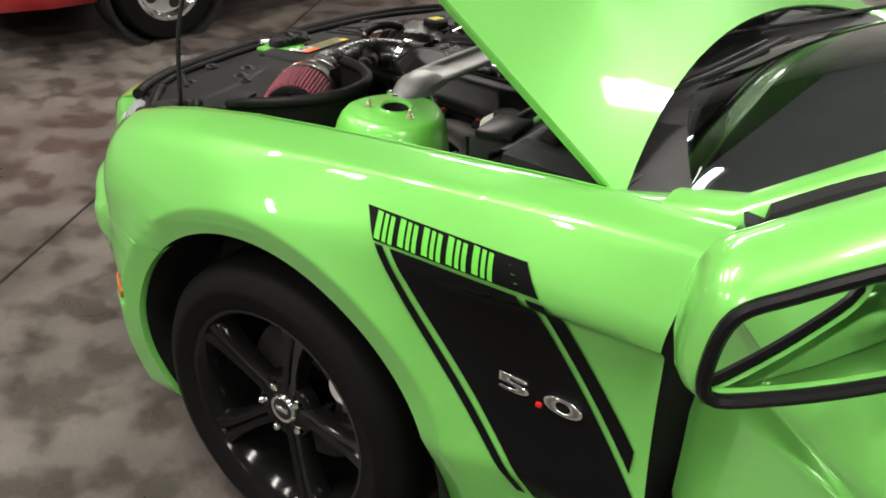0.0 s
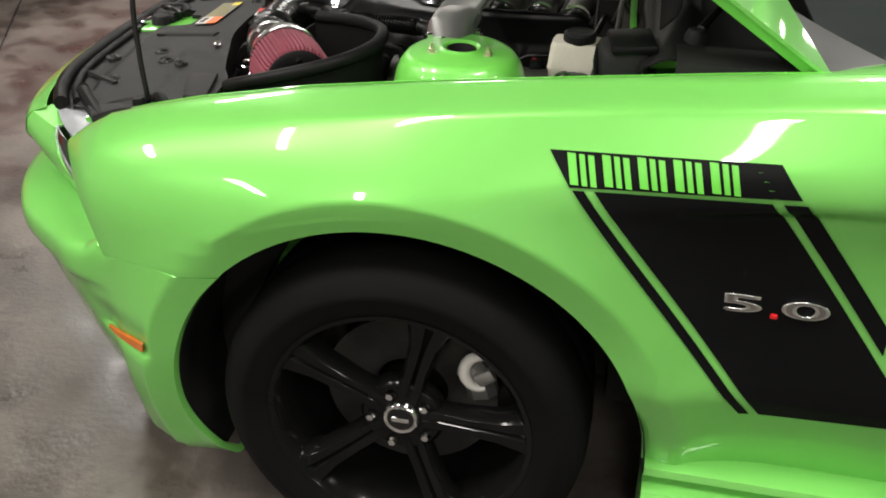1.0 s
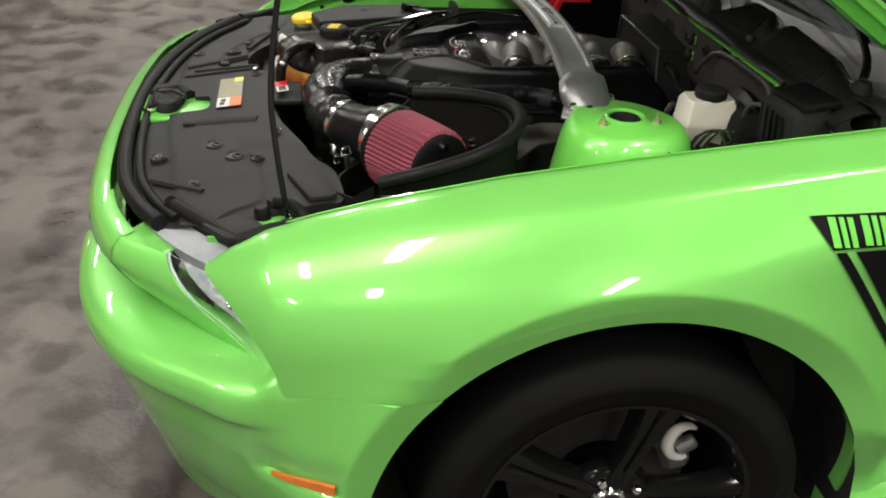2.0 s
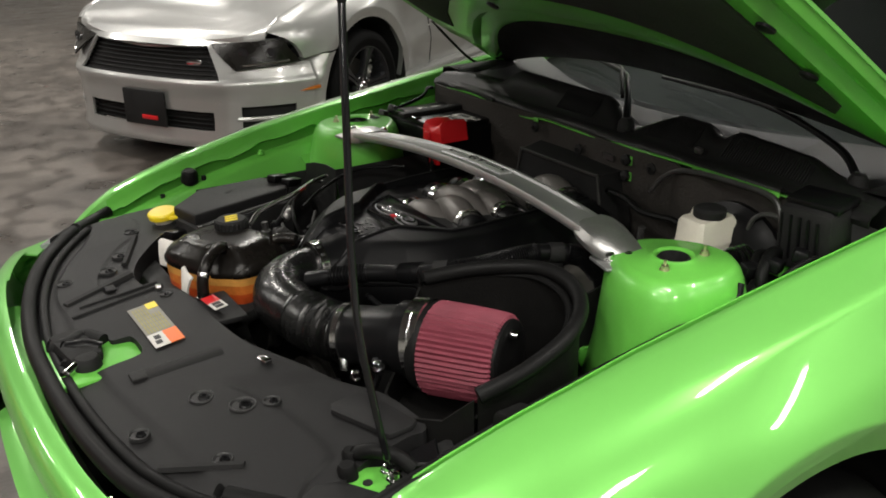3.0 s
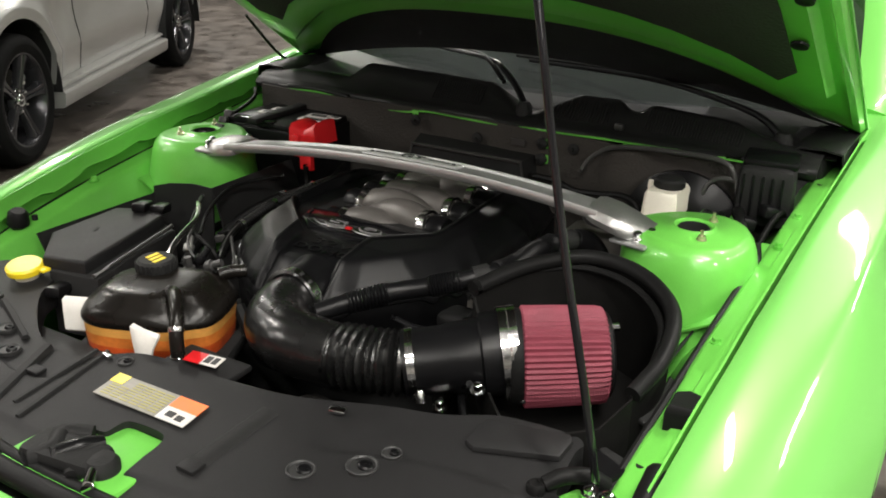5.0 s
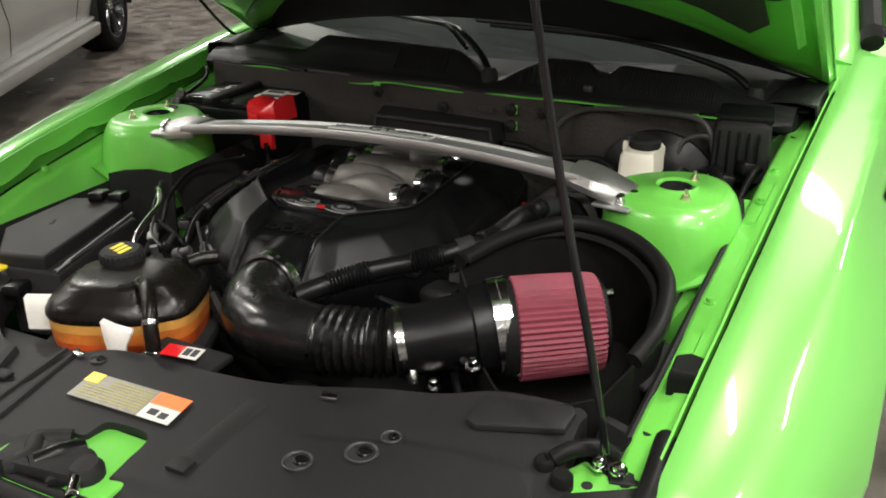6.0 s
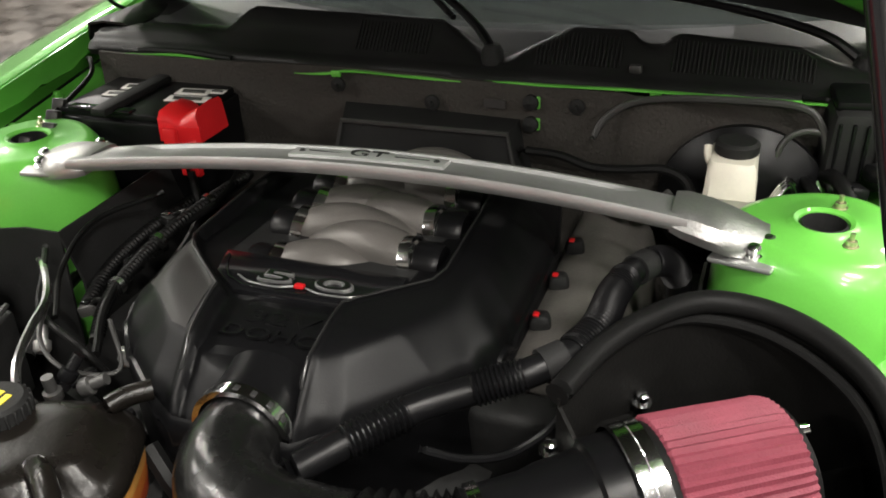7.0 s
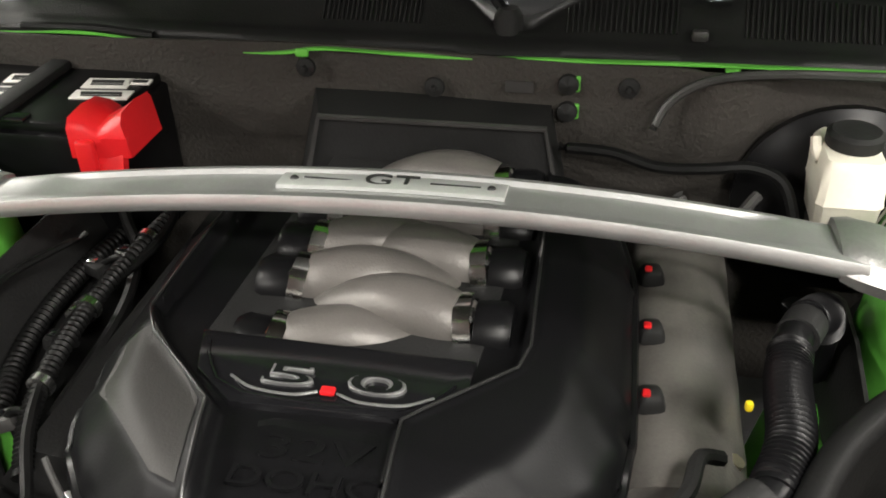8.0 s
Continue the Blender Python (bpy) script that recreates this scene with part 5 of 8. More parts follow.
def engine(car):
    """Intake cover with its bowed runners, badge and rocker cover."""
    out = [(0.27, 0.195), (0.10, 0.262), (-0.16, 0.250), (-0.222, 0.238), (-0.282, 0.192), (-0.352, 0.108), (-0.376, 0.070), (-0.380, -0.075), (-0.352, -0.102), (-0.240, -0.212), (-0.19, -0.236), (-0.13, -0.243), (0.10, -0.240), (0.27, -0.205)]
    inner = [(0.30, 0.190), (-0.088, 0.206), (-0.128, 0.181), (-0.207, 0.098), (-0.287, 0.081), (-0.40, 0.070), (-0.40, -0.072), (-0.30, -0.064), (-0.203, -0.058), (-0.128, -0.139), (-0.10, -0.145), (0.30, -0.127)]
    facet = [(-0.118, 0.190), (-0.128, 0.222), (-0.192, 0.213), (-0.282, 0.118), (-0.292, 0.092), (-0.208, 0.108)]

    def depth(poly, X, Y, soft=0.0):
        """Distance inside a polygon, negative outside; soft rounds the ridges between its sides."""
        best = np.full(X.shape, 9.0)
        total = np.zeros(X.shape)
        ins = np.zeros(X.shape, bool)
        for (ax, ay), (bx, by) in zip(poly, poly[1:] + poly[:1]):
            k = np.clip(((X - ax) * (bx - ax) + (Y - ay) * (by - ay)) / ((bx - ax) ** 2 + (by - ay) ** 2), 0, 1)
            near = np.hypot(X - ax - k * (bx - ax), Y - ay - k * (by - ay))
            best = np.minimum(best, near)
            total += np.exp(-soft * near)
            ins ^= ((ay > Y) != (by > Y)) & (X < (bx - ax) * (Y - ay) / (by - ay + 1e-12) + ax)
        if soft:
            best = np.where(ins, np.minimum(best, np.maximum(0.0, -np.log(total) / soft + 0.004)), best)
        return np.where(ins, best, -best)

    def ramp(a, b, v):
        k = np.clip((v - a) / (b - a), 0, 1)
        return k * k * (3 - 2 * k)

    def height(X, Y):
        d = depth(out, X, Y, 70.0)
        slope = np.log1p(np.exp(14 * (1 - np.clip(d, 0, 0.2) / 0.052))) / 14
        h = 0.897 - 0.052 * slope - 0.016 * (1 - np.clip(d, 0, 0.014) / 0.014) ** 2 - 0.12 * np.clip(-0.24 - X, 0, 1)
        di = depth(inner, X, Y)
        h = h - 0.017 * ramp(-0.001, 0.006, di) + 0.0032 * np.exp(-((di + 0.004) / 0.0030) ** 2)
        h = h - 0.0016 * ramp(-0.0005, 0.002, depth(facet, X, Y))
        return h, d

    def field(x0, x1, y0, y1, step, keep_, lift):
        nx, ny = int((x1 - x0) / step), int((y1 - y0) / step)
        X, Y = np.meshgrid(np.linspace(x0, x1, nx + 1), np.linspace(y0, y1, ny + 1), indexing="ij")
        Z, D = height(X, Y)
        use = keep_(X, Y, D)
        me = bpy.data.meshes.new("cover")
        idx = -np.ones(X.shape, int)
        idx[use] = np.arange(use.sum())
        quads = [(idx[i, j], idx[i + 1, j], idx[i + 1, j + 1], idx[i, j + 1]) for i in range(nx) for j in range(ny) if use[i, j] and use[i + 1, j] and use[i + 1, j + 1] and use[i, j + 1]]
        me.from_pydata([tuple(p) for p in np.stack([X[use], Y[use], Z[use] + lift], 1).tolist()], [], [tuple(int(v) for v in q) for q in quads])
        b = bmesh.new()
        b.from_mesh(me)
        bpy.data.meshes.remove(me)
        return b
    eng = part("engine_cover", field(-0.39, 0.28, -0.26, 0.28, 0.0032, lambda X, Y, D: D > -0.0005, 0.0), COVER_BLACK, car, "black moulded intake cover", angle=70)
    bm = bmesh.new()
    loft(bm, [[(x * k, y * k, z) for x, y in out] for z, k in [(0.68, 0.99), (0.78, 1.0), (0.826, 1.0), (0.833, 0.985)]], closed=True)
    part("cover_skirt", bm, COVER_BLACK, eng, angle=60)
    fx, fy = sum(p[0] for p in facet) / 6, sum(p[1] for p in facet) / 6
    rim = []
    for (ax, ay), (bx, by) in zip(facet, facet[1:] + facet[:1]):
        rim += [(ax + (bx - ax) * k / 10, ay + (by - ay) * k / 10) for k in range(10)]
    bm = bmesh.new()
    rows = []
    for k in (0.97, 0.9, 0.75, 0.6, 0.45, 0.3, 0.15, 0.02):
        X = np.array([fx + (x - fx) * k for x, _ in rim])
        Y = np.array([fy + (y - fy) * k for _, y in rim])
        rows.append([(a, b, c) for a, b, c in zip(X.tolist(), Y.tolist(), (height(X, Y)[0] + 0.0012).tolist())])
    loft(bm, rows, closed=True, cap=True)
    part("cover_facet", bm, COVER_GREY, eng, "matt dark grey facet of the cover", angle=70)
    # raised ridge lines beside the middle panel, in a lighter tone than the cover
    for pts in ([(-0.330, -0.068), (-0.290, -0.063), (-0.206, -0.060), (-0.130, -0.142), (-0.10, -0.149), (0.05, -0.143), (0.20, -0.134)], [(-0.330, 0.078), (-0.288, 0.085), (-0.209, 0.102), (-0.131, 0.185), (-0.090, 0.210), (0.05, 0.204), (0.18, 0.199)]):
        fine = []
        for (ax, ay), (bx, by) in zip(pts, pts[1:]):
            fine += [(ax + (bx - ax) * k / 6, ay + (by - ay) * k / 6) for k in range(6)]
        X, Y = np.array([p[0] for p in fine]), np.array([p[1] for p in fine])
        part("cover_ridge", tube(bmesh.new(), [(a, b, c) for a, b, c in zip(X.tolist(), Y.tolist(), (height(X, Y)[0] + 0.0008).tolist())], 0.0015, 8, 1), COVER_EDGE, eng)
    fine = []
    for (ax, ay), (bx, by) in zip(out, out[1:] + out[:1]):
        fine += [(ax + (bx - ax) * k / 8, ay + (by - ay) * k / 8) for k in range(8)]
    X, Y = np.array([p[0] * 0.988 for p in fine + fine[:1]]), np.array([p[1] * 0.988 for p in fine + fine[:1]])
    part("cover_rim", tube(bmesh.new(), [(a, b, c) for a, b, c in zip(X.tolist(), Y.tolist(), (height(X, Y)[0] - 0.004).tolist())], 0.0058, 8, 1), BLACK_SATIN, eng)
    # badge shelf
    shelf = [(-0.108, 0.150), (-0.112, -0.104), (-0.150, -0.104), (-0.192, -0.058), (-0.196, 0.090), (-0.160, 0.134)]
    part("badge_shelf", slab(bmesh.new(), shelf, 0.86, 0.8875, 0.003, 2), BLACK_GLOSS, eng)
    frame_pts = [(-0.122, 0.138, 0.8885), (-0.155, 0.122, 0.8885), (-0.186, 0.082, 0.8885), (-0.184, -0.052, 0.8885), (-0.148, -0.092, 0.8885)]
    part("badge_frame", tube(bmesh.new(), frame_pts, 0.0016, 6, 2), BLACK_GLOSS, eng)
    m = Matrix.Translation((-0.158, 0.012, 0.8895)) @ Euler((radians(4), 0, radians(-90))).to_matrix().to_4x4()
    for text, dx in (("5", -0.036), ("0", 0.040)):
        digit = lettering("badge_digit", text, m @ Matrix.Translation((dx, -0.004, 0)), 0.030, BADGE_METAL, eng, 0.002, 3.5, bevel=0.0006)
        lettering("digit_face", text, m @ Matrix.Translation((dx, -0.004, 0.0035)), 0.030, BLACK_GLOSS, digit, 0.0004, 3.5, inset=0.0003)
    part("badge_dot", box(bmesh.new(), (-0.176, 0.010, 0.892), (0.009, 0.013, 0.005), 0.002), RED_PLASTIC, eng, "red dot of the badge")
    part("badge_swoosh", tube(bmesh.new(), [(-0.168, 0.098, 0.890), (-0.181, 0.075, 0.891), (-0.184, 0.04, 0.891), (-0.177, 0.018, 0.891)], 0.0014, 6, 6), BADGE_METAL, eng)
    part("badge_swoosh", tube(bmesh.new(), [(-0.177, 0.002, 0.891), (-0.184, -0.02, 0.891), (-0.182, -0.055, 0.891), (-0.168, -0.078, 0.890)], 0.0014, 6, 6), BADGE_METAL, eng)
    # front panel with embossed words
    panel = [(-0.206, 0.062), (-0.200, 0.048), (-0.200, -0.034), (-0.210, -0.046), (-0.300, -0.052), (-0.305, 0.060)]
    part("front_panel", slab(bmesh.new(), panel, 0.86, 0.8805, 0.003, 2, lambda x, y: -0.12 * max(0, -0.24 - x)), BLACK_SATIN, eng)
    m = Matrix.Translation((-0.234, 0.004, 0.8800)) @ Euler((radians(0), 0, radians(-90))).to_matrix().to_4x4()
    lettering("embossed_word", "32V", m, 0.036, BLACK_SATIN, eng, 0.0016, 1.6)
    lettering("embossed_word", "DOHC", m @ Matrix.Translation((0, -0.032, 0)), 0.030, BLACK_SATIN, eng, 0.0016, 1.35)
    # runner well
    well = [(0.25, 0.135), (0.25, -0.125), (-0.112, -0.105), (-0.112, 0.150)]
    part("runner_well", slab(bmesh.new(), well, 0.80, 0.8805, 0.001, 1), BLACK_MATT, eng)
    for sgn, xs in ((1, (-0.094, -0.020, 0.042, 0.110)), (-1, (-0.062, 0.030, 0.118, 0.196))):
        for x in xs:
            bm = bmesh.new()
            y0 = sgn * 0.088
            x += 0.008
            dz = -0.018 if sgn > 0 and x < -0.07 else 0.0
            pts = [(x, y0, 0.872 + dz), (x + 0.004, sgn * 0.060, 0.882 + dz), (x + 0.010, sgn * 0.020, 0.886 + dz), (x + 0.016, -sgn * 0.025, 0.876 + dz), (x + 0.022, -sgn * 0.065, 0.853)]
            tube(bm, pts, lambda t: 0.0275 + 0.004 * math.sin(math.pi * min(1, t * 1.3)) - 0.006 * max(0, t - 0.6), 18, 7)
            part("intake_runner", bm, RUNNER, eng, "bowed grey cast intake runner")
            part("runner_clamp", lathe(bmesh.new(), (x, sgn * 0.079, 0.874 + dz), (0, sgn, 0.15), [(0, 0.0285), (0, 0.0340), (0.007, 0.0345), (0.016, 0.0340), (0.016, 0.0285)], 26, cap=False), CLAMP, eng, "polished hose clamp")
            part("clamp_screw", lathe(bmesh.new(), (x - 0.018, sgn * 0.089, 0.900 + dz), (1, 0, 0), [(0, 0.005), (0.014, 0.005), (0.014, 0)], 8), STEEL, eng)
            part("runner_port", lathe(bmesh.new(), (x, sgn * 0.094, 0.873 + dz), (0, sgn, 0.0), [(0, 0.029), (0.026, 0.031), (0.034, 0.027), (0.034, 0)], 22), BLACK_SATIN, eng)
    # rear duct box against the bulkhead
    bm = bmesh.new()
    loft(bm, [[(x, y, z) for y, z in [(0.185 + e, 0.80), (0.150 + e, 0.933), (-0.125, 0.935), (-0.150, 0.80)]] for x, e in ((0.255, 0.0), (0.335, 0.03))], cap=True)
    part("rear_duct", bm, BLACK_MATT, eng)
    part("duct_lip", tube(bmesh.new(), [(0.252, 0.180, 0.82), (0.252, 0.150, 0.933), (0.252, -0.124, 0.935), (0.252, -0.144, 0.83)], 0.004, 6, 1), CABLE_GREY, eng)
    # driver-side rocker cover with coil plugs
    bm = bmesh.new()
    rows = []
    for x in xspan(-0.165, 0.30, 46):
        # flat top with a shallow cup round each coil, then a wide rounded shoulder
        cup = max(math.exp(-((x - c) / 0.026) ** 4) for c in (-0.063, 0.038, 0.139))
        e = 0.001 * sstep(0.25, 0.0, abs((x + 0.11) % 0.101 - 0.05) / 0.1)
        rows.append([(x, y, z) for y, z in [(-0.225, 0.70), (-0.236, 0.800), (-0.244, 0.813 - 0.002 * cup), (-0.262, 0.819 - 0.003 * cup), (-0.278, 0.821 - 0.002 * cup), (-0.292, 0.820), (-0.306, 0.816), (-0.320, 0.808), (-0.334, 0.795), (-0.345 - e, 0.778), (-0.351 - e, 0.755), (-0.356, 0.70), (-0.36, 0.60)]])
    loft(bm, rows, cap=True)
    vc = part("rocker_cover", bm, VALVE, car, "dirty grey cast rocker cover")
    part("timing_cover", box(bmesh.new(), (-0.195, -0.285, 0.700), (0.052, 0.150, 0.215), 0.014, (0, -8, 0), 3), BAY_DARK, car, "dark cast timing cover")
    part("vacuum_line", tube(bmesh.new(), [(-0.352, -0.205, 0.842), (-0.338, -0.245, 0.828), (-0.320, -0.285, 0.828), (-0.306, -0.318, 0.850), (-0.300, -0.335, 0.872)], 0.0048, 8, 6), BLACK_SATIN, car, "thin black vacuum hose")
    for x in (-0.069, 0.032, 0.133):
        bm = bmesh.new()
        box(bm, (x + 0.006, -0.256, 0.824), (0.030, 0.030, 0.020), 0.006, (0, 0, 12), 2, 0.7)
        part("coil_connector", bm, BLACK_MATT, vc)
        part("coil_tab", box(bmesh.new(), (x + 0.001, -0.252, 0.834), (0.010, 0.008, 0.004), 0.002), RED_PLASTIC, vc, "small red locking tab")
    bm = bmesh.new()
    tube(bm, [(-0.215, -0.268, 0.84), (-0.190, -0.285, 0.846), (-0.150, -0.295, 0.842), (-0.135, -0.315, 0.83)], 0.007, 8, 6)
    part("wire_bracket", bm, BLACK_MATT, vc)
    part("fixing_bolt", lathe(bmesh.new(), (-0.10, -0.33, 0.785), (0, -0.5, 1), [(0, 0.009), (0.012, 0.008), (0.012, 0)], 8), GOLD, vc)
    part("yellow_plug", box(bmesh.new(), (-0.02, -0.352, 0.79), (0.008, 0.008, 0.011), 0.003), YELLOW, vc)
    # passenger-side rocker cover, half hidden
    bm = bmesh.new()
    loft(bm, [[(x, y, z) for y, z in [(0.225, 0.70), (0.24, 0.79), (0.30, 0.80), (0.34, 0.75), (0.36, 0.62)]] for x in (-0.2, 0.3)], cap=True)
    part("rocker_cover", bm, BLACK_MATT, car)
    # block and front drive below
    bm = bmesh.new()
    box(bm, (0.02, 0, 0.55), (0.62, 0.50, 0.34), 0.03)
    part("engine_block", bm, BAY_DARK, car)
    for c, r in (((-0.40, 0.17, 0.66), 0.07), ((-0.40, -0.10, 0.60), 0.085), ((-0.40, 0.05, 0.50), 0.06)):
        part("drive_pulley", lathe(bmesh.new(), c, (-1, 0, 0), [(0, r * 0.5), (0, r), (0.008, r), (0.012, r * 0.92), (0.024, r * 0.92), (0.028, r), (0.034, r), (0.034, r * 0.4), (0.02, 0)], 28), DISC, car)


def air_intake(car):
    a, b = Vector((-0.434, -0.298, 0.826)), Vector((-0.352, -0.424, 0.846))
    d = (b - a).normalized()
    start = b + d * 0.022
    pipe = part("intake_pipe", lathe(bmesh.new(), a - d * 0.012, d, [(0, 0.051), (0.06, 0.051), (0.075, 0.054), (0.115, 0.056), (0.118, 0.063), (0.155, 0.063), (0.185, 0.060)], 32), BLACK_SATIN, car, "black plastic air intake pipe")
    for c, r, wd in ((a, 0.0545, 1.1), (b - d * 0.006, 0.0715, 2.3)):
        part("hose_clamp", lathe(bmesh.new(), c - d * 0.006 * wd, d, [(0, r - 0.004), (0.001, r), (0.0055 * wd, r), (0.006 * wd, r - 0.001), (0.0065 * wd, r), (0.012 * wd - 0.001, r), (0.012 * wd, r - 0.004)], 36, cap=False), CLAMP, pipe, "bright steel band clamp")
        sc = c + Vector((-0.030, -0.035, -0.030)) * (r / 0.055)
        part("clamp_screw", lathe(bmesh.new(), sc - Vector((0, 0, 0.012)), (0.2, 0.2, 1), [(0, 0.008), (0.020, 0.008), (0.024, 0.005), (0.024, 0)], 10), STEEL, pipe)
    # pleated filter
    keep = d
    d, u, v = basis((0.52, -0.85, 0.045))
    start = start - keep * 0.016 + Vector((-0.004, 0.0, -0.008))
    bm = bmesh.new()
    rows = []
    n = 110
    for h, r in [(0.0, 0.068), (0.004, 0.0745), (0.05, 0.0735), (0.09, 0.0725), (0.113, 0.0715), (0.123, 0.0690), (0.127, 0.062)]:
        rows.append([start + d * (h + 0.006) + (u * math.cos(2 * math.pi * i / n) + v * math.sin(2 * math.pi * i / n)) * (r + (0.0017 if i % 2 else -0.0017) + 0.0006 * math.sin(i * 1.7 + h * 30)) for i in range(n)])
    loft(bm, rows, closed=True)
    fl = part("air_filter", bm, FILTER_RED, car, "red pleated cone air filter", angle=20)
    part("filter_collar", lathe(bmesh.new(), start - d * 0.012, d, [(0, 0.062), (0.0, 0.070), (0.012, 0.074), (0.020, 0.0715)], 36, cap=False), RUBBER, fl)
    part("filter_cap", lathe(bmesh.new(), start + d * 0.128, d, [(0, 0.0655), (0.008, 0.064), (0.012, 0.057), (0.010, 0.045), (0.014, 0.0)], 36), RUBBER, fl)
    part("filter_stud", lathe(bmesh.new(), start + d * 0.140 + v * 0.045, d, [(0, 0.008), (0.012, 0.007), (0.012, 0)], 10), CHROME, fl)
    # bellows and elbow to the throttle
    d = keep
    bell = [a - d * 0.008, (-0.452, -0.262, 0.825), (-0.463, -0.222, 0.824), (-0.470, -0.180, 0.822)]
    part("bellows", tube(bmesh.new(), bell, 0.0475, 28, 8, ribs=(0.10, 0.96, 8, 0.0045)), GLOSS_PIPE, pipe, "ribbed black rubber bellows")
    elbow = [Vector(bell[-1]) + Vector((0.001, -0.006, 0)), Vector((-0.474, -0.145, 0.822)), Vector((-0.472, -0.098, 0.822)), Vector((-0.447, -0.047, 0.823)), Vector((-0.405, -0.020, 0.825)), Vector((-0.362, -0.014, 0.826))]
    part("intake_elbow", tube(bmesh.new(), elbow, lambda t: 0.0475 + 0.005 * math.sin(math.pi * t), 28, 7), GLOSS_PIPE, pipe, "glossy black intake elbow")
    part("throttle_clamp", lathe(bmesh.new(), (-0.372, -0.014, 0.826), (1, 0, 0), [(0, 0.051), (0, 0.0575), (0.016, 0.0575), (0.016, 0.051)], 40, cap=False), CLAMP, pipe, "perforated bright clamp")
    for k in range(9):
        ang = math.radians(10 + 20 * k)
        part("clamp_slot", box(bmesh.new(), (-0.364, -0.014 + 0.0578 * math.cos(ang), 0.826 + 0.0578 * math.sin(ang)), (0.008, 0.006, 0.0012), 0.0004, (90 - math.degrees(-ang) - 180, 0, 0)), LABEL_BLACK, pipe)
    part("throttle_neck", lathe(bmesh.new(), (-0.362, -0.014, 0.826), (1, 0, 0), [(0, 0.056), (0.03, 0.056), (0.06, 0.062)], 32), BLACK_SATIN, pipe)
    # shield round the filter with a rubber trim
    wall = [(-0.318, -0.334), (-0.245, -0.360), (-0.188, -0.396), (-0.143, -0.448), (-0.138, -0.515), (-0.172, -0.578), (-0.235, -0.624), (-0.325, -0.640), (-0.395, -0.626)]
    tops = [0.908, 0.916, 0.922, 0.926, 0.922, 0.914, 0.902, 0.880, 0.856]
    line = spline([(x, y, z) for (x, y), z in zip(wall, tops)], 6)
    bm = bmesh.new()
    loft(bm, [[(p.x, p.y, z) for z in (0.66, 0.74, 0.82, p.z - 0.01, p.z)] for p in line])
    shield = part("filter_shield", shell(bm, 0.004), SHIELD, car, "black heat shield round the filter")
    part("shield_trim", tube(bmesh.new(), [(p.x, p.y, p.z + 0.004) for p in line[::2]], 0.0125, 12, 3), RUBBER, shield, "fat rubber edge trim")
    part("shield_trim", tube(bmesh.new(), [(p.x - 0.012, p.y + 0.012, p.z - 0.012) for p in line[4:-4:2]], 0.006, 8, 3), RUBBER, shield)
    bm = bmesh.new()
    slab(bm, [(x, y) for x, y in wall] + [(-0.47, -0.56), (-0.50, -0.46), (-0.44, -0.38)], 0.735, 0.742, 0.002, 1)
    part("shield_floor", bm, SHIELD, shield)
    bm = bmesh.new()
    loft(bm, [[(x, y, z) for z in (0.70, zt)] for x, y, zt in [(-0.318, -0.334, 0.90), (-0.36, -0.37, 0.875), (-0.40, -0.40, 0.81), (-0.455, -0.455, 0.800), (-0.475, -0.53, 0.802), (-0.44, -0.60, 0.82), (-0.405, -0.63, 0.858)]])
    part("shield_front", shell(bm, 0.004), SHIELD, shield)
    for p in ((-0.328, -0.331, 0.861), (-0.442, -0.415, 0.829), (-0.20, -0.40, 0.84), (-0.455, -0.36, 0.79)):
        part("shield_bolt", lathe(bmesh.new(), Vector(p) - Vector((0, 0, 0.01)), (-0.2, -0.1, 1), [(0, 0.011), (0.003, 0.011), (0.003, 0.0075), (0.014, 0.007), (0.016, 0.004), (0.016, 0)], 10), CHROME, shield)
    # bracket arms under the pipe
    for p, q2 in (((-0.40, -0.36, 0.80), (-0.45, -0.40, 0.765)), ((-0.44, -0.40, 0.825), (-0.42, -0.37, 0.80)), ((-0.49, -0.36, 0.79), (-0.51, -0.38, 0.75))):
        part("pipe_bracket", tube(bmesh.new(), [p, q2], 0.006, 6, 2), BLACK_SATIN, shield)
    # breather hose from elbow over the rocker cover
    hose = [(-0.430, -0.105, 0.852), (-0.392, -0.145, 0.866), (-0.340, -0.192, 0.877), (-0.302, -0.246, 0.887), (-0.282, -0.294, 0.902), (-0.246, -0.332, 0.911), (-0.195, -0.349, 0.914), (-0.132, -0.353, 0.916), (-0.085, -0.361, 0.916), (-0.042, -0.380, 0.913), (-0.012, -0.398, 0.900), (0.015, -0.410, 0.865), (0.030, -0.412, 0.80)]
    hs = part("breather_hose", tube(bmesh.new(), hose, 0.0155, 14, 6), BLACK_SATIN, car, "black plastic breather hose")
    for i0, i1, n_r in ((1, 2, 11), (3, 4, 10), (5, 8, 30), (9, 11, 22)):
        pts = hose[i0:i1 + 1]
        part("hose_corrugation", tube(bmesh.new(), pts, 0.0168, 16, 8, ribs=(0.04, 0.96, n_r, 0.0022)), BLACK_SATIN, hs)
    for i in (4, 8):
        p0, p1 = Vector(hose[i]), Vector(hose[i + 1])
        part("hose_sleeve", lathe(bmesh.new(), p0.lerp(p1, 0.35), p1 - p0, [(0, 0.0155), (0.0, 0.0185), (0.026, 0.0185), (0.026, 0.0155)], 18), BLACK_MATT, hs)


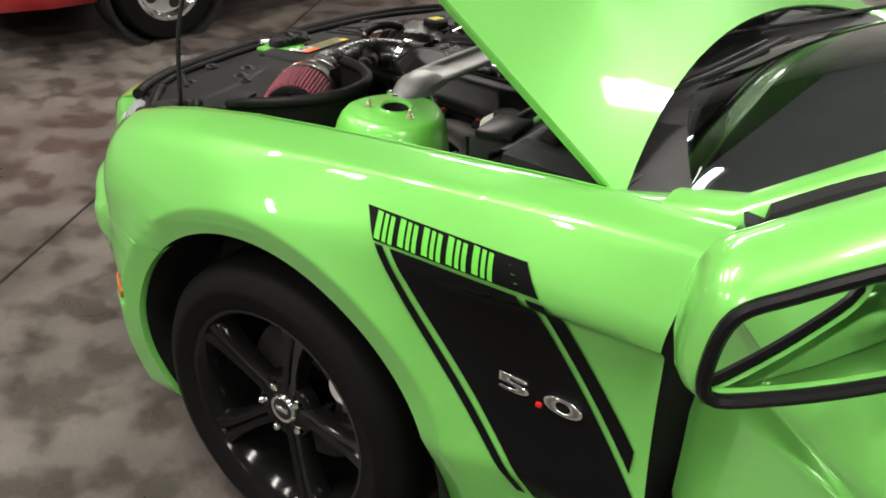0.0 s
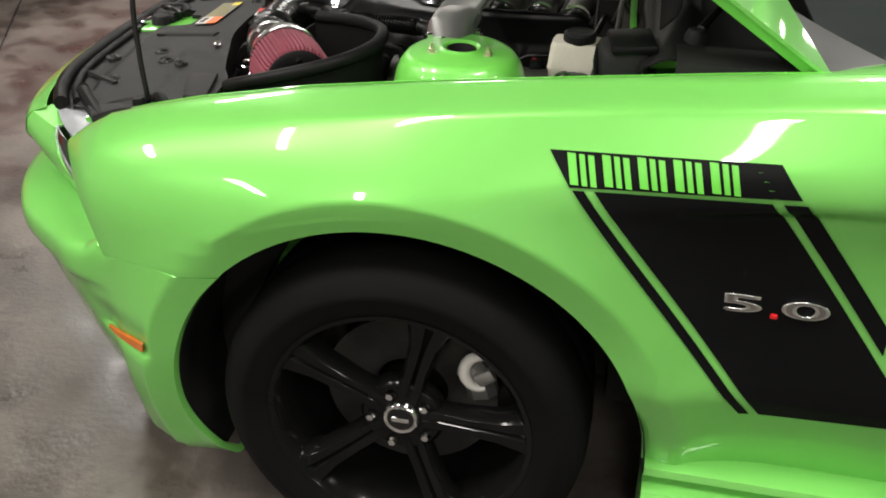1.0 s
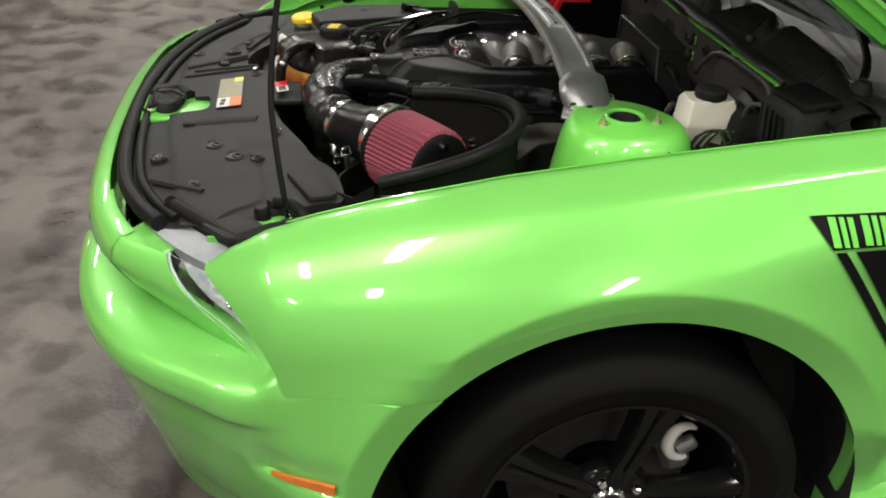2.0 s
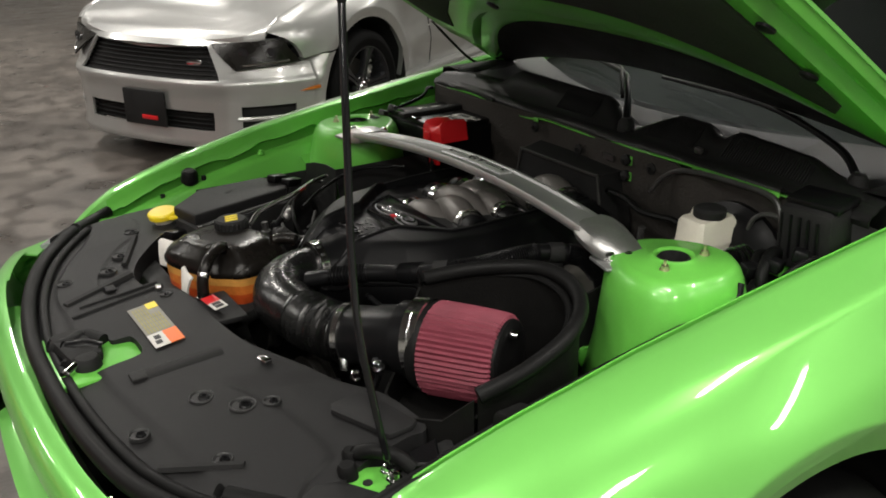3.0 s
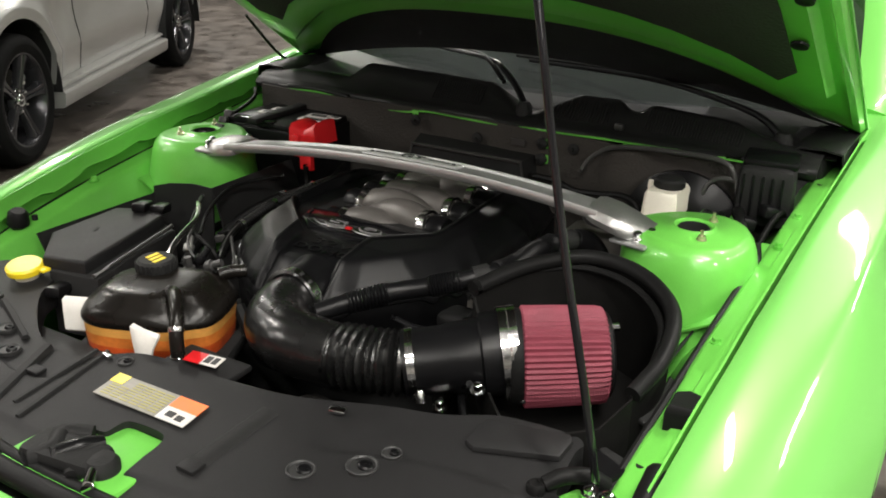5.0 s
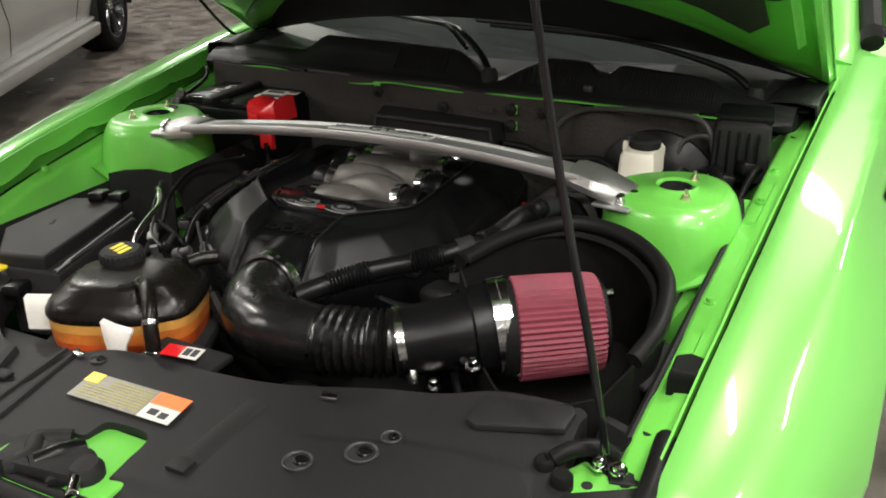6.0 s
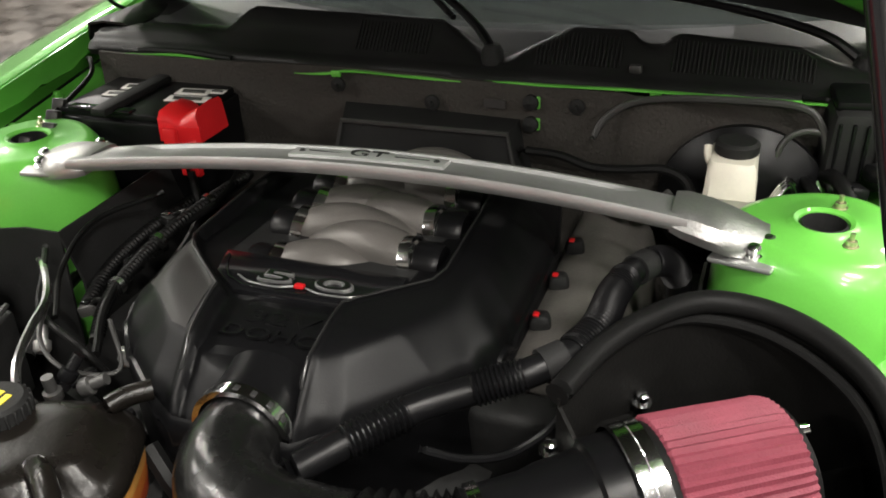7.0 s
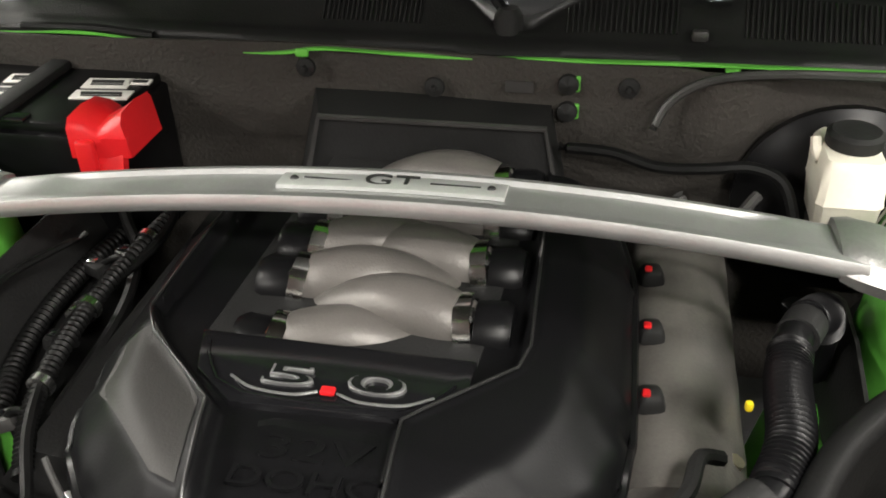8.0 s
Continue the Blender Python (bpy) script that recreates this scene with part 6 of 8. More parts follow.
def radiator_cover(car):
    fr = [(-0.690, 0.595), (-0.745, 0.52), (-0.80, 0.42), (-0.845, 0.28), (-0.872, 0.10), (-0.875, -0.08), (-0.865, -0.25), (-0.840, -0.42), (-0.80, -0.53), (-0.755, -0.605)]
    re = [(-0.64, -0.645), (-0.575, -0.60), (-0.49, -0.586), (-0.462, -0.588), (-0.452, -0.560), (-0.465, -0.47), (-0.50, -0.40), (-0.535, -0.30), (-0.575, -0.18), (-0.590, -0.06), (-0.600, 0.09), (-0.655, 0.19), (-0.640, 0.29), (-0.56, 0.40), (-0.50, 0.44), (-0.475, 0.52), (-0.50, 0.60), (-0.58, 0.62)]
    drape = lambda x, y: 0.10 * (x + 0.65) * (1 if x > -0.65 else 1.15) - 0.03 * max(0, abs(y) - 0.45)
    # plate with a sunken latch opening
    bm = bmesh.new()
    n = 190
    front_line = spline([(x, y, 0) for x, y in fr], 6)
    rear_line = spline([(x, y, 0) for x, y in re[::-1]], 6)

    def along(line, k):
        f = k * (len(line) - 1)
        i = min(len(line) - 2, int(f))
        return line[i].lerp(line[i + 1], f - i)
    rows = []
    for j in range(n + 1):
        k = j / n
        p, q = along(front_line, k), along(rear_line, k)
        row = [Vector((p.x - 0.004, p.y, 0.755))]
        for i in range(57):
            w = i / 56
            c = p.lerp(q, w)
            z = 0.795 + drape(c.x, c.y)
            step = 0.006 * sstep(0.20, 0.24, w) - 0.004 * sstep(0.62, 0.66, w) * sstep(0.1, 0.14, abs(k - 0.5))
            row.append(Vector((c.x, c.y, z - 0.006 + step)))
        row.append(Vector((q.x + 0.004, q.y, 0.755)))
        rows.append(row)
    def hole(x, y):
        return math.hypot((x + 0.835) / 0.040, (y - 0.040) / 0.034) < 1 or math.hypot((x + 0.842) / 0.036, (y + 0.055) / 0.042) < 1 or (-0.83 < x < -0.725 and -0.095 < y < 0.035 and not (x > -0.765 and y > -0.012))
    loft(bm, rows)
    dead = [f for f in bm.faces if hole(*f.calc_center_median().xy)]
    bmesh.ops.delete(bm, geom=dead, context="FACES")
    rim = [v for v in bm.verts if v.is_boundary and -0.885 < v.co.x < -0.70 and abs(v.co.y) < 0.125 and v.co.z > 0.765]
    for _ in range(8):
        nxt = []
        for v in rim:
            near = [e.other_vert(v).co for e in v.link_edges if e.is_boundary]
            nxt.append((v.co * 0.4 + (near[0] + near[1]) * 0.3) if len(near) == 2 else v.co.copy())
        for v, c in zip(rim, nxt):
            v.co = c
    edges = [e for e in bm.edges if e.is_boundary and -0.885 < e.verts[0].co.x < -0.70 and abs(e.verts[0].co.y) < 0.125 and e.verts[0].co.z > 0.765]
    lip = bmesh.ops.extrude_edge_only(bm, edges=edges)["geom"]
    for v in lip:
        if isinstance(v, bmesh.types.BMVert):
            v.co.z -= 0.012
    bmesh.ops.recalc_face_normals(bm, faces=bm.faces)
    cov = part("radiator_cover", bm, RAD_COVER, car, "grained dark grey radiator cover with embossed ribs", angle=30)
    zc = lambda x, y: 0.795 + drape(x, y)
    # ribs
    for (x0, y0), (x1, y1), w, h in (((-0.66, 0.245), (-0.80, 0.195), 0.012, 0.006), ((-0.625, 0.145), (-0.80, 0.13), 0.006, 0.005), ((-0.63, 0.165), (-0.78, 0.165), 0.005, 0.004), ((-0.618, -0.180), (-0.745, -0.168), 0.022, 0.0035), ((-0.60, 0.44), (-0.66, 0.30), 0.008, 0.005), ((-0.70, -0.5), (-0.80, -0.43), 0.009, 0.005)):
        a, b = Vector((x0, y0, zc(x0, y0) + 0.001)), Vector((x1, y1, zc(x1, y1) + 0.001))
        s = Vector((-(b - a).y, (b - a).x, 0)).normalized() * w / 2
        bm = bmesh.new()
        up = Vector((0, 0, abs(h)))
        loft(bm, [[p - s * 1.6 - up * 0.6, p - s + up * 0.7, p + s + up * 0.7, p + s * 1.6 - up * 0.6] for p in (a, a.lerp(b, 0.5), b)], cap=True)
        part("cover_rib", bm, BLACK_MATT, cov)
    # raised end plate, rib block and clip
    bm = bmesh.new()
    slab(bm, [(-0.492, -0.455), (-0.464, -0.570), (-0.476, -0.578), (-0.512, -0.576), (-0.552, -0.470), (-0.545, -0.455)], -0.002, 0.006, 0.003)
    for v in bm.verts:
        v.co.z += zc(v.co.x, v.co.y)
    part("end_plate", bm, RAD_COVER, cov)
    part("rib_block", box(bmesh.new(), (-0.757, -0.167, zc(-0.757, -0.167) + 0.002), (0.026, 0.030, 0.007), 0.002), RAD_COVER, cov)
    part("rib_block", box(bmesh.new(), (-0.712, 0.205, zc(-0.712, 0.205) + 0.001), (0.020, 0.026, 0.006), 0.002), RAD_COVER, cov)
    part("spring_clip", box(bmesh.new(), (-0.576, -0.268, zc(-0.576, -0.268) + 0.006), (0.015, 0.024, 0.006), 0.002, (0, 0, 15)), CHROME, cov)
    part("spring_clip", box(bmesh.new(), (-0.635, 0.135, zc(-0.635, 0.135) + 0.004), (0.010, 0.020, 0.004), 0.001, (0, 0, -15)), STEEL, cov)
    part("latch_shroud", box(bmesh.new(), (-0.822, -0.005, 0.782), (0.060, 0.120, 0.026), 0.011, (0, 0, 8)), BLACK_MATT, cov)
    part("latch_shroud", lathe(bmesh.new(), (-0.816, -0.066, 0.768), (0, 0, 1), [(0, 0.024), (0.018, 0.024), (0.026, 0.018), (0.028, 0)], 20), BLACK_MATT, cov)
    # clips and holes
    for x, y, r in ((-0.693, -0.297, 0.020), (-0.649, -0.362, 0.022), (-0.61, -0.382, 0.014), (-0.695, 0.294, 0.018), (-0.655, 0.354, 0.017), (-0.60, 0.47, 0.016), (-0.78, 0.30, 0.016), (-0.80, -0.33, 0.016), (-0.63, 0.10, 0.013), (-0.72, -0.47, 0.015)):
        z = zc(x, y)
        clip = part("cover_clip", lathe(bmesh.new(), (x, y, z - 0.004), (0, 0, 1), [(0, r), (0.0060, r), (0.0070, r * 0.92), (0.0055, r * 0.80), (0.0045, r * 0.78), (0.0045, 0)], 22), LABEL_BLACK, cov)
        part("clip_head", lathe(bmesh.new(), (x + 0.1 * r, y - 0.15 * r, z - 0.002), (0.1, -0.15, 1), [(0, r * 0.5), (0.004, r * 0.5), (0.006, r * 0.4), (0.006, r * 0.22), (0.004, r * 0.2), (0.004, 0)], 14), BLACK_SATIN, clip)
    # front seal
    seal = [(x - 0.006, y, zc(x, y) + 0.002) for x, y in fr]
    part("front_seal", tube(bmesh.new(), seal, 0.015, 10, 8), RUBBER, cov, "fat black rubber seal along the nose")
    part("front_seal", tube(bmesh.new(), [(x + 0.026, y * 0.975, z + 0.000) for x, y, z in seal], 0.009, 10, 8), RUBBER, cov)
    # latch in its opening
    part("latch_bracket", box(bmesh.new(), (-0.80, -0.02, 0.764), (0.15, 0.20, 0.02), 0.004), GREEN_IN, cov, "body-colour latch panel below the cover")
    for pts, r, m in (([(-0.855, 0.035, 0.775), (-0.83, 0.01, 0.785), (-0.80, 0.03, 0.785), (-0.775, 0.0, 0.780)], 0.015, BLACK_MATT), ([(-0.85, -0.05, 0.77), (-0.82, -0.03, 0.782), (-0.79, -0.045, 0.782)], 0.014, BLACK_MATT), ([(-0.86, -0.09, 0.78), (-0.83, -0.07, 0.785), (-0.80, -0.06, 0.785)], 0.008, CHROME), ([(-0.84, 0.0, 0.785), (-0.81, -0.02, 0.790), (-0.785, -0.03, 0.782)], 0.014, BLACK_SATIN)):
        part("hood_latch", tube(bmesh.new(), pts, r, 10, 5), m, cov)
    # paper labels
    def label(c, u, wl, wd, items, nm, text):
        u = Vector((*u, 0)).normalized()
        w = Vector((-u.y, u.x, 0))
        base = None
        for k0, k1, v0, v1, m, lift in items:
            bm = bmesh.new()
            pts = []
            for k, v in ((k0, v0), (k1, v0), (k1, v1), (k0, v1)):
                p = Vector((*c, 0)) + u * wl * (k - 0.5) + w * wd * (v - 0.5)
                pts.append((p.x, p.y))
            slab(bm, pts, 0.0, 0.0012, 0)
            for vv in bm.verts:
                vv.co.z += zc(vv.co.x, vv.co.y) + 0.0035 + lift
            ob = part(nm, bm, m, cov if base is None else base, text if base is None else "", smooth=False)
            base = base or ob
    bars = [(0.05 + 0.107 * j, 0.05 + 0.107 * j + 0.09, 0.10 + 0.105 * i, 0.10 + 0.105 * i + 0.055, LABEL_OLIVE, 0.0006) for i in range(8) for j in range(6) if not (j < 2 and i > 4)]
    label((-0.684, -0.012), (0.02, -1.0), 0.178, 0.052, [(0, 0.70, 0, 1, LABEL_SILVER, 0), (0, 0.14, 0.62, 1, YELLOW, 0.0008), (0.70, 1, 0.0, 0.52, LABEL_WHITE, 0.0003), (0.70, 1, 0.52, 1, LABEL_ORANGE, 0.0003), (0.76, 0.84, 0.16, 0.36, LABEL_BLACK, 0.0014), (0.87, 0.94, 0.12, 0.32, LABEL_BLACK, 0.0014)] + bars, "paper_label", "olive and orange warning label with tiny print")
    label((-0.571, -0.008), (0.12, -1.0), 0.062, 0.026, [(0, 0.5, 0, 1, RED_PLASTIC, 0), (0.5, 1, 0, 1, LABEL_WHITE, 0), (0.56, 0.72, 0.2, 0.8, LABEL_BLACK, 0.0012), (0.78, 0.92, 0.2, 0.8, LABEL_BLACK, 0.0012)], "paper_label", "small red and white warning label")
    part("label_shelf", box(bmesh.new(), (-0.562, 0.0, 0.788), (0.07, 0.13, 0.012), 0.004), RAD_COVER, cov)


def bottles(car):
    # coolant expansion bottle: amber below, smoked above
    def body(levels, mat_, nm, lab, par):
        bm = bmesh.new()
        rows = []
        for z, k in levels:
            row = []
            for i in range(40):
                a = 2 * math.pi * i / 40
                c, s = math.cos(a), math.sin(a)
                p = 0.62
                x = math.copysign(abs(c) ** p, c) * 0.088
                y = math.copysign(abs(s) ** p, s) * 0.123
                bulge = 1 + 0.05 * math.cos(2 * a + 0.6)
                dent = 1 - 0.16 * sstep(0.815, 0.835, z) * math.exp(-((a - 3.7) / 0.35) ** 2) - 0.06 * math.exp(-((a - 3.7) / 0.25) ** 2)
                x, y = x * dent, y * dent
                row.append((-0.478 + (x * math.cos(0.42) - y * math.sin(0.42)) * k * bulge, 0.184 + (x * math.sin(0.42) + y * math.cos(0.42)) * k * bulge, z))
            rows.append(row)
        loft(bm, rows, closed=True, cap=True)
        return part(nm, bm, mat_, par, lab)
    bt = body([(0.720, 0.80), (0.735, 0.92), (0.752, 0.962), (0.771, 0.978)], COOLANT, "coolant_bottle", "coolant bottle with amber fluid showing", car)
    body([(0.806, 1.0), (0.811, 1.022), (0.818, 1.018), (0.830, 0.965), (0.838, 0.90), (0.843, 0.80), (0.852, 0.74), (0.857, 0.62), (0.859, 0.4)], SMOKE, "bottle_top", "smoked plastic upper half", bt)
    body([(0.771, 0.978), (0.780, 0.985), (0.790, 0.991)], COOLANT_MID, "fluid_band", "orange fluid showing through the wall", bt)
    body([(0.790, 0.991), (0.797, 0.995), (0.809, 0.997)], AMBER_PALE, "fluid_band", "pale amber band above the fluid", bt)
    cp = part("bottle_cap", lathe(bmesh.new(), (-0.447, 0.222, 0.842), (0, 0, 1), [(0, 0.038), (0.010, 0.040), (0.012, 0.034), (0.032, 0.033), (0.036, 0.029), (0.036, 0)], 30), BLACK_MATT, bt, "black screw cap with yellow print")
    for i in range(24):
        a = 2 * math.pi * i / 24
        part("cap_rib", box(bmesh.new(), (-0.447 + 0.034 * math.cos(a), 0.222 + 0.034 * math.sin(a), 0.864), (0.004, 0.003, 0.020), 0.001, (0, 0, math.degrees(a)), 1), BLACK_MATT, bt)
    for dy in (-0.012, 0.0, 0.012):
        part("cap_print", box(bmesh.new(), (-0.447 + 0.3 * dy, 0.222 + dy, 0.8785), (0.026, 0.007, 0.001), 0), YELLOW, bt)
    for c, rz, w0, w1, fold in (((-0.578, 0.280, 0.808), 24, 0.024, 0.020, 0.0), ((-0.594, 0.104, 0.806), -4, 0.034, 0.015, 0.008)):
        bm = bmesh.new()
        rot = Euler((0, 0, radians(rz))).to_matrix()
        rows = []
        for z, w, o in ((-0.036, w1, 0.006), (-0.030, w1 + 0.002, 0.0), (0.0, (w0 + w1) / 2, 0.001), (0.022, w0, 0.006), (0.027, w0 - 0.003, 0.012)):
            rows.append([Vector(c) + rot @ Vector((o - fold * (1 - abs(s)) * (0.6 - z * 10), w * s, z)) for s in (-1, -0.5, 0, 0.5, 1)])
        part("bottle_tab", shell(loft(bm, rows), 0.004), WHITE_TAB, bt, "white plastic mounting tab")
    part("bottle_hose", tube(bmesh.new(), [(-0.500, 0.130, 0.858), (-0.525, 0.095, 0.868), (-0.552, 0.064, 0.860), (-0.570, 0.050, 0.835), (-0.574, 0.046, 0.80), (-0.575, 0.045, 0.765)], 0.0115, 12, 6), SMOKE, bt, "short black overflow hose")
    part("hose_clip", lathe(bmesh.new(), (-0.5745, 0.0455, 0.792), (0, 0, 1), [(0, 0.0125), (0.003, 0.0135), (0.007, 0.0135), (0.008, 0.0125)], 16), CHROME, bt)
    part("hose_clip", lathe(bmesh.new(), (-0.566, 0.053, 0.842), (-0.5, -0.4, -0.9), [(0, 0.0125), (0.007, 0.013), (0.008, 0.0125)], 16), STEEL, bt)
    part("bottle_spout", tube(bmesh.new(), [(-0.395, 0.135, 0.845), (-0.375, 0.120, 0.850), (-0.355, 0.100, 0.850)], 0.012, 10, 4), SMOKE, bt)
    part("bottle_tray", box(bmesh.new(), (-0.485, 0.185, 0.735), (0.20, 0.27, 0.03), 0.01, (0, 0, 24)), BLACK_MATT, bt)
    # washer filler
    wf = part("washer_filler", lathe(bmesh.new(), (-0.512, 0.490, 0.735), (-0.1, -0.05, 1), [(0, 0.022), (0.07, 0.022), (0.082, 0.024)], 20), CREAM, car, "washer filler neck with a yellow cap")
    part("filler_cap", lathe(bmesh.new(), (-0.520, 0.487, 0.815), (-0.12, -0.05, 1), [(0, 0.024), (0.002, 0.033), (0.012, 0.034), (0.016, 0.030), (0.017, 0)], 26), YELLOW, wf, "yellow snap-on cap")
    part("filler_tab", box(bmesh.new(), (-0.508, 0.452, 0.822), (0.018, 0.020, 0.006), 0.002), YELLOW, wf)
    # brake fluid reservoir, booster and lines
    bm = bmesh.new()
    loft(bm, [[(0.234 + 1.22 * x * k, -0.452 + 0.86 * y * k, z) for x, y in [(-0.042, -0.030), (-0.036, -0.040), (0.036, -0.040), (0.042, -0.030), (0.042, 0.030), (0.036, 0.038), (-0.036, 0.038), (-0.042, 0.030)]] for z, k in [(0.858, 0.80), (0.864, 0.9), (0.895, 0.98), (0.900, 1.03), (0.906, 1.0), (0.940, 0.95), (0.948, 0.84)]], closed=True, cap=True)
    rv = part("brake_reservoir", bm, CREAM, car, "cream plastic brake fluid reservoir")
    part("reservoir_cap", lathe(bmesh.new(), (0.236, -0.455, 0.945), (0, 0, 1), [(0, 0.026), (0.005, 0.030), (0.017, 0.030), (0.021, 0.025), (0.019, 0.018), (0.021, 0)], 26), BLACK_MATT, rv, "black screw cap")
    part("reservoir_spout", tube(bmesh.new(), [(0.23, -0.424, 0.928), (0.235, -0.418, 0.942), (0.242, -0.417, 0.952)], 0.006, 8, 4), CREAM, rv)
    part("master_cylinder", lathe(bmesh.new(), (0.16, -0.452, 0.845), (1, 0, 0), [(0, 0.016), (0.02, 0.022), (0.10, 0.024), (0.12, 0.04)], 20), DISC, rv)
    part("brake_booster", lathe(bmesh.new(), (0.262, -0.468, 0.842), (1, 0, 0), [(0, 0.05), (0.008, 0.085), (0.028, 0.112), (0.034, 0.122), (0.045, 0.122), (0.06, 0.11), (0.075, 0.08)], 36), BLACK_SATIN, car, "black domed brake booster")
    for o in (0.0, 0.014, 0.028):
        part("brake_line", tube(bmesh.new(), [(0.19 + o, -0.49, 0.85), (0.205 + o, -0.515, 0.900), (0.235 + o, -0.53, 0.905), (0.25 + o, -0.545, 0.86), (0.24, -0.56, 0.78)], 0.0035, 6, 6), STEEL, car)


def battery(car):
    bt = part("battery", box(bmesh.new(), (0.240, 0.505, 0.850), (0.18, 0.25, 0.17), 0.008), BLACK_SATIN, car, "black car battery with white labels")
    part("battery_lid", box(bmesh.new(), (0.242, 0.506, 0.938), (0.168, 0.238, 0.018), 0.006), BLACK_SATIN, bt)
    part("battery_clamp", box(bmesh.new(), (0.235, 0.525, 0.952), (0.20, 0.030, 0.014), 0.005), BLACK_MATT, bt)
    part("lid_groove", box(bmesh.new(), (0.165, 0.54, 0.948), (0.02, 0.12, 0.006), 0.002), BLACK_GLOSS, bt)
    for x, y, a, b in ((0.275, 0.435, 0.030, 0.060), (0.240, 0.425, 0.026, 0.075), (0.285, 0.395, 0.016, 0.028), (0.275, 0.55, 0.028, 0.05), (0.235, 0.56, 0.024, 0.05)):
        lb = part("battery_label", box(bmesh.new(), (x, y, 0.9485), (a, b, 0.002), 0.0004, (0, 0, 6)), LABEL_WHITE, bt, "white printed label")
        for k in (-0.3, 0.05, 0.3):
            part("label_print", box(bmesh.new(), (x + k * a * 0.6, y + 0.1 * k * b, 0.9498), (a * 0.12, b * 0.7, 0.001), 0, (0, 0, 6)), LABEL_BLACK, lb)
    cover = lambda x, y, z: (0.140 + (x - 0.106) * 0.80, 0.346 + (y - 0.336) * 0.88, z + 0.008)
    bm = bmesh.new()
    loft(bm, [[cover(x, y, z) for x, y in [(0.108, 0.412), (0.200, 0.408), (0.215, 0.350), (0.118, 0.338)]] for z in (0.905, 0.93)], closed=True, cap=True)
    rc = part("terminal_cover", bm, RED_PLASTIC, bt, "bright red plastic terminal cover", smooth=False)
    bm = bmesh.new()
    loft(bm, [[cover(x, y, z) for x, y, z in [(0.106 + k, 0.416, 0.905), (0.106 + k, 0.415, 0.956 - h), (0.110 + k, 0.395, 0.952 - h), (0.112 + k, 0.380, 0.942 - h), (0.116 + k, 0.360, 0.950 - h), (0.118 + k, 0.342, 0.962 - h), (0.120 + k, 0.336, 0.905)]] for k, h in ((0, 0.014), (0.010, 0.003), (0.05, 0.0), (0.090, 0.004), (0.098, 0.012))], closed=True, cap=True)
    part("cover_roof", bm, RED_PLASTIC, bt, smooth=True, angle=50)
    part("cover_latch", box(bmesh.new(), cover(0.104, 0.392, 0.905), (0.012, 0.024, 0.050), 0.005), RED_PLASTIC, bt)
    bm = bmesh.new()
    loft(bm, [[(x, y + w, z) for w in (-0.016, -0.012, 0.012, 0.016)] for x, y, z in ((0.150, 0.372, 0.92), (0.138, 0.370, 0.895), (0.136, 0.367, 0.860))])
    part("cable_boot", shell(bm, 0.012), RED_PLASTIC, bt, "red boot of the battery cable")
    part("battery_cable", tube(bmesh.new(), [(0.138, 0.368, 0.872), (0.125, 0.355, 0.84), (0.09, 0.33, 0.82), (0.0, 0.31, 0.80), (-0.12, 0.33, 0.76)], 0.007, 8, 6), WIRE, bt)
    # pale connector block beside the battery
    for p in ((0.05, 0.60, 0.925), (0.09, 0.585, 0.935), (0.13, 0.61, 0.94), (0.17, 0.63, 0.945)):
        part("cable_connector", box(bmesh.new(), p, (0.026, 0.020, 0.022), 0.004, (10, 20, 25)), CABLE_GREY, bt)


def fuse_box(car):
    bm = bmesh.new()
    pts = [(-0.485, 0.335), (-0.505, 0.44), (-0.42, 0.525), (-0.255, 0.535), (-0.215, 0.46), (-0.235, 0.405)]
    slab(bm, pts, 0.70, 0.822, 0.004, 2)
    fb = part("fuse_box", bm, BLACK_MATT, car, "black fuse box with a dark grey lid")
    bm = bmesh.new()
    slab(bm, [(x + 0.004, y + 0.02 if y > 0.42 else y + 0.035) for x, y in pts], 0.822, 0.846, 0.007, 3)
    part("fuse_box_lid", bm, RAD_COVER, fb, "dark grey grained lid")
    part("lid_edge", tube(bmesh.new(), [(-0.485, 0.345, 0.826), (-0.36, 0.378, 0.828), (-0.235, 0.412, 0.830)], 0.004, 6, 3), CABLE_GREY, fb)
    for p in ((-0.205, 0.475, 0.845), (-0.52, 0.40, 0.80), (-0.23, 0.50, 0.852)):
        part("lid_latch", box(bmesh.new(), p, (0.05, 0.03, 0.02), 0.006, (0, 10, 25)), BLACK_SATIN, fb)
    part("lid_marks", box(bmesh.new(), (-0.36, 0.485, 0.8465), (0.02, 0.006, 0.0012), 0, (0, 0, 30)), BLACK_MATT, fb)


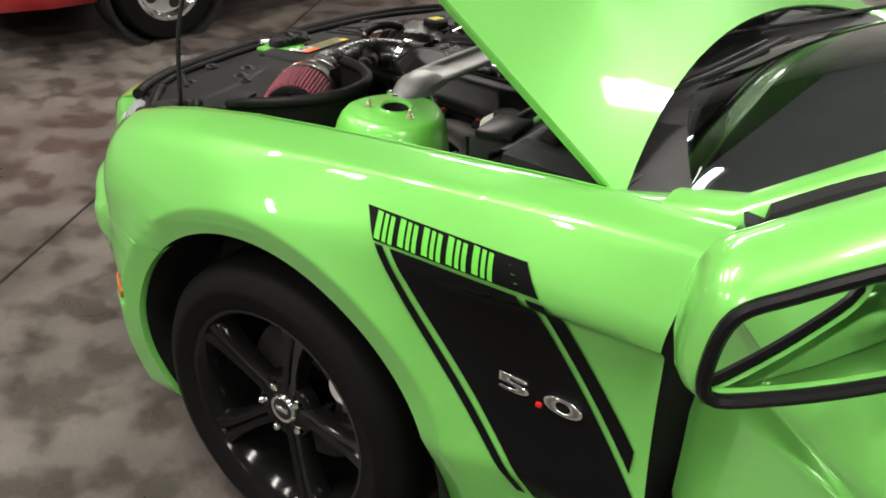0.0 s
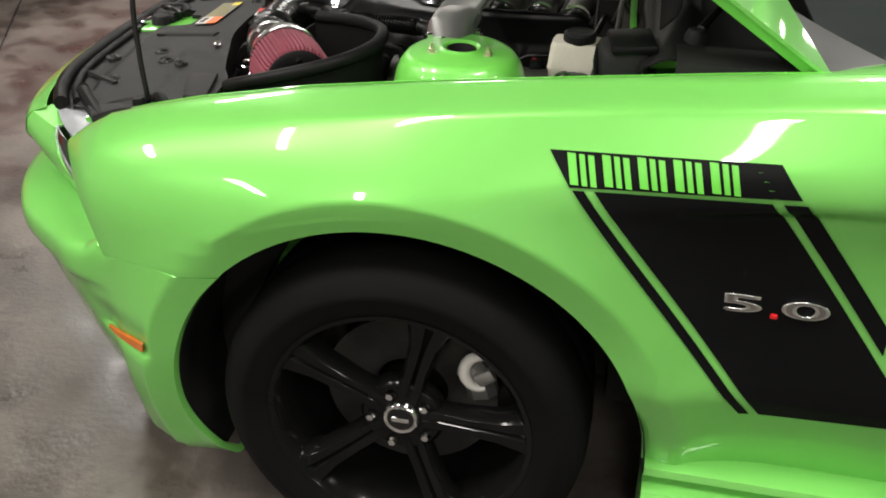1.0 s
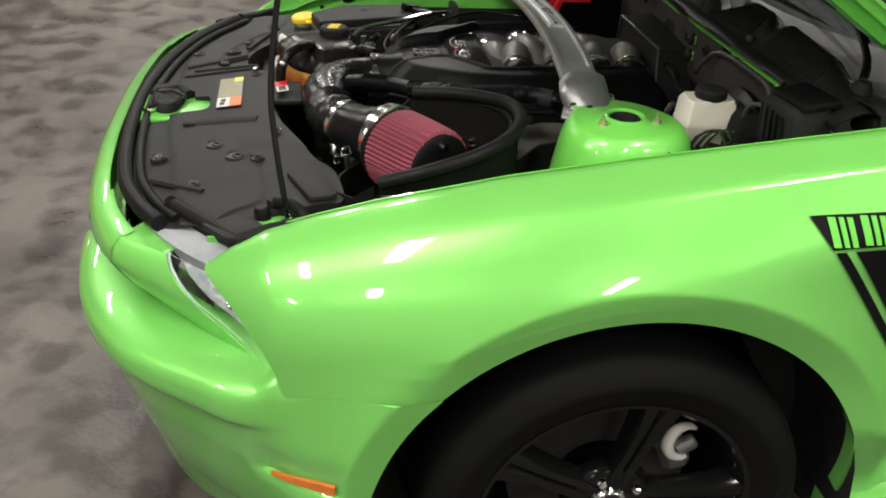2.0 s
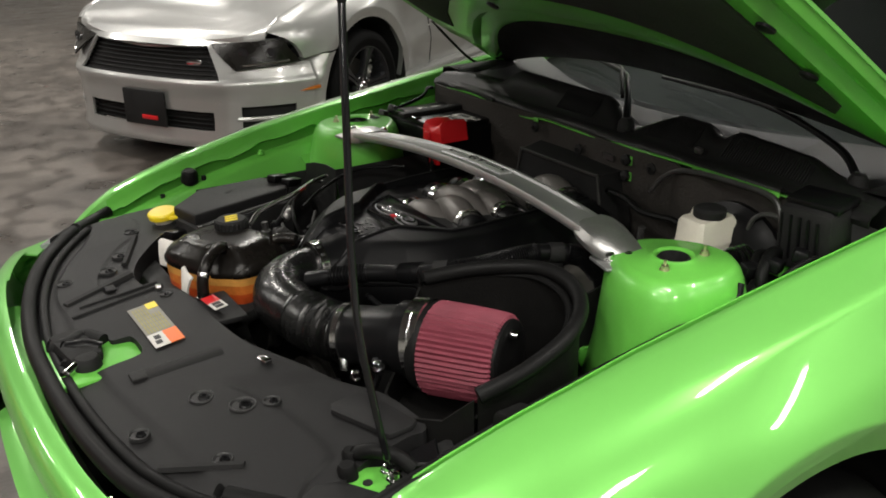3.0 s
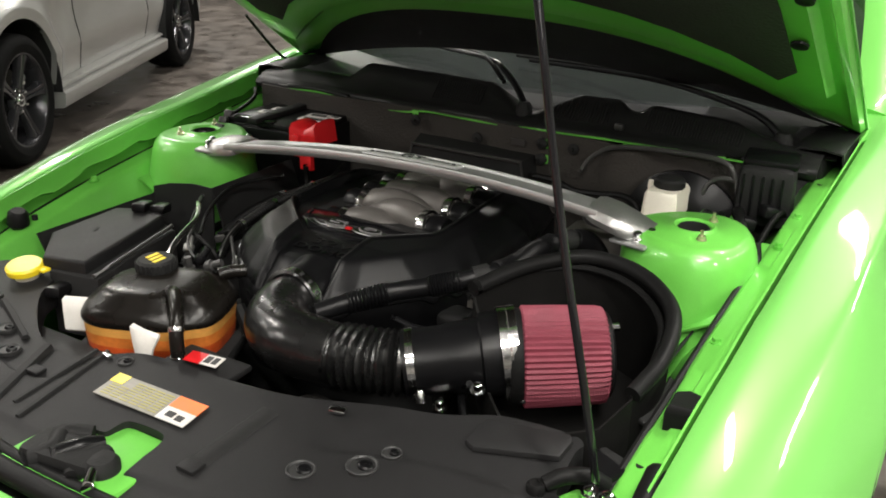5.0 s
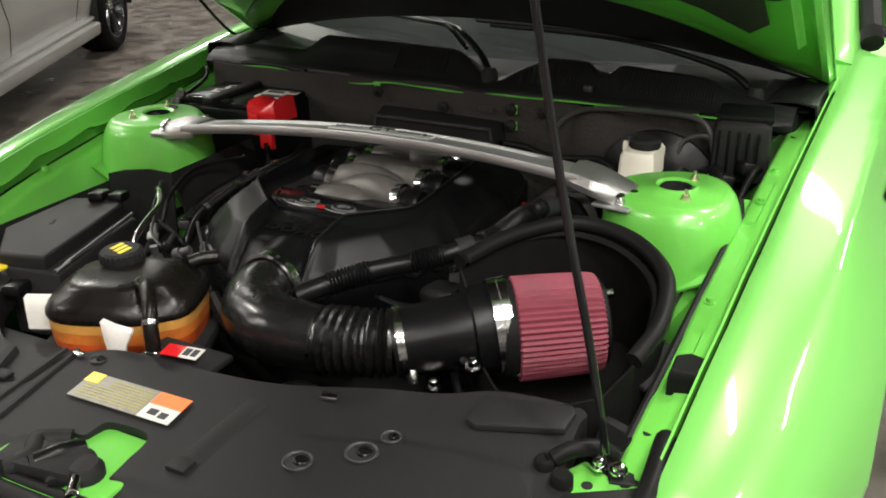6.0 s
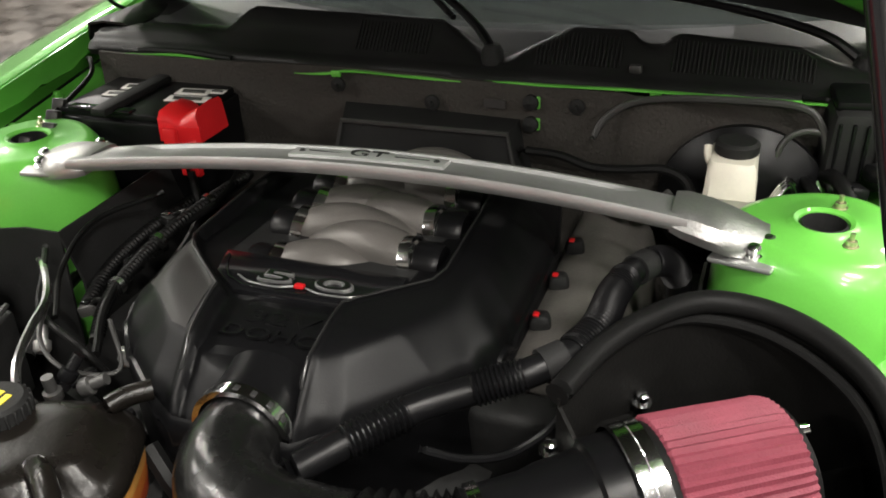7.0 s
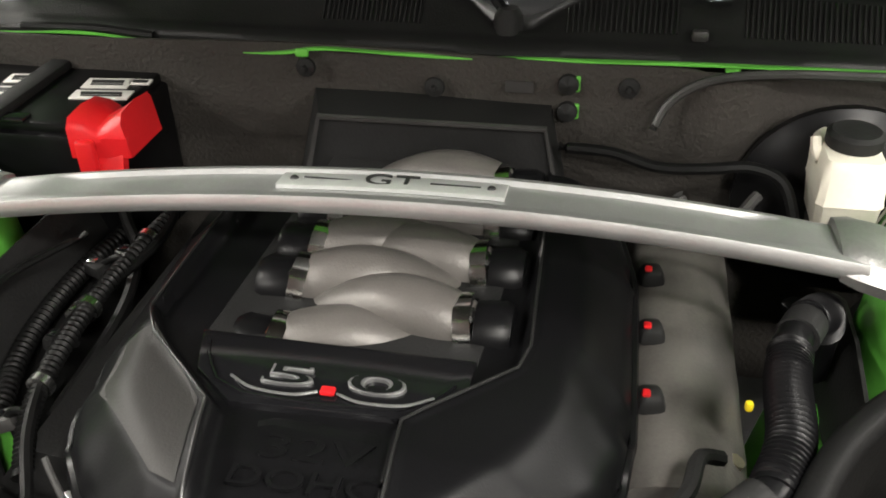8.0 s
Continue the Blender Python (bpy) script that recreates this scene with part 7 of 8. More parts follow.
def bulkhead(car):
    # padded firewall
    bm = bmesh.new()
    rows = []
    for j in range(15):
        z = 0.52 + 0.47 * j / 14
        row = []
        for i in range(-33, 34):
            y = 0.02 * i
            x = 0.335 + 0.018 * sstep(0.02, 0.06, abs(y + 0.33)) - 0.018 + 0.010 * math.sin(y * 9) * sstep(0.8, 0.9, z)
            x += 0.020 * sstep(0.885, 0.875, z)
            row.append((x, y, z))
        rows.append(row)
    fw = part("firewall", shell(loft(bm, rows), 0.006), INSUL, car, "grey-brown padded firewall insulation")
    # pinch seam with painted edge
    seam = [(0.36, 0.66, 0.985), (0.352, 0.50, 0.992), (0.350, 0.42, 0.988), (0.346, 0.30, 0.981), (0.344, 0.22, 0.982), (0.340, 0.16, 0.992), (0.338, 0.02, 0.990), (0.334, -0.10, 0.994), (0.332, -0.16, 0.996), (0.330, -0.32, 1.000), (0.334, -0.50, 0.999), (0.345, -0.65, 0.995)]
    bm = bmesh.new()
    line = spline(seam, 5)
    loft(bm, [[(p.x - 0.010, p.y, p.z - 0.0060), (p.x - 0.010, p.y, p.z - 0.0035 + 0.0012 * math.sin(40 * p.y)), (p.x - 0.006, p.y, p.z - 0.0030 + 0.0012 * math.sin(40 * p.y)), (p.x + 0.002, p.y, p.z - 0.005)] for p in line])
    shell(bm, 0.001)
    part("pinch_seam", bm, GREEN_IN, fw, "thin body-colour seam along the bulkhead")
    for (y0, y1) in ((0.66, 0.38), (0.325, 0.285), (-0.285, -0.315), (-0.53, -0.66)):
        seg = [p + Vector((-0.003, 0, 0.001)) for p in line if min(y0, y1) <= p.y <= max(y0, y1)]
        if len(seg) >= 2:
            part("seam_seal", tube(bmesh.new(), seg, 0.006, 8, 1), RUBBER, fw)
    for y, z in ((-0.330, 0.991), (-0.525, 0.992), (0.19, 0.983)):
        part("seam_tab", box(bmesh.new(), (0.326, y, z), (0.005, 0.018, 0.011), 0.003), GREEN_IN, fw)
    # openings, grommets and plugs
    for y, z, r, m in ((-0.144, 0.965, 0.013, GREEN_IN), (-0.144, 0.930, 0.013, GREEN_IN)):
        g = part("tab_plate", box(bmesh.new(), (0.318, y - 0.008, z), (0.005, 0.012, 0.020), 0.002), m, fw)
        part("tab_bolt", lathe(bmesh.new(), (0.316, y, z), (-1, 0, 0.2), [(0, r), (0.008, r * 0.9), (0.010, r * 0.5), (0.014, 0.0)], 14), BLACK_MATT, fw)
    for y, z in ((0.184, 0.967), (-0.215, 0.963), (0.02, 0.95)):
        part("firewall_plug", lathe(bmesh.new(), (0.320, y, z), (-1, 0, 0.1), [(0, 0.013), (0.004, 0.012), (0.006, 0.004), (0.012, 0.003), (0.012, 0)], 14), BLACK_MATT, fw)
    part("insulation_tag", box(bmesh.new(), (0.3165, -0.085, 0.958), (0.002, 0.034, 0.014), 0), CABLE_GREY, fw)
    # green floor glimpses by the booster and tower
    part("bulkhead_bracket", box(bmesh.new(), (0.30, -0.565, 0.865), (0.04, 0.05, 0.07), 0.012, (0, 20, 0)), GREEN_IN, fw)
    # black module, pipes and plugs between booster and wing
    md = part("bulkhead_module", box(bmesh.new(), (0.322, -0.618, 0.945), (0.085, 0.110, 0.120), 0.014, (0, -6, 8), 2, 0.92), BLACK_MATT, fw, "black moulded module beside the brake booster")
    for k in range(5):
        part("module_rib", box(bmesh.new(), (0.278, -0.655 + 0.018 * k, 0.945), (0.006, 0.005, 0.085), 0.002, (0, -6, 8)), BLACK_SATIN, md)
    part("module_lid", box(bmesh.new(), (0.330, -0.620, 1.008), (0.075, 0.10, 0.016), 0.006, (0, -4, 8)), BLACK_SATIN, md)
    for r, pts in ((0.011, [(0.30, -0.575, 0.90), (0.25, -0.590, 0.915), (0.205, -0.610, 0.895), (0.19, -0.625, 0.84)]), (0.008, [(0.31, -0.545, 0.885), (0.26, -0.555, 0.900), (0.225, -0.575, 0.880), (0.215, -0.585, 0.82)]), (0.006, [(0.315, -0.665, 0.90), (0.27, -0.660, 0.925), (0.22, -0.650, 0.905), (0.18, -0.640, 0.86)]), (0.013, [(0.26, -0.61, 0.86), (0.22, -0.60, 0.875), (0.17, -0.615, 0.86)])):
        part("module_hose", tube(bmesh.new(), pts, r, 10, 6), WIRE, md)
    for p, rz in (((0.235, -0.612, 0.905), 20), ((0.205, -0.585, 0.893), -15), ((0.262, -0.640, 0.925), 35)):
        part("module_plug", box(bmesh.new(), p, (0.034, 0.026, 0.024), 0.005, (12, 8, rz)), BLACK_SATIN, md)
    # wiring along the bulkhead
    runs = ((0.0055, [(0.290, -0.246, 0.925), (0.300, -0.262, 0.956), (0.304, -0.300, 0.982), (0.304, -0.360, 0.994), (0.304, -0.450, 0.998), (0.303, -0.530, 0.996), (0.298, -0.560, 0.975), (0.290, -0.575, 0.930), (0.27, -0.585, 0.88)], CABLE_GREY),
            (0.0045, [(0.28, -0.505, 0.905), (0.285, -0.515, 0.950), (0.295, -0.545, 0.965), (0.30, -0.59, 0.955)], CABLE_GREY),
            (0.007, [(0.27, -0.14, 0.905), (0.265, -0.20, 0.905), (0.255, -0.255, 0.895), (0.25, -0.31, 0.900), (0.25, -0.36, 0.905), (0.24, -0.395, 0.890), (0.20, -0.41, 0.85)], WIRE),
            (0.007, [(0.24, -0.28, 0.87), (0.22, -0.30, 0.85), (0.22, -0.34, 0.85), (0.25, -0.37, 0.87)], CABLE_GREY),
            (0.006, [(0.22, 0.32, 0.86), (0.10, 0.30, 0.84), (-0.05, 0.33, 0.83), (-0.18, 0.30, 0.82), (-0.26, 0.26, 0.80)], WIRE),
            (0.004, [(0.05, 0.36, 0.87), (-0.06, 0.40, 0.87), (-0.16, 0.38, 0.85), (-0.24, 0.33, 0.83)], WIRE),
            (0.0045, [(-0.13, 0.43, 0.86), (-0.20, 0.37, 0.87), (-0.26, 0.33, 0.85), (-0.30, 0.24, 0.84), (-0.29, 0.22, 0.80)], WIRE),
            (0.003, [(-0.25, 0.32, 0.87), (-0.30, 0.30, 0.84), (-0.32, 0.25, 0.82), (-0.29, 0.20, 0.81), (-0.25, 0.235, 0.85)], CABLE_GREY),
            (0.0055, [(-0.15, 0.425, 0.850), (-0.185, 0.385, 0.868), (-0.235, 0.335, 0.872), (-0.272, 0.308, 0.872), (-0.315, 0.292, 0.868), (-0.37, 0.265, 0.862), (-0.40, 0.245, 0.845)], STEEL),
            (0.012, [(0.20, -0.42, 0.76), (0.10, -0.44, 0.74), (0.0, -0.46, 0.72), (-0.1, -0.47, 0.70)], WIRE),
            (0.009, [(-0.20, 0.44, 0.72), (-0.05, 0.47, 0.76), (0.1, 0.45, 0.74)], WIRE),
            (0.014, [(-0.40, 0.10, 0.76), (-0.36, 0.18, 0.76), (-0.30, 0.24, 0.74), (-0.25, 0.33, 0.72)], RUBBER),
            (0.012, [(-0.42, -0.03, 0.74), (-0.40, 0.05, 0.75), (-0.38, 0.10, 0.79)], RUBBER),
            (0.0045, [(0.34, 0.70, 0.97), (0.30, 0.66, 0.98), (0.26, 0.64, 0.96), (0.10, 0.62, 0.93), (0.0, 0.64, 0.90)], WIRE))
    for r, pts, m in runs:
        part("cable_run", tube(bmesh.new(), pts, r, 8, 6), m, car)
    # small pipe unions at the engine's passenger front corner
    rnd = random.Random(5)
    for k in range(16):
        x, y, z = -0.34 + rnd.uniform(-0.05, 0.10), 0.27 + rnd.uniform(-0.09, 0.08), 0.79 + rnd.uniform(-0.06, 0.05)
        dd = (rnd.uniform(-1, 1), rnd.uniform(-1, 1), rnd.uniform(-0.2, 1))
        part("pipe_union", lathe(bmesh.new(), (x, y, z), dd, [(0, 0.008), (0.004, 0.011), (0.014, 0.011), (0.016, 0.007), (0.034, 0.007), (0.034, 0)], 10), rnd.choice((ALU_CAST, BLACK_SATIN, CABLE_GREY, BLACK_SATIN)), car)
    # wiring loom with plugs along the passenger rocker cover
    loom = [(0.20, 0.300, 0.845), (0.10, 0.312, 0.842), (0.0, 0.320, 0.836), (-0.09, 0.318, 0.828), (-0.17, 0.308, 0.815), (-0.23, 0.285, 0.795)]
    lm = part("wiring_loom", tube(bmesh.new(), loom, 0.0090, 12, 8, ribs=(0.02, 0.98, 60, 0.0012)), WIRE, car, "corrugated black wiring loom with plugs")
    low = [(0.14, 0.372, 0.815), (0.04, 0.388, 0.808), (-0.06, 0.385, 0.80), (-0.15, 0.365, 0.785)]
    part("loom_branch", tube(bmesh.new(), low, 0.0105, 12, 8, ribs=(0.02, 0.98, 40, 0.0014)), WIRE, lm)
    for k in range(7):
        p = Vector(loom[1]).lerp(Vector(loom[4]), k / 6)
        dy = rnd.uniform(0.018, 0.050)
        q = p + Vector((rnd.uniform(-0.02, 0.02), dy, -0.012 - rnd.uniform(0, 0.012)))
        part("loom_tail", tube(bmesh.new(), [p, p.lerp(q, 0.5) + Vector((0, 0, 0.008)), q], 0.0042, 8, 5), WIRE, lm)
        d = (q - p).normalized()
        plug = part("loom_plug", box(bmesh.new(), q, (0.020, 0.026, 0.016), 0.003, (rnd.uniform(-15, 15), 0, rnd.uniform(-30, 30))), BLACK_MATT if k % 3 else CABLE_GREY, lm)
        part("plug_lock", box(bmesh.new(), q + Vector((0, 0.004, 0.009)), (0.009, 0.012, 0.005), 0.0015), STEEL if k % 2 else BLACK_GLOSS, plug)
    for k in (0.2, 0.45, 0.7):
        p = Vector(loom[0]).lerp(Vector(loom[5]), k)
        i0 = min(4, int(k * 5))
        p = Vector(loom[i0]).lerp(Vector(loom[i0 + 1]), k * 5 - i0)
        part("loom_clip", lathe(bmesh.new(), p - Vector((0.005, 0, 0)), (-1, 0.05, -0.05), [(0, 0.0115), (0, 0.0130), (0.009, 0.0130), (0.009, 0.0115)], 16), STEEL, lm)
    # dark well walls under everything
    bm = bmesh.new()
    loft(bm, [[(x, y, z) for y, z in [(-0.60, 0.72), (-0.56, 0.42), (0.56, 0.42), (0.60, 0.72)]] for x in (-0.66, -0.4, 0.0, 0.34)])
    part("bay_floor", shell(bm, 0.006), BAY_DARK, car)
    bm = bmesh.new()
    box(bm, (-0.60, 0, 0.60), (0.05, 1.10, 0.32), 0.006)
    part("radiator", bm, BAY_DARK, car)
    for sgn in (-1, 1):
        bm = bmesh.new()
        loft(bm, [[(x, sgn * y, z) for y, z in [(0.60, 0.42), (0.64, 0.60), (0.655, 0.78)]] for x in (-0.68, -0.5, -0.3, -0.12)])
        part("front_apron", shell(bm, 0.004), GREEN_IN, car)


def cowl(car):
    """Black scuttle with louvres, wiper arms and hinge pockets behind the bulkhead."""
    def base(y):
        k = min(1, abs(y) / 0.70)
        return 0.505 + 0.20 * k * k
    def crest(y):
        """Height of the black duct's ridge across the car."""
        return interp(y, [(-0.70, 1.012), (-0.64, 1.016), (-0.57, 1.030), (-0.52, 1.048), (-0.345, 1.056), (-0.325, 1.040), (-0.295, 1.040), (-0.275, 1.056), (-0.18, 1.056), (-0.085, 1.010), (-0.055, 1.010), (0.035, 1.056), (0.39, 1.060), (0.435, 1.024), (0.60, 1.022), (0.70, 1.012)])
    # tray at the foot of the windscreen; its grey paints in the glass's ceiling reflection
    bm = bmesh.new()
    rows = []
    for i in range(-36, 37):
        y = 0.72 * i / 36
        x1 = base(y)
        rows.append([(0.42, y, 1.000), (0.43, y, 1.008), (0.46, y, 1.012), (x1 - 0.012, y, 1.024), (x1 + 0.02, y, 1.029), (x1 + 0.03, y, 1.015)])
    bm.free()
    cw = part("scuttle_panel", shell(loft(bmesh.new(), rows[15:]), 0.004), SCUTTLE_SHEEN, car, "tray below the windscreen, greyed like reflecting glass, with a black duct before it")
    part("scuttle_panel_end", shell(loft(bmesh.new(), rows[:16]), 0.004), COWL, cw, "black plastic end of the tray")
    for sgn in (-1, 1):
        bm = bmesh.new()
        loft(bm, [[(x, sgn * y, z) for y, z in ((0.640, 1.014), (0.655, 1.022), (0.70, 1.024), (0.735, 1.018), (0.742, 0.98))] for x in (0.40, 0.46, 0.52, 0.58, 0.62)])
        part("scuttle_end", shell(bm, 0.004), COWL, cw, "black plastic end of the scuttle")
        # painted corner of the wing that runs in to the pillar's foot
        bm = bmesh.new()
        loft(bm, [[(x, sgn * (y1 + (edge_y(x) - 0.010 - y1) * k), edge_z(x) - 0.004 - 0.012 * (1 - k) ** 2) for k in (0.0, 0.12, 0.4, 0.7, 1.0)] for x, y1 in ((0.54, 0.742), (0.58, 0.735), (0.62, 0.718), (0.66, 0.698), (0.70, 0.680), (0.735, 0.676), (0.77, 0.684))])
        part("wing_corner", shell(bm, 0.003), GREEN, car)
    # black duct that runs along the bulkhead
    bm = bmesh.new()
    rows = []
    for i in range(121):
        y = -0.70 + 1.40 * i / 120
        h = crest(y)
        d = h - 1.005
        wob = 0.002 * math.sin(y * 23)
        rows.append([(0.350, y, 0.975), (0.346 + wob, y, 0.986), (0.352 + wob, y, 0.996), (0.364, y, 1.000), (0.370, y, 1.004), (0.370 + 0.60 * d, y, 1.004 + 0.55 * d), (0.374 + 0.80 * d, y, h - 0.004), (0.384 + 0.85 * d, y, h), (0.43, y, h - 0.003), (0.440, y, h - 0.010), (0.442, y, 1.0)])
    duct = part("scuttle_duct", shell(loft(bm, rows), 0.003), COWL, cw, "black moulded air duct with louvres", angle=50)
    for y0, y1 in ((0.175, 0.050), (-0.135, -0.265), (-0.345, -0.545)):
        n = int(abs(y1 - y0) / 0.0062)
        for q in range(n + 1):
            y = y0 + (y1 - y0) * q / n
            d = crest(y) - 1.005
            lo, hi = Vector((0.371 + 0.10 * d, y, 1.004 + 0.12 * d)), Vector((0.374 + 0.78 * d, y, 1.005 + 0.86 * d))
            along = hi - lo
            part("louvre", box(bmesh.new(), (lo + hi) / 2, (0.006, 0.0024, along.length), 0.0008, (0, math.degrees(math.atan2(along.x, along.z)), 0), 1), BLACK_MATT, duct)
    part("duct_clip", box(bmesh.new(), (0.372, -0.292, 1.012), (0.012, 0.020, 0.014), 0.004), CABLE_GREY, duct)
    # wiper arms and blades
    for pts in ([(0.385, -0.062, 1.022), (0.42, -0.025, 1.050), (0.48, 0.045, 1.078), (0.53, 0.11, 1.086), (0.60, 0.30, 1.086), (0.66, 0.52, 1.080)], [(0.43, -0.615, 1.026), (0.475, -0.53, 1.060), (0.545, -0.30, 1.084), (0.57, 0.02, 1.086)]):
        w = part("wiper_arm", tube(bmesh.new(), pts, lambda t: 0.0085 - 0.004 * t, 8, 6), BLACK_SATIN, cw, "black wiper arm")
        part("wiper_blade", tube(bmesh.new(), [Vector(p) + Vector((0.03, 0.05, 0.004)) for p in pts[1:]], 0.0055, 6, 6), RUBBER, cw)
        part("wiper_pivot", lathe(bmesh.new(), Vector(pts[0]) - Vector((0, 0, 0.02)), (0, 0, 1), [(0, 0.02), (0.02, 0.018), (0.03, 0.012), (0.03, 0)], 14), BLACK_MATT, cw)
    for sgn in (-1, 1):
        part("hinge_pocket", box(bmesh.new(), (0.50, sgn * 0.66, 0.985), (0.16, 0.10, 0.06), 0.012, (0, -8, sgn * 8)), BLACK_MATT, cw)


def prop_rod(car):
    foot = Vector((-0.548, -0.642, 0.808))
    line = [foot, (-0.560, -0.630, 0.90), (-0.568, -0.612, 1.0), (-0.560, -0.585, 1.10), (-0.542, -0.552, 1.22), (-0.520, -0.512, 1.38), (-0.492, -0.462, 1.56), (-0.470, -0.425, 1.68)]
    rod = part("prop_rod", tube(bmesh.new(), line, 0.0052, 10, 6), BLACK_GLOSS, car, "thin bowed black bonnet prop rod")
    top = Vector(line[5])
    part("rod_sleeve", lathe(bmesh.new(), Vector((-0.5175, -0.508, 1.396)), Vector((0.028, 0.050, 0.18)), [(0, 0.0052), (0.01, 0.008), (0.10, 0.008), (0.11, 0.0052)], 12), RUBBER, rod)
    part("rod_grommet", tube(bmesh.new(), [(-0.568, -0.577, 0.800), (-0.550, -0.597, 0.811), (-0.528, -0.622, 0.808), (-0.512, -0.642, 0.792)], 0.011, 12, 5), RUBBER, rod, "black rubber rod grommet")
    part("grommet_head", lathe(bmesh.new(), (-0.572, -0.573, 0.785), (0, 0, 1), [(0, 0.013), (0.018, 0.013), (0.022, 0.010), (0.022, 0)], 16), RUBBER, rod)
    part("rod_bracket", box(bmesh.new(), (-0.580, -0.618, 0.782), (0.062, 0.085, 0.008), 0.003, (0, 0, 62)), GREEN_IN, rod, "body-colour prop bracket")
    part("bracket_hole", lathe(bmesh.new(), (-0.575, -0.628, 0.781), (0, 0, 1), [(0, 0.007), (0.0065, 0.007), (0.0065, 0)], 14), LABEL_BLACK, rod)
    part("bracket_plug", lathe(bmesh.new(), (-0.590, -0.602, 0.782), (-0.1, 0, 1), [(0, 0.014), (0.020, 0.014), (0.026, 0.010), (0.026, 0)], 16), RUBBER, rod)
    for p in ((-0.550, -0.658, 0.800), (-0.545, -0.632, 0.796)):
        part("rod_bolt", lathe(bmesh.new(), p, (-0.1, 0, 1), [(0, 0.011), (0.003, 0.011), (0.003, 0.008), (0.010, 0.0075), (0.012, 0.004), (0.012, 0)], 10), CHROME, rod)
    bm = bmesh.new()
    slab(bm, [(-0.425, -0.600), (-0.440, -0.640), (-0.478, -0.672), (-0.550, -0.690), (-0.560, -0.650), (-0.520, -0.632), (-0.480, -0.606)], 0.783, 0.790, 0.002, 1)
    part("foot_plate", bm, BLACK_MATT, rod, "black plate round the rod's foot")
    bm = bmesh.new()
    slab(bm, [(-0.452, -0.604), (-0.478, -0.660), (-0.516, -0.642), (-0.500, -0.612)], 0.788, 0.801, 0.003, 1)
    part("foot_wedge", bm, BLACK_SATIN, rod)
    bm = bmesh.new()
    slab(bm, [(-0.232, -0.628), (-0.262, -0.662), (-0.318, -0.664), (-0.378, -0.640), (-0.372, -0.628), (-0.310, -0.640)], 0.806, 0.812, 0.002, 1)
    part("shield_flange", bm, BLACK_MATT, rod)
    bm = bmesh.new()
    slab(bm, [(-0.606, -0.610), (-0.590, -0.640), (-0.556, -0.686), (-0.585, -0.700), (-0.650, -0.680), (-0.690, -0.630), (-0.64, -0.60)], 0.783, 0.793, 0.004)
    part("cover_corner", bm, RAD_COVER, rod, "dark grey plastic corner beside the headlight")
    part("wing_end_seal", tube(bmesh.new(), [(-0.492, -0.698, 0.812), (-0.50, -0.699, 0.824), (-0.53, -0.701, 0.822), (-0.58, -0.703, 0.812), (-0.625, -0.700, 0.795)], 0.014, 12, 6), RUBBER, rod, "black rubber end seal by the wing")


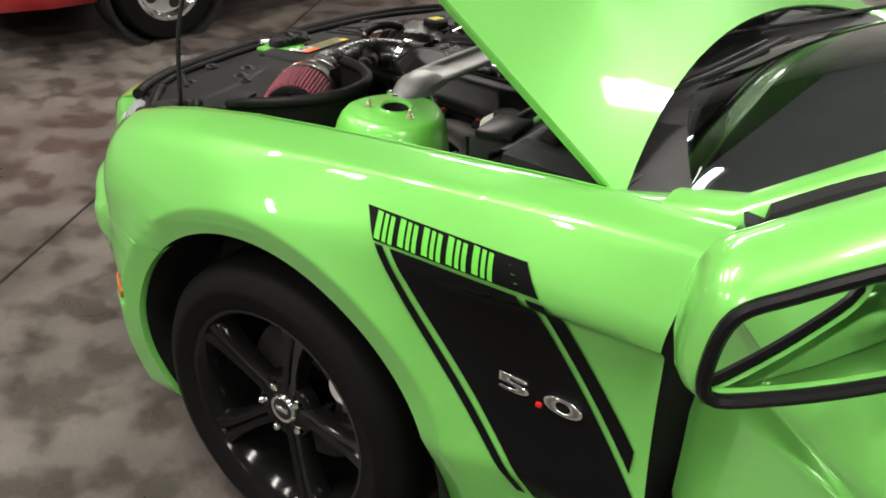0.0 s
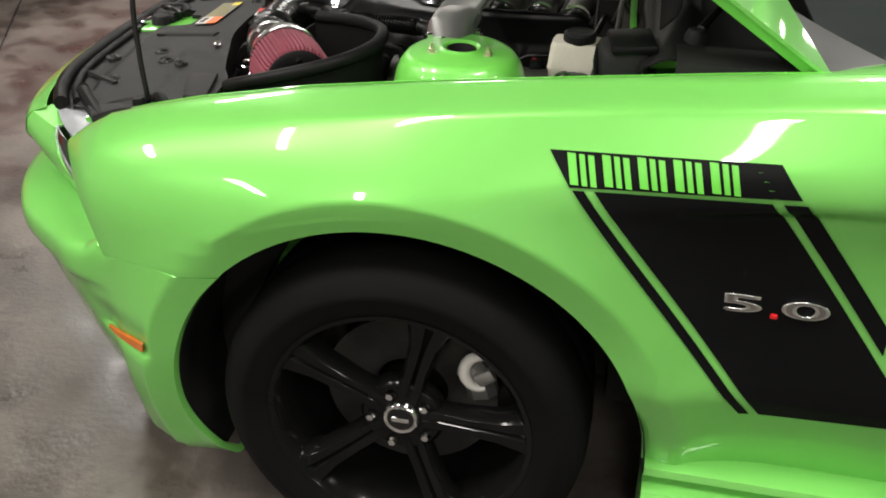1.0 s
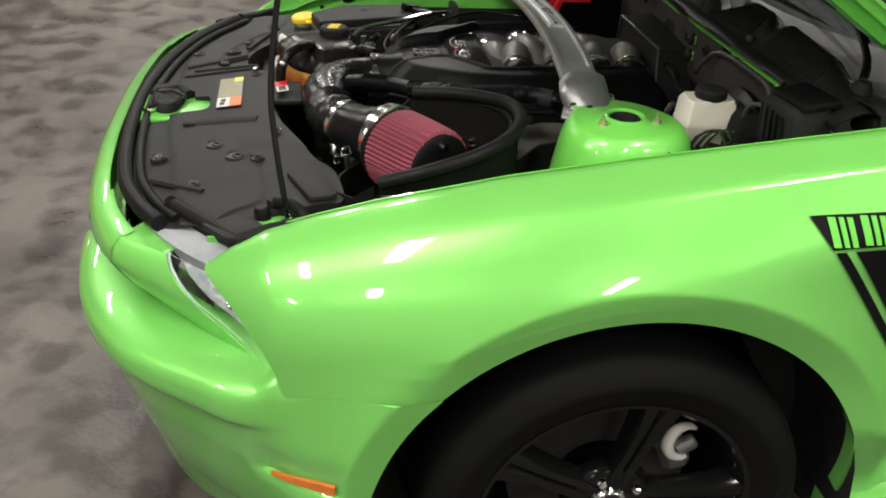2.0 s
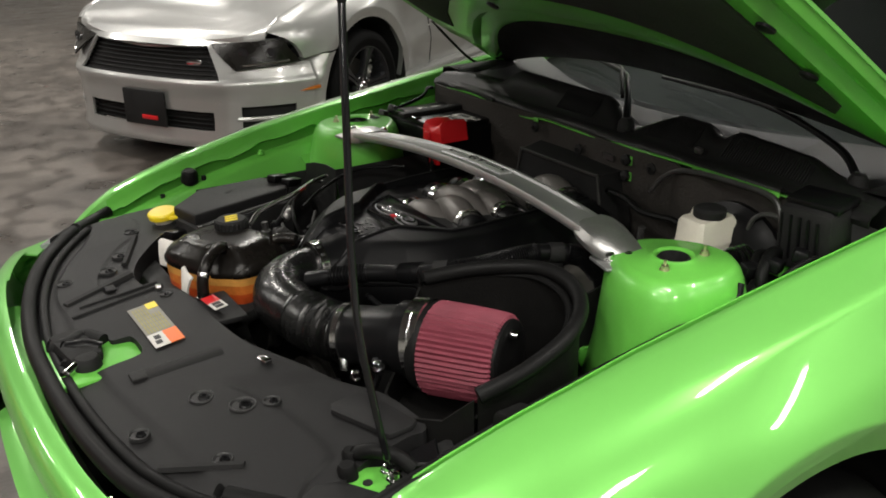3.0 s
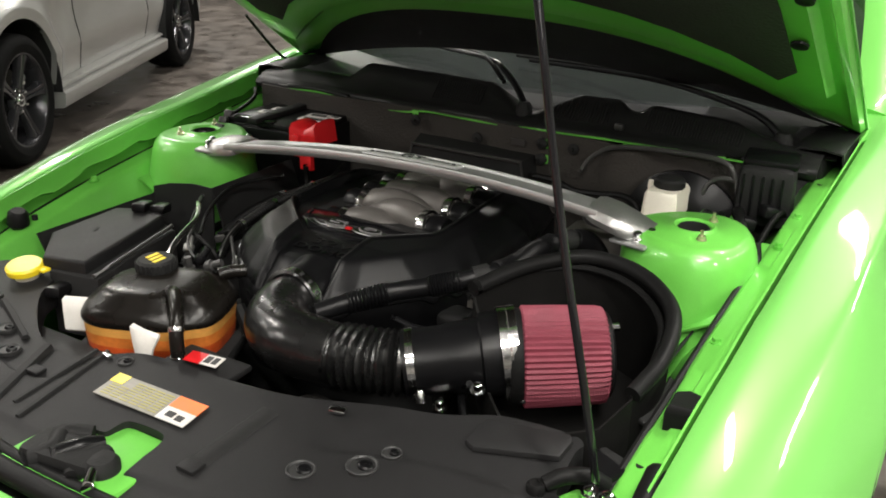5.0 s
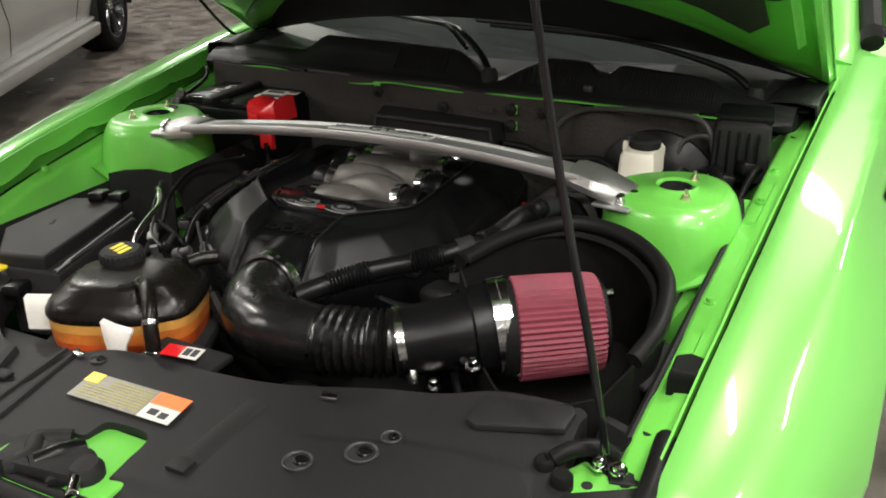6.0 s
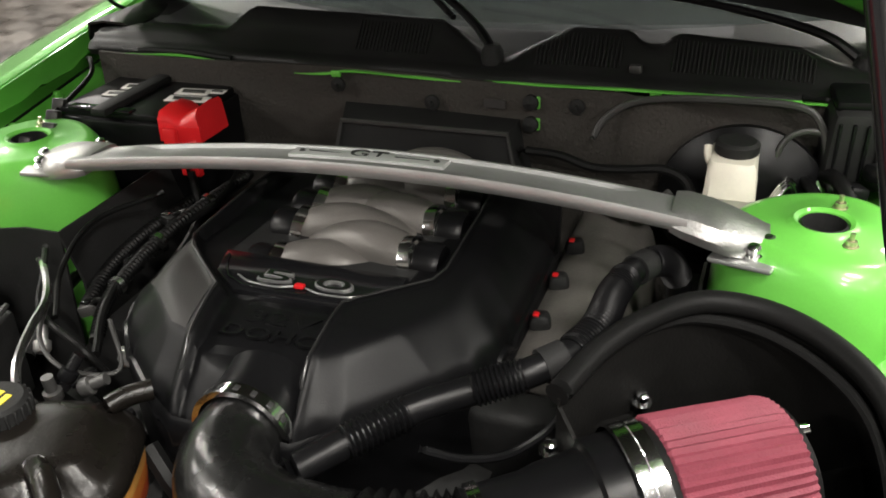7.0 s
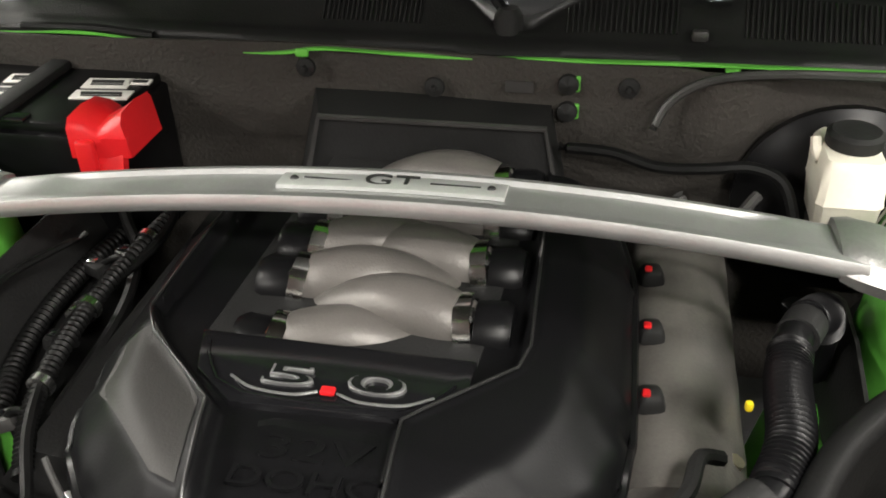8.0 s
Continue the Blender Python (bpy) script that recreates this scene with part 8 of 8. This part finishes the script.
def decal(car):
    """Slanted black side stripe with pale-green lettering blocks, and the chrome displacement badge."""
    def quad(bm, corners, lift, n=14, mrow=16):
        (x0, z0), (x1, z1), (x2, z2), (x3, z3) = corners
        rows = []
        for i in range(n + 1):
            u = i / n
            row = []
            for j in range(mrow + 1):
                v = j / mrow
                x = (x0 + (x1 - x0) * u) * (1 - v) + (x3 + (x2 - x3) * u) * v
                z = (z0 + (z1 - z0) * u) * (1 - v) + (z3 + (z2 - z3) * u) * v
                row.append((x, -(side_y(x, z) + lift), z))
            rows.append(row)
        loft(bm, rows)
        return bm

    def blk(x0, x1, za, zb, k=0.79, rise=0.062):
        # upper-left start x0..x1 at height za, slanting back as it falls to zb; the top rises slightly to the rear
        f = lambda x, z: (x + (za - z) * k, z + (x - 0.23) * rise)
        return [f(x0, za), f(x1, za), f(x1, zb), f(x0, zb)]
    st = part("side_stripe", quad(bmesh.new(), blk(0.230, 0.556, 0.918, 0.873), 0.003, 40, 12), DECAL, car, "black vinyl side stripe")
    part("stripe_band", quad(bmesh.new(), blk(0.230 + 0.0505 * 0.79, 0.247 + 0.0505 * 0.79, 0.8675, 0.475, 0.79, 0.05), 0.003, 24, 60), DECAL, st)
    part("stripe_band", quad(bmesh.new(), blk(0.262 + 0.0505 * 0.79, 0.512 + 0.0505 * 0.79, 0.8675, 0.475, 0.79, 0.05), 0.003, 24, 60), DECAL, st)
    bm = bmesh.new()
    f = lambda x, z: (x + (0.8675 - z) * 0.79, z + (x - 0.23) * 0.05)
    quad(bm, [f(0.527 + 0.04, 0.8675), f(0.560 + 0.04, 0.8675), f(0.560 + 0.04, 0.652), f(0.527 + 0.04, 0.61)], 0.003, 8, 40)
    part("stripe_band", bm, DECAL, st)
    for i in range(5):
        x0 = 0.258 + 0.0505 * i
        dz = (x0 - 0.23) * 0.062
        at = lambda u, v: (x0 - 0.002 + 0.041 * u + 0.010 * v, 0.916 - 0.040 * v + dz)
        mark = None
        for u0, u1 in ((0.0, 0.30), (0.42, 0.62), (0.74, 0.96)):
            ob = part("stripe_mark" if mark is None else "mark_bar", quad(bmesh.new(), [at(u0, 0.0), at(u1, 0.0), at(u1, 1.0), at(u0, 1.0)], 0.0045, 3, 4), DECAL_GREEN, st, "green bar mark on the stripe" if mark is None else "")
            mark = mark or ob
    bm = bmesh.new()
    quad(bm, [(0.517, 0.936), (0.524, 0.936), (0.560, 0.892), (0.553, 0.892)], 0.003, 2, 4)
    part("stripe_mark", bm, DECAL_GREEN, st)
    y = -(side_y(0.60, 0.70) + 0.004)
    m = Matrix.Translation((0.592, y, 0.690)) @ Euler((radians(90), 0, 0)).to_matrix().to_4x4()
    bd = lettering("side_badge", "5", m @ Matrix.Translation((-0.047, 0, 0)), 0.043, CHROME, car, 0.004, 3.6, "chrome displacement badge", 0.0012)
    lettering("badge_digit", "0", m @ Matrix.Translation((0.050, 0, 0)), 0.043, CHROME, bd, 0.004, 3.4, bevel=0.0012)
    for text, dx, st_ in (("5", -0.047, 3.6), ("0", 0.050, 3.4)):
        lettering("digit_face", text, m @ Matrix.Translation((dx, 0, 0.0052)), 0.043, DARK_CHROME, bd, 0.0004, st_, inset=0.0007)
    part("badge_dot", box(bmesh.new(), (0.598, y - 0.002, 0.674), (0.011, 0.007, 0.008), 0.002), RED_PLASTIC, bd)


def green_car():
    car = thing("green_coupe", None, "bright green sports coupe with its bonnet propped open", "car")
    car_body(car, GREEN, GREEN_IN, RIM_BLACK, True, False, 34.0)
    decal(car)
    for sgn in (-1, 1):
        rail(car, sgn)
        strut_tower(car, sgn)
    bulkhead(car)
    cowl(car)
    radiator_cover(car)
    engine(car)
    air_intake(car)
    bottles(car)
    battery(car)
    fuse_box(car)
    strut_brace(car)
    splash_plate(car)
    prop_rod(car)


def silver_car():
    car = thing("silver_coupe", pose(1.074, 4.181, 0, 0, 0, 29.1), "parked silver sports coupe with black grille", "car")
    car_body(car, SILVER, SILVER, RIM_DARK, False, True)


def red_car():
    """A low red saloon parked beyond, of which nose and wheel show."""
    car = thing("red_car", pose(-3.92, 1.38, 0, 0, 0, 84), "parked dark red car with chrome wheels", "car")
    bm = bmesh.new()
    rows = []
    for x, zt, hw in [(-0.95, 0.62, 0.60), (-0.88, 0.72, 0.74), (-0.6, 0.80, 0.84), (0, 0.88, 0.87), (0.8, 0.95, 0.88), (2.2, 0.98, 0.88), (3.2, 0.96, 0.86), (3.7, 0.88, 0.74)]:
        rows.append([(x, y, z) for y, z in [(-hw * 0.9, 0.24), (-hw, 0.34), (-hw, 0.62), (-hw * 0.93, zt - 0.06), (-hw * 0.7, zt), (0, zt + 0.03), (hw * 0.7, zt), (hw * 0.93, zt - 0.06), (hw, 0.62), (hw, 0.34), (hw * 0.9, 0.24)]])
    loft(bm, rows, cap=True)
    part("body", bm, RED_CAR, car)
    bm = bmesh.new()
    rows = []
    for x, zt, hw in [(0.75, 0.97, 0.70), (1.35, 1.30, 0.58), (1.8, 1.36, 0.56), (2.3, 1.34, 0.56), (3.0, 1.0, 0.68)]:
        rows.append([(x, y, z) for y, z in [(-hw - 0.08, 0.93), (-hw, zt - 0.03), (-hw * 0.8, zt), (hw * 0.8, zt), (hw, zt - 0.03), (hw + 0.08, 0.93)]])
    loft(bm, rows, cap=True)
    part("cabin", bm, BLACK_GLOSS, car)
    for cx in (0.0, 2.65):
        for sgn in (-1, 1):
            part("wheel_well", lathe(bmesh.new(), (cx, sgn * 0.70, 0.33), (0, sgn, 0), [(0, 0.37), (0.19, 0.385), (0.19, 0.36), (0.02, 0.30)], 32), BLACK_MATT, car)
            w = part("tyre", lathe(bmesh.new(), (cx, sgn * 0.70, 0.32), (0, sgn, 0), [(0, 0.2), (0.0, 0.29), (0.02, 0.318), (0.17, 0.318), (0.195, 0.30), (0.198, 0.22), (0.19, 0.2)], 36, cap=False), TYRE, car)
            part("rim", lathe(bmesh.new(), (cx, sgn * 0.86, 0.32), (0, sgn, 0), [(0, 0.205), (0.036, 0.21), (0.032, 0.19), (0.005, 0.17), (0.012, 0.10), (0.03, 0.06), (0.032, 0)], 32), CHROME, w, "polished chrome rim")
            for k in range(5):
                a = math.radians(72 * k)
                part("rim_slot", lathe(bmesh.new(), (cx + 0.125 * math.cos(a), sgn * 0.866, 0.32 + 0.125 * math.sin(a)), (0, sgn, 0), [(0, 0.035), (0.006, 0.033), (0.004, 0)], 14), BLACK_MATT, w)
    part("bumper_strip", tube(bmesh.new(), [(-0.86, -0.76, 0.46), (-0.965, -0.60, 0.46), (-0.985, 0, 0.46), (-0.965, 0.60, 0.46), (-0.86, 0.76, 0.46)], 0.035, 10, 6), RED_CAR, car)
    for y in (-0.55, 0.55):
        part("indicator", box(bmesh.new(), (-0.955, y, 0.55), (0.04, 0.22, 0.07), 0.01), AMBER, car)


room()
lamp_rows()
green_car()
silver_car()
red_car()
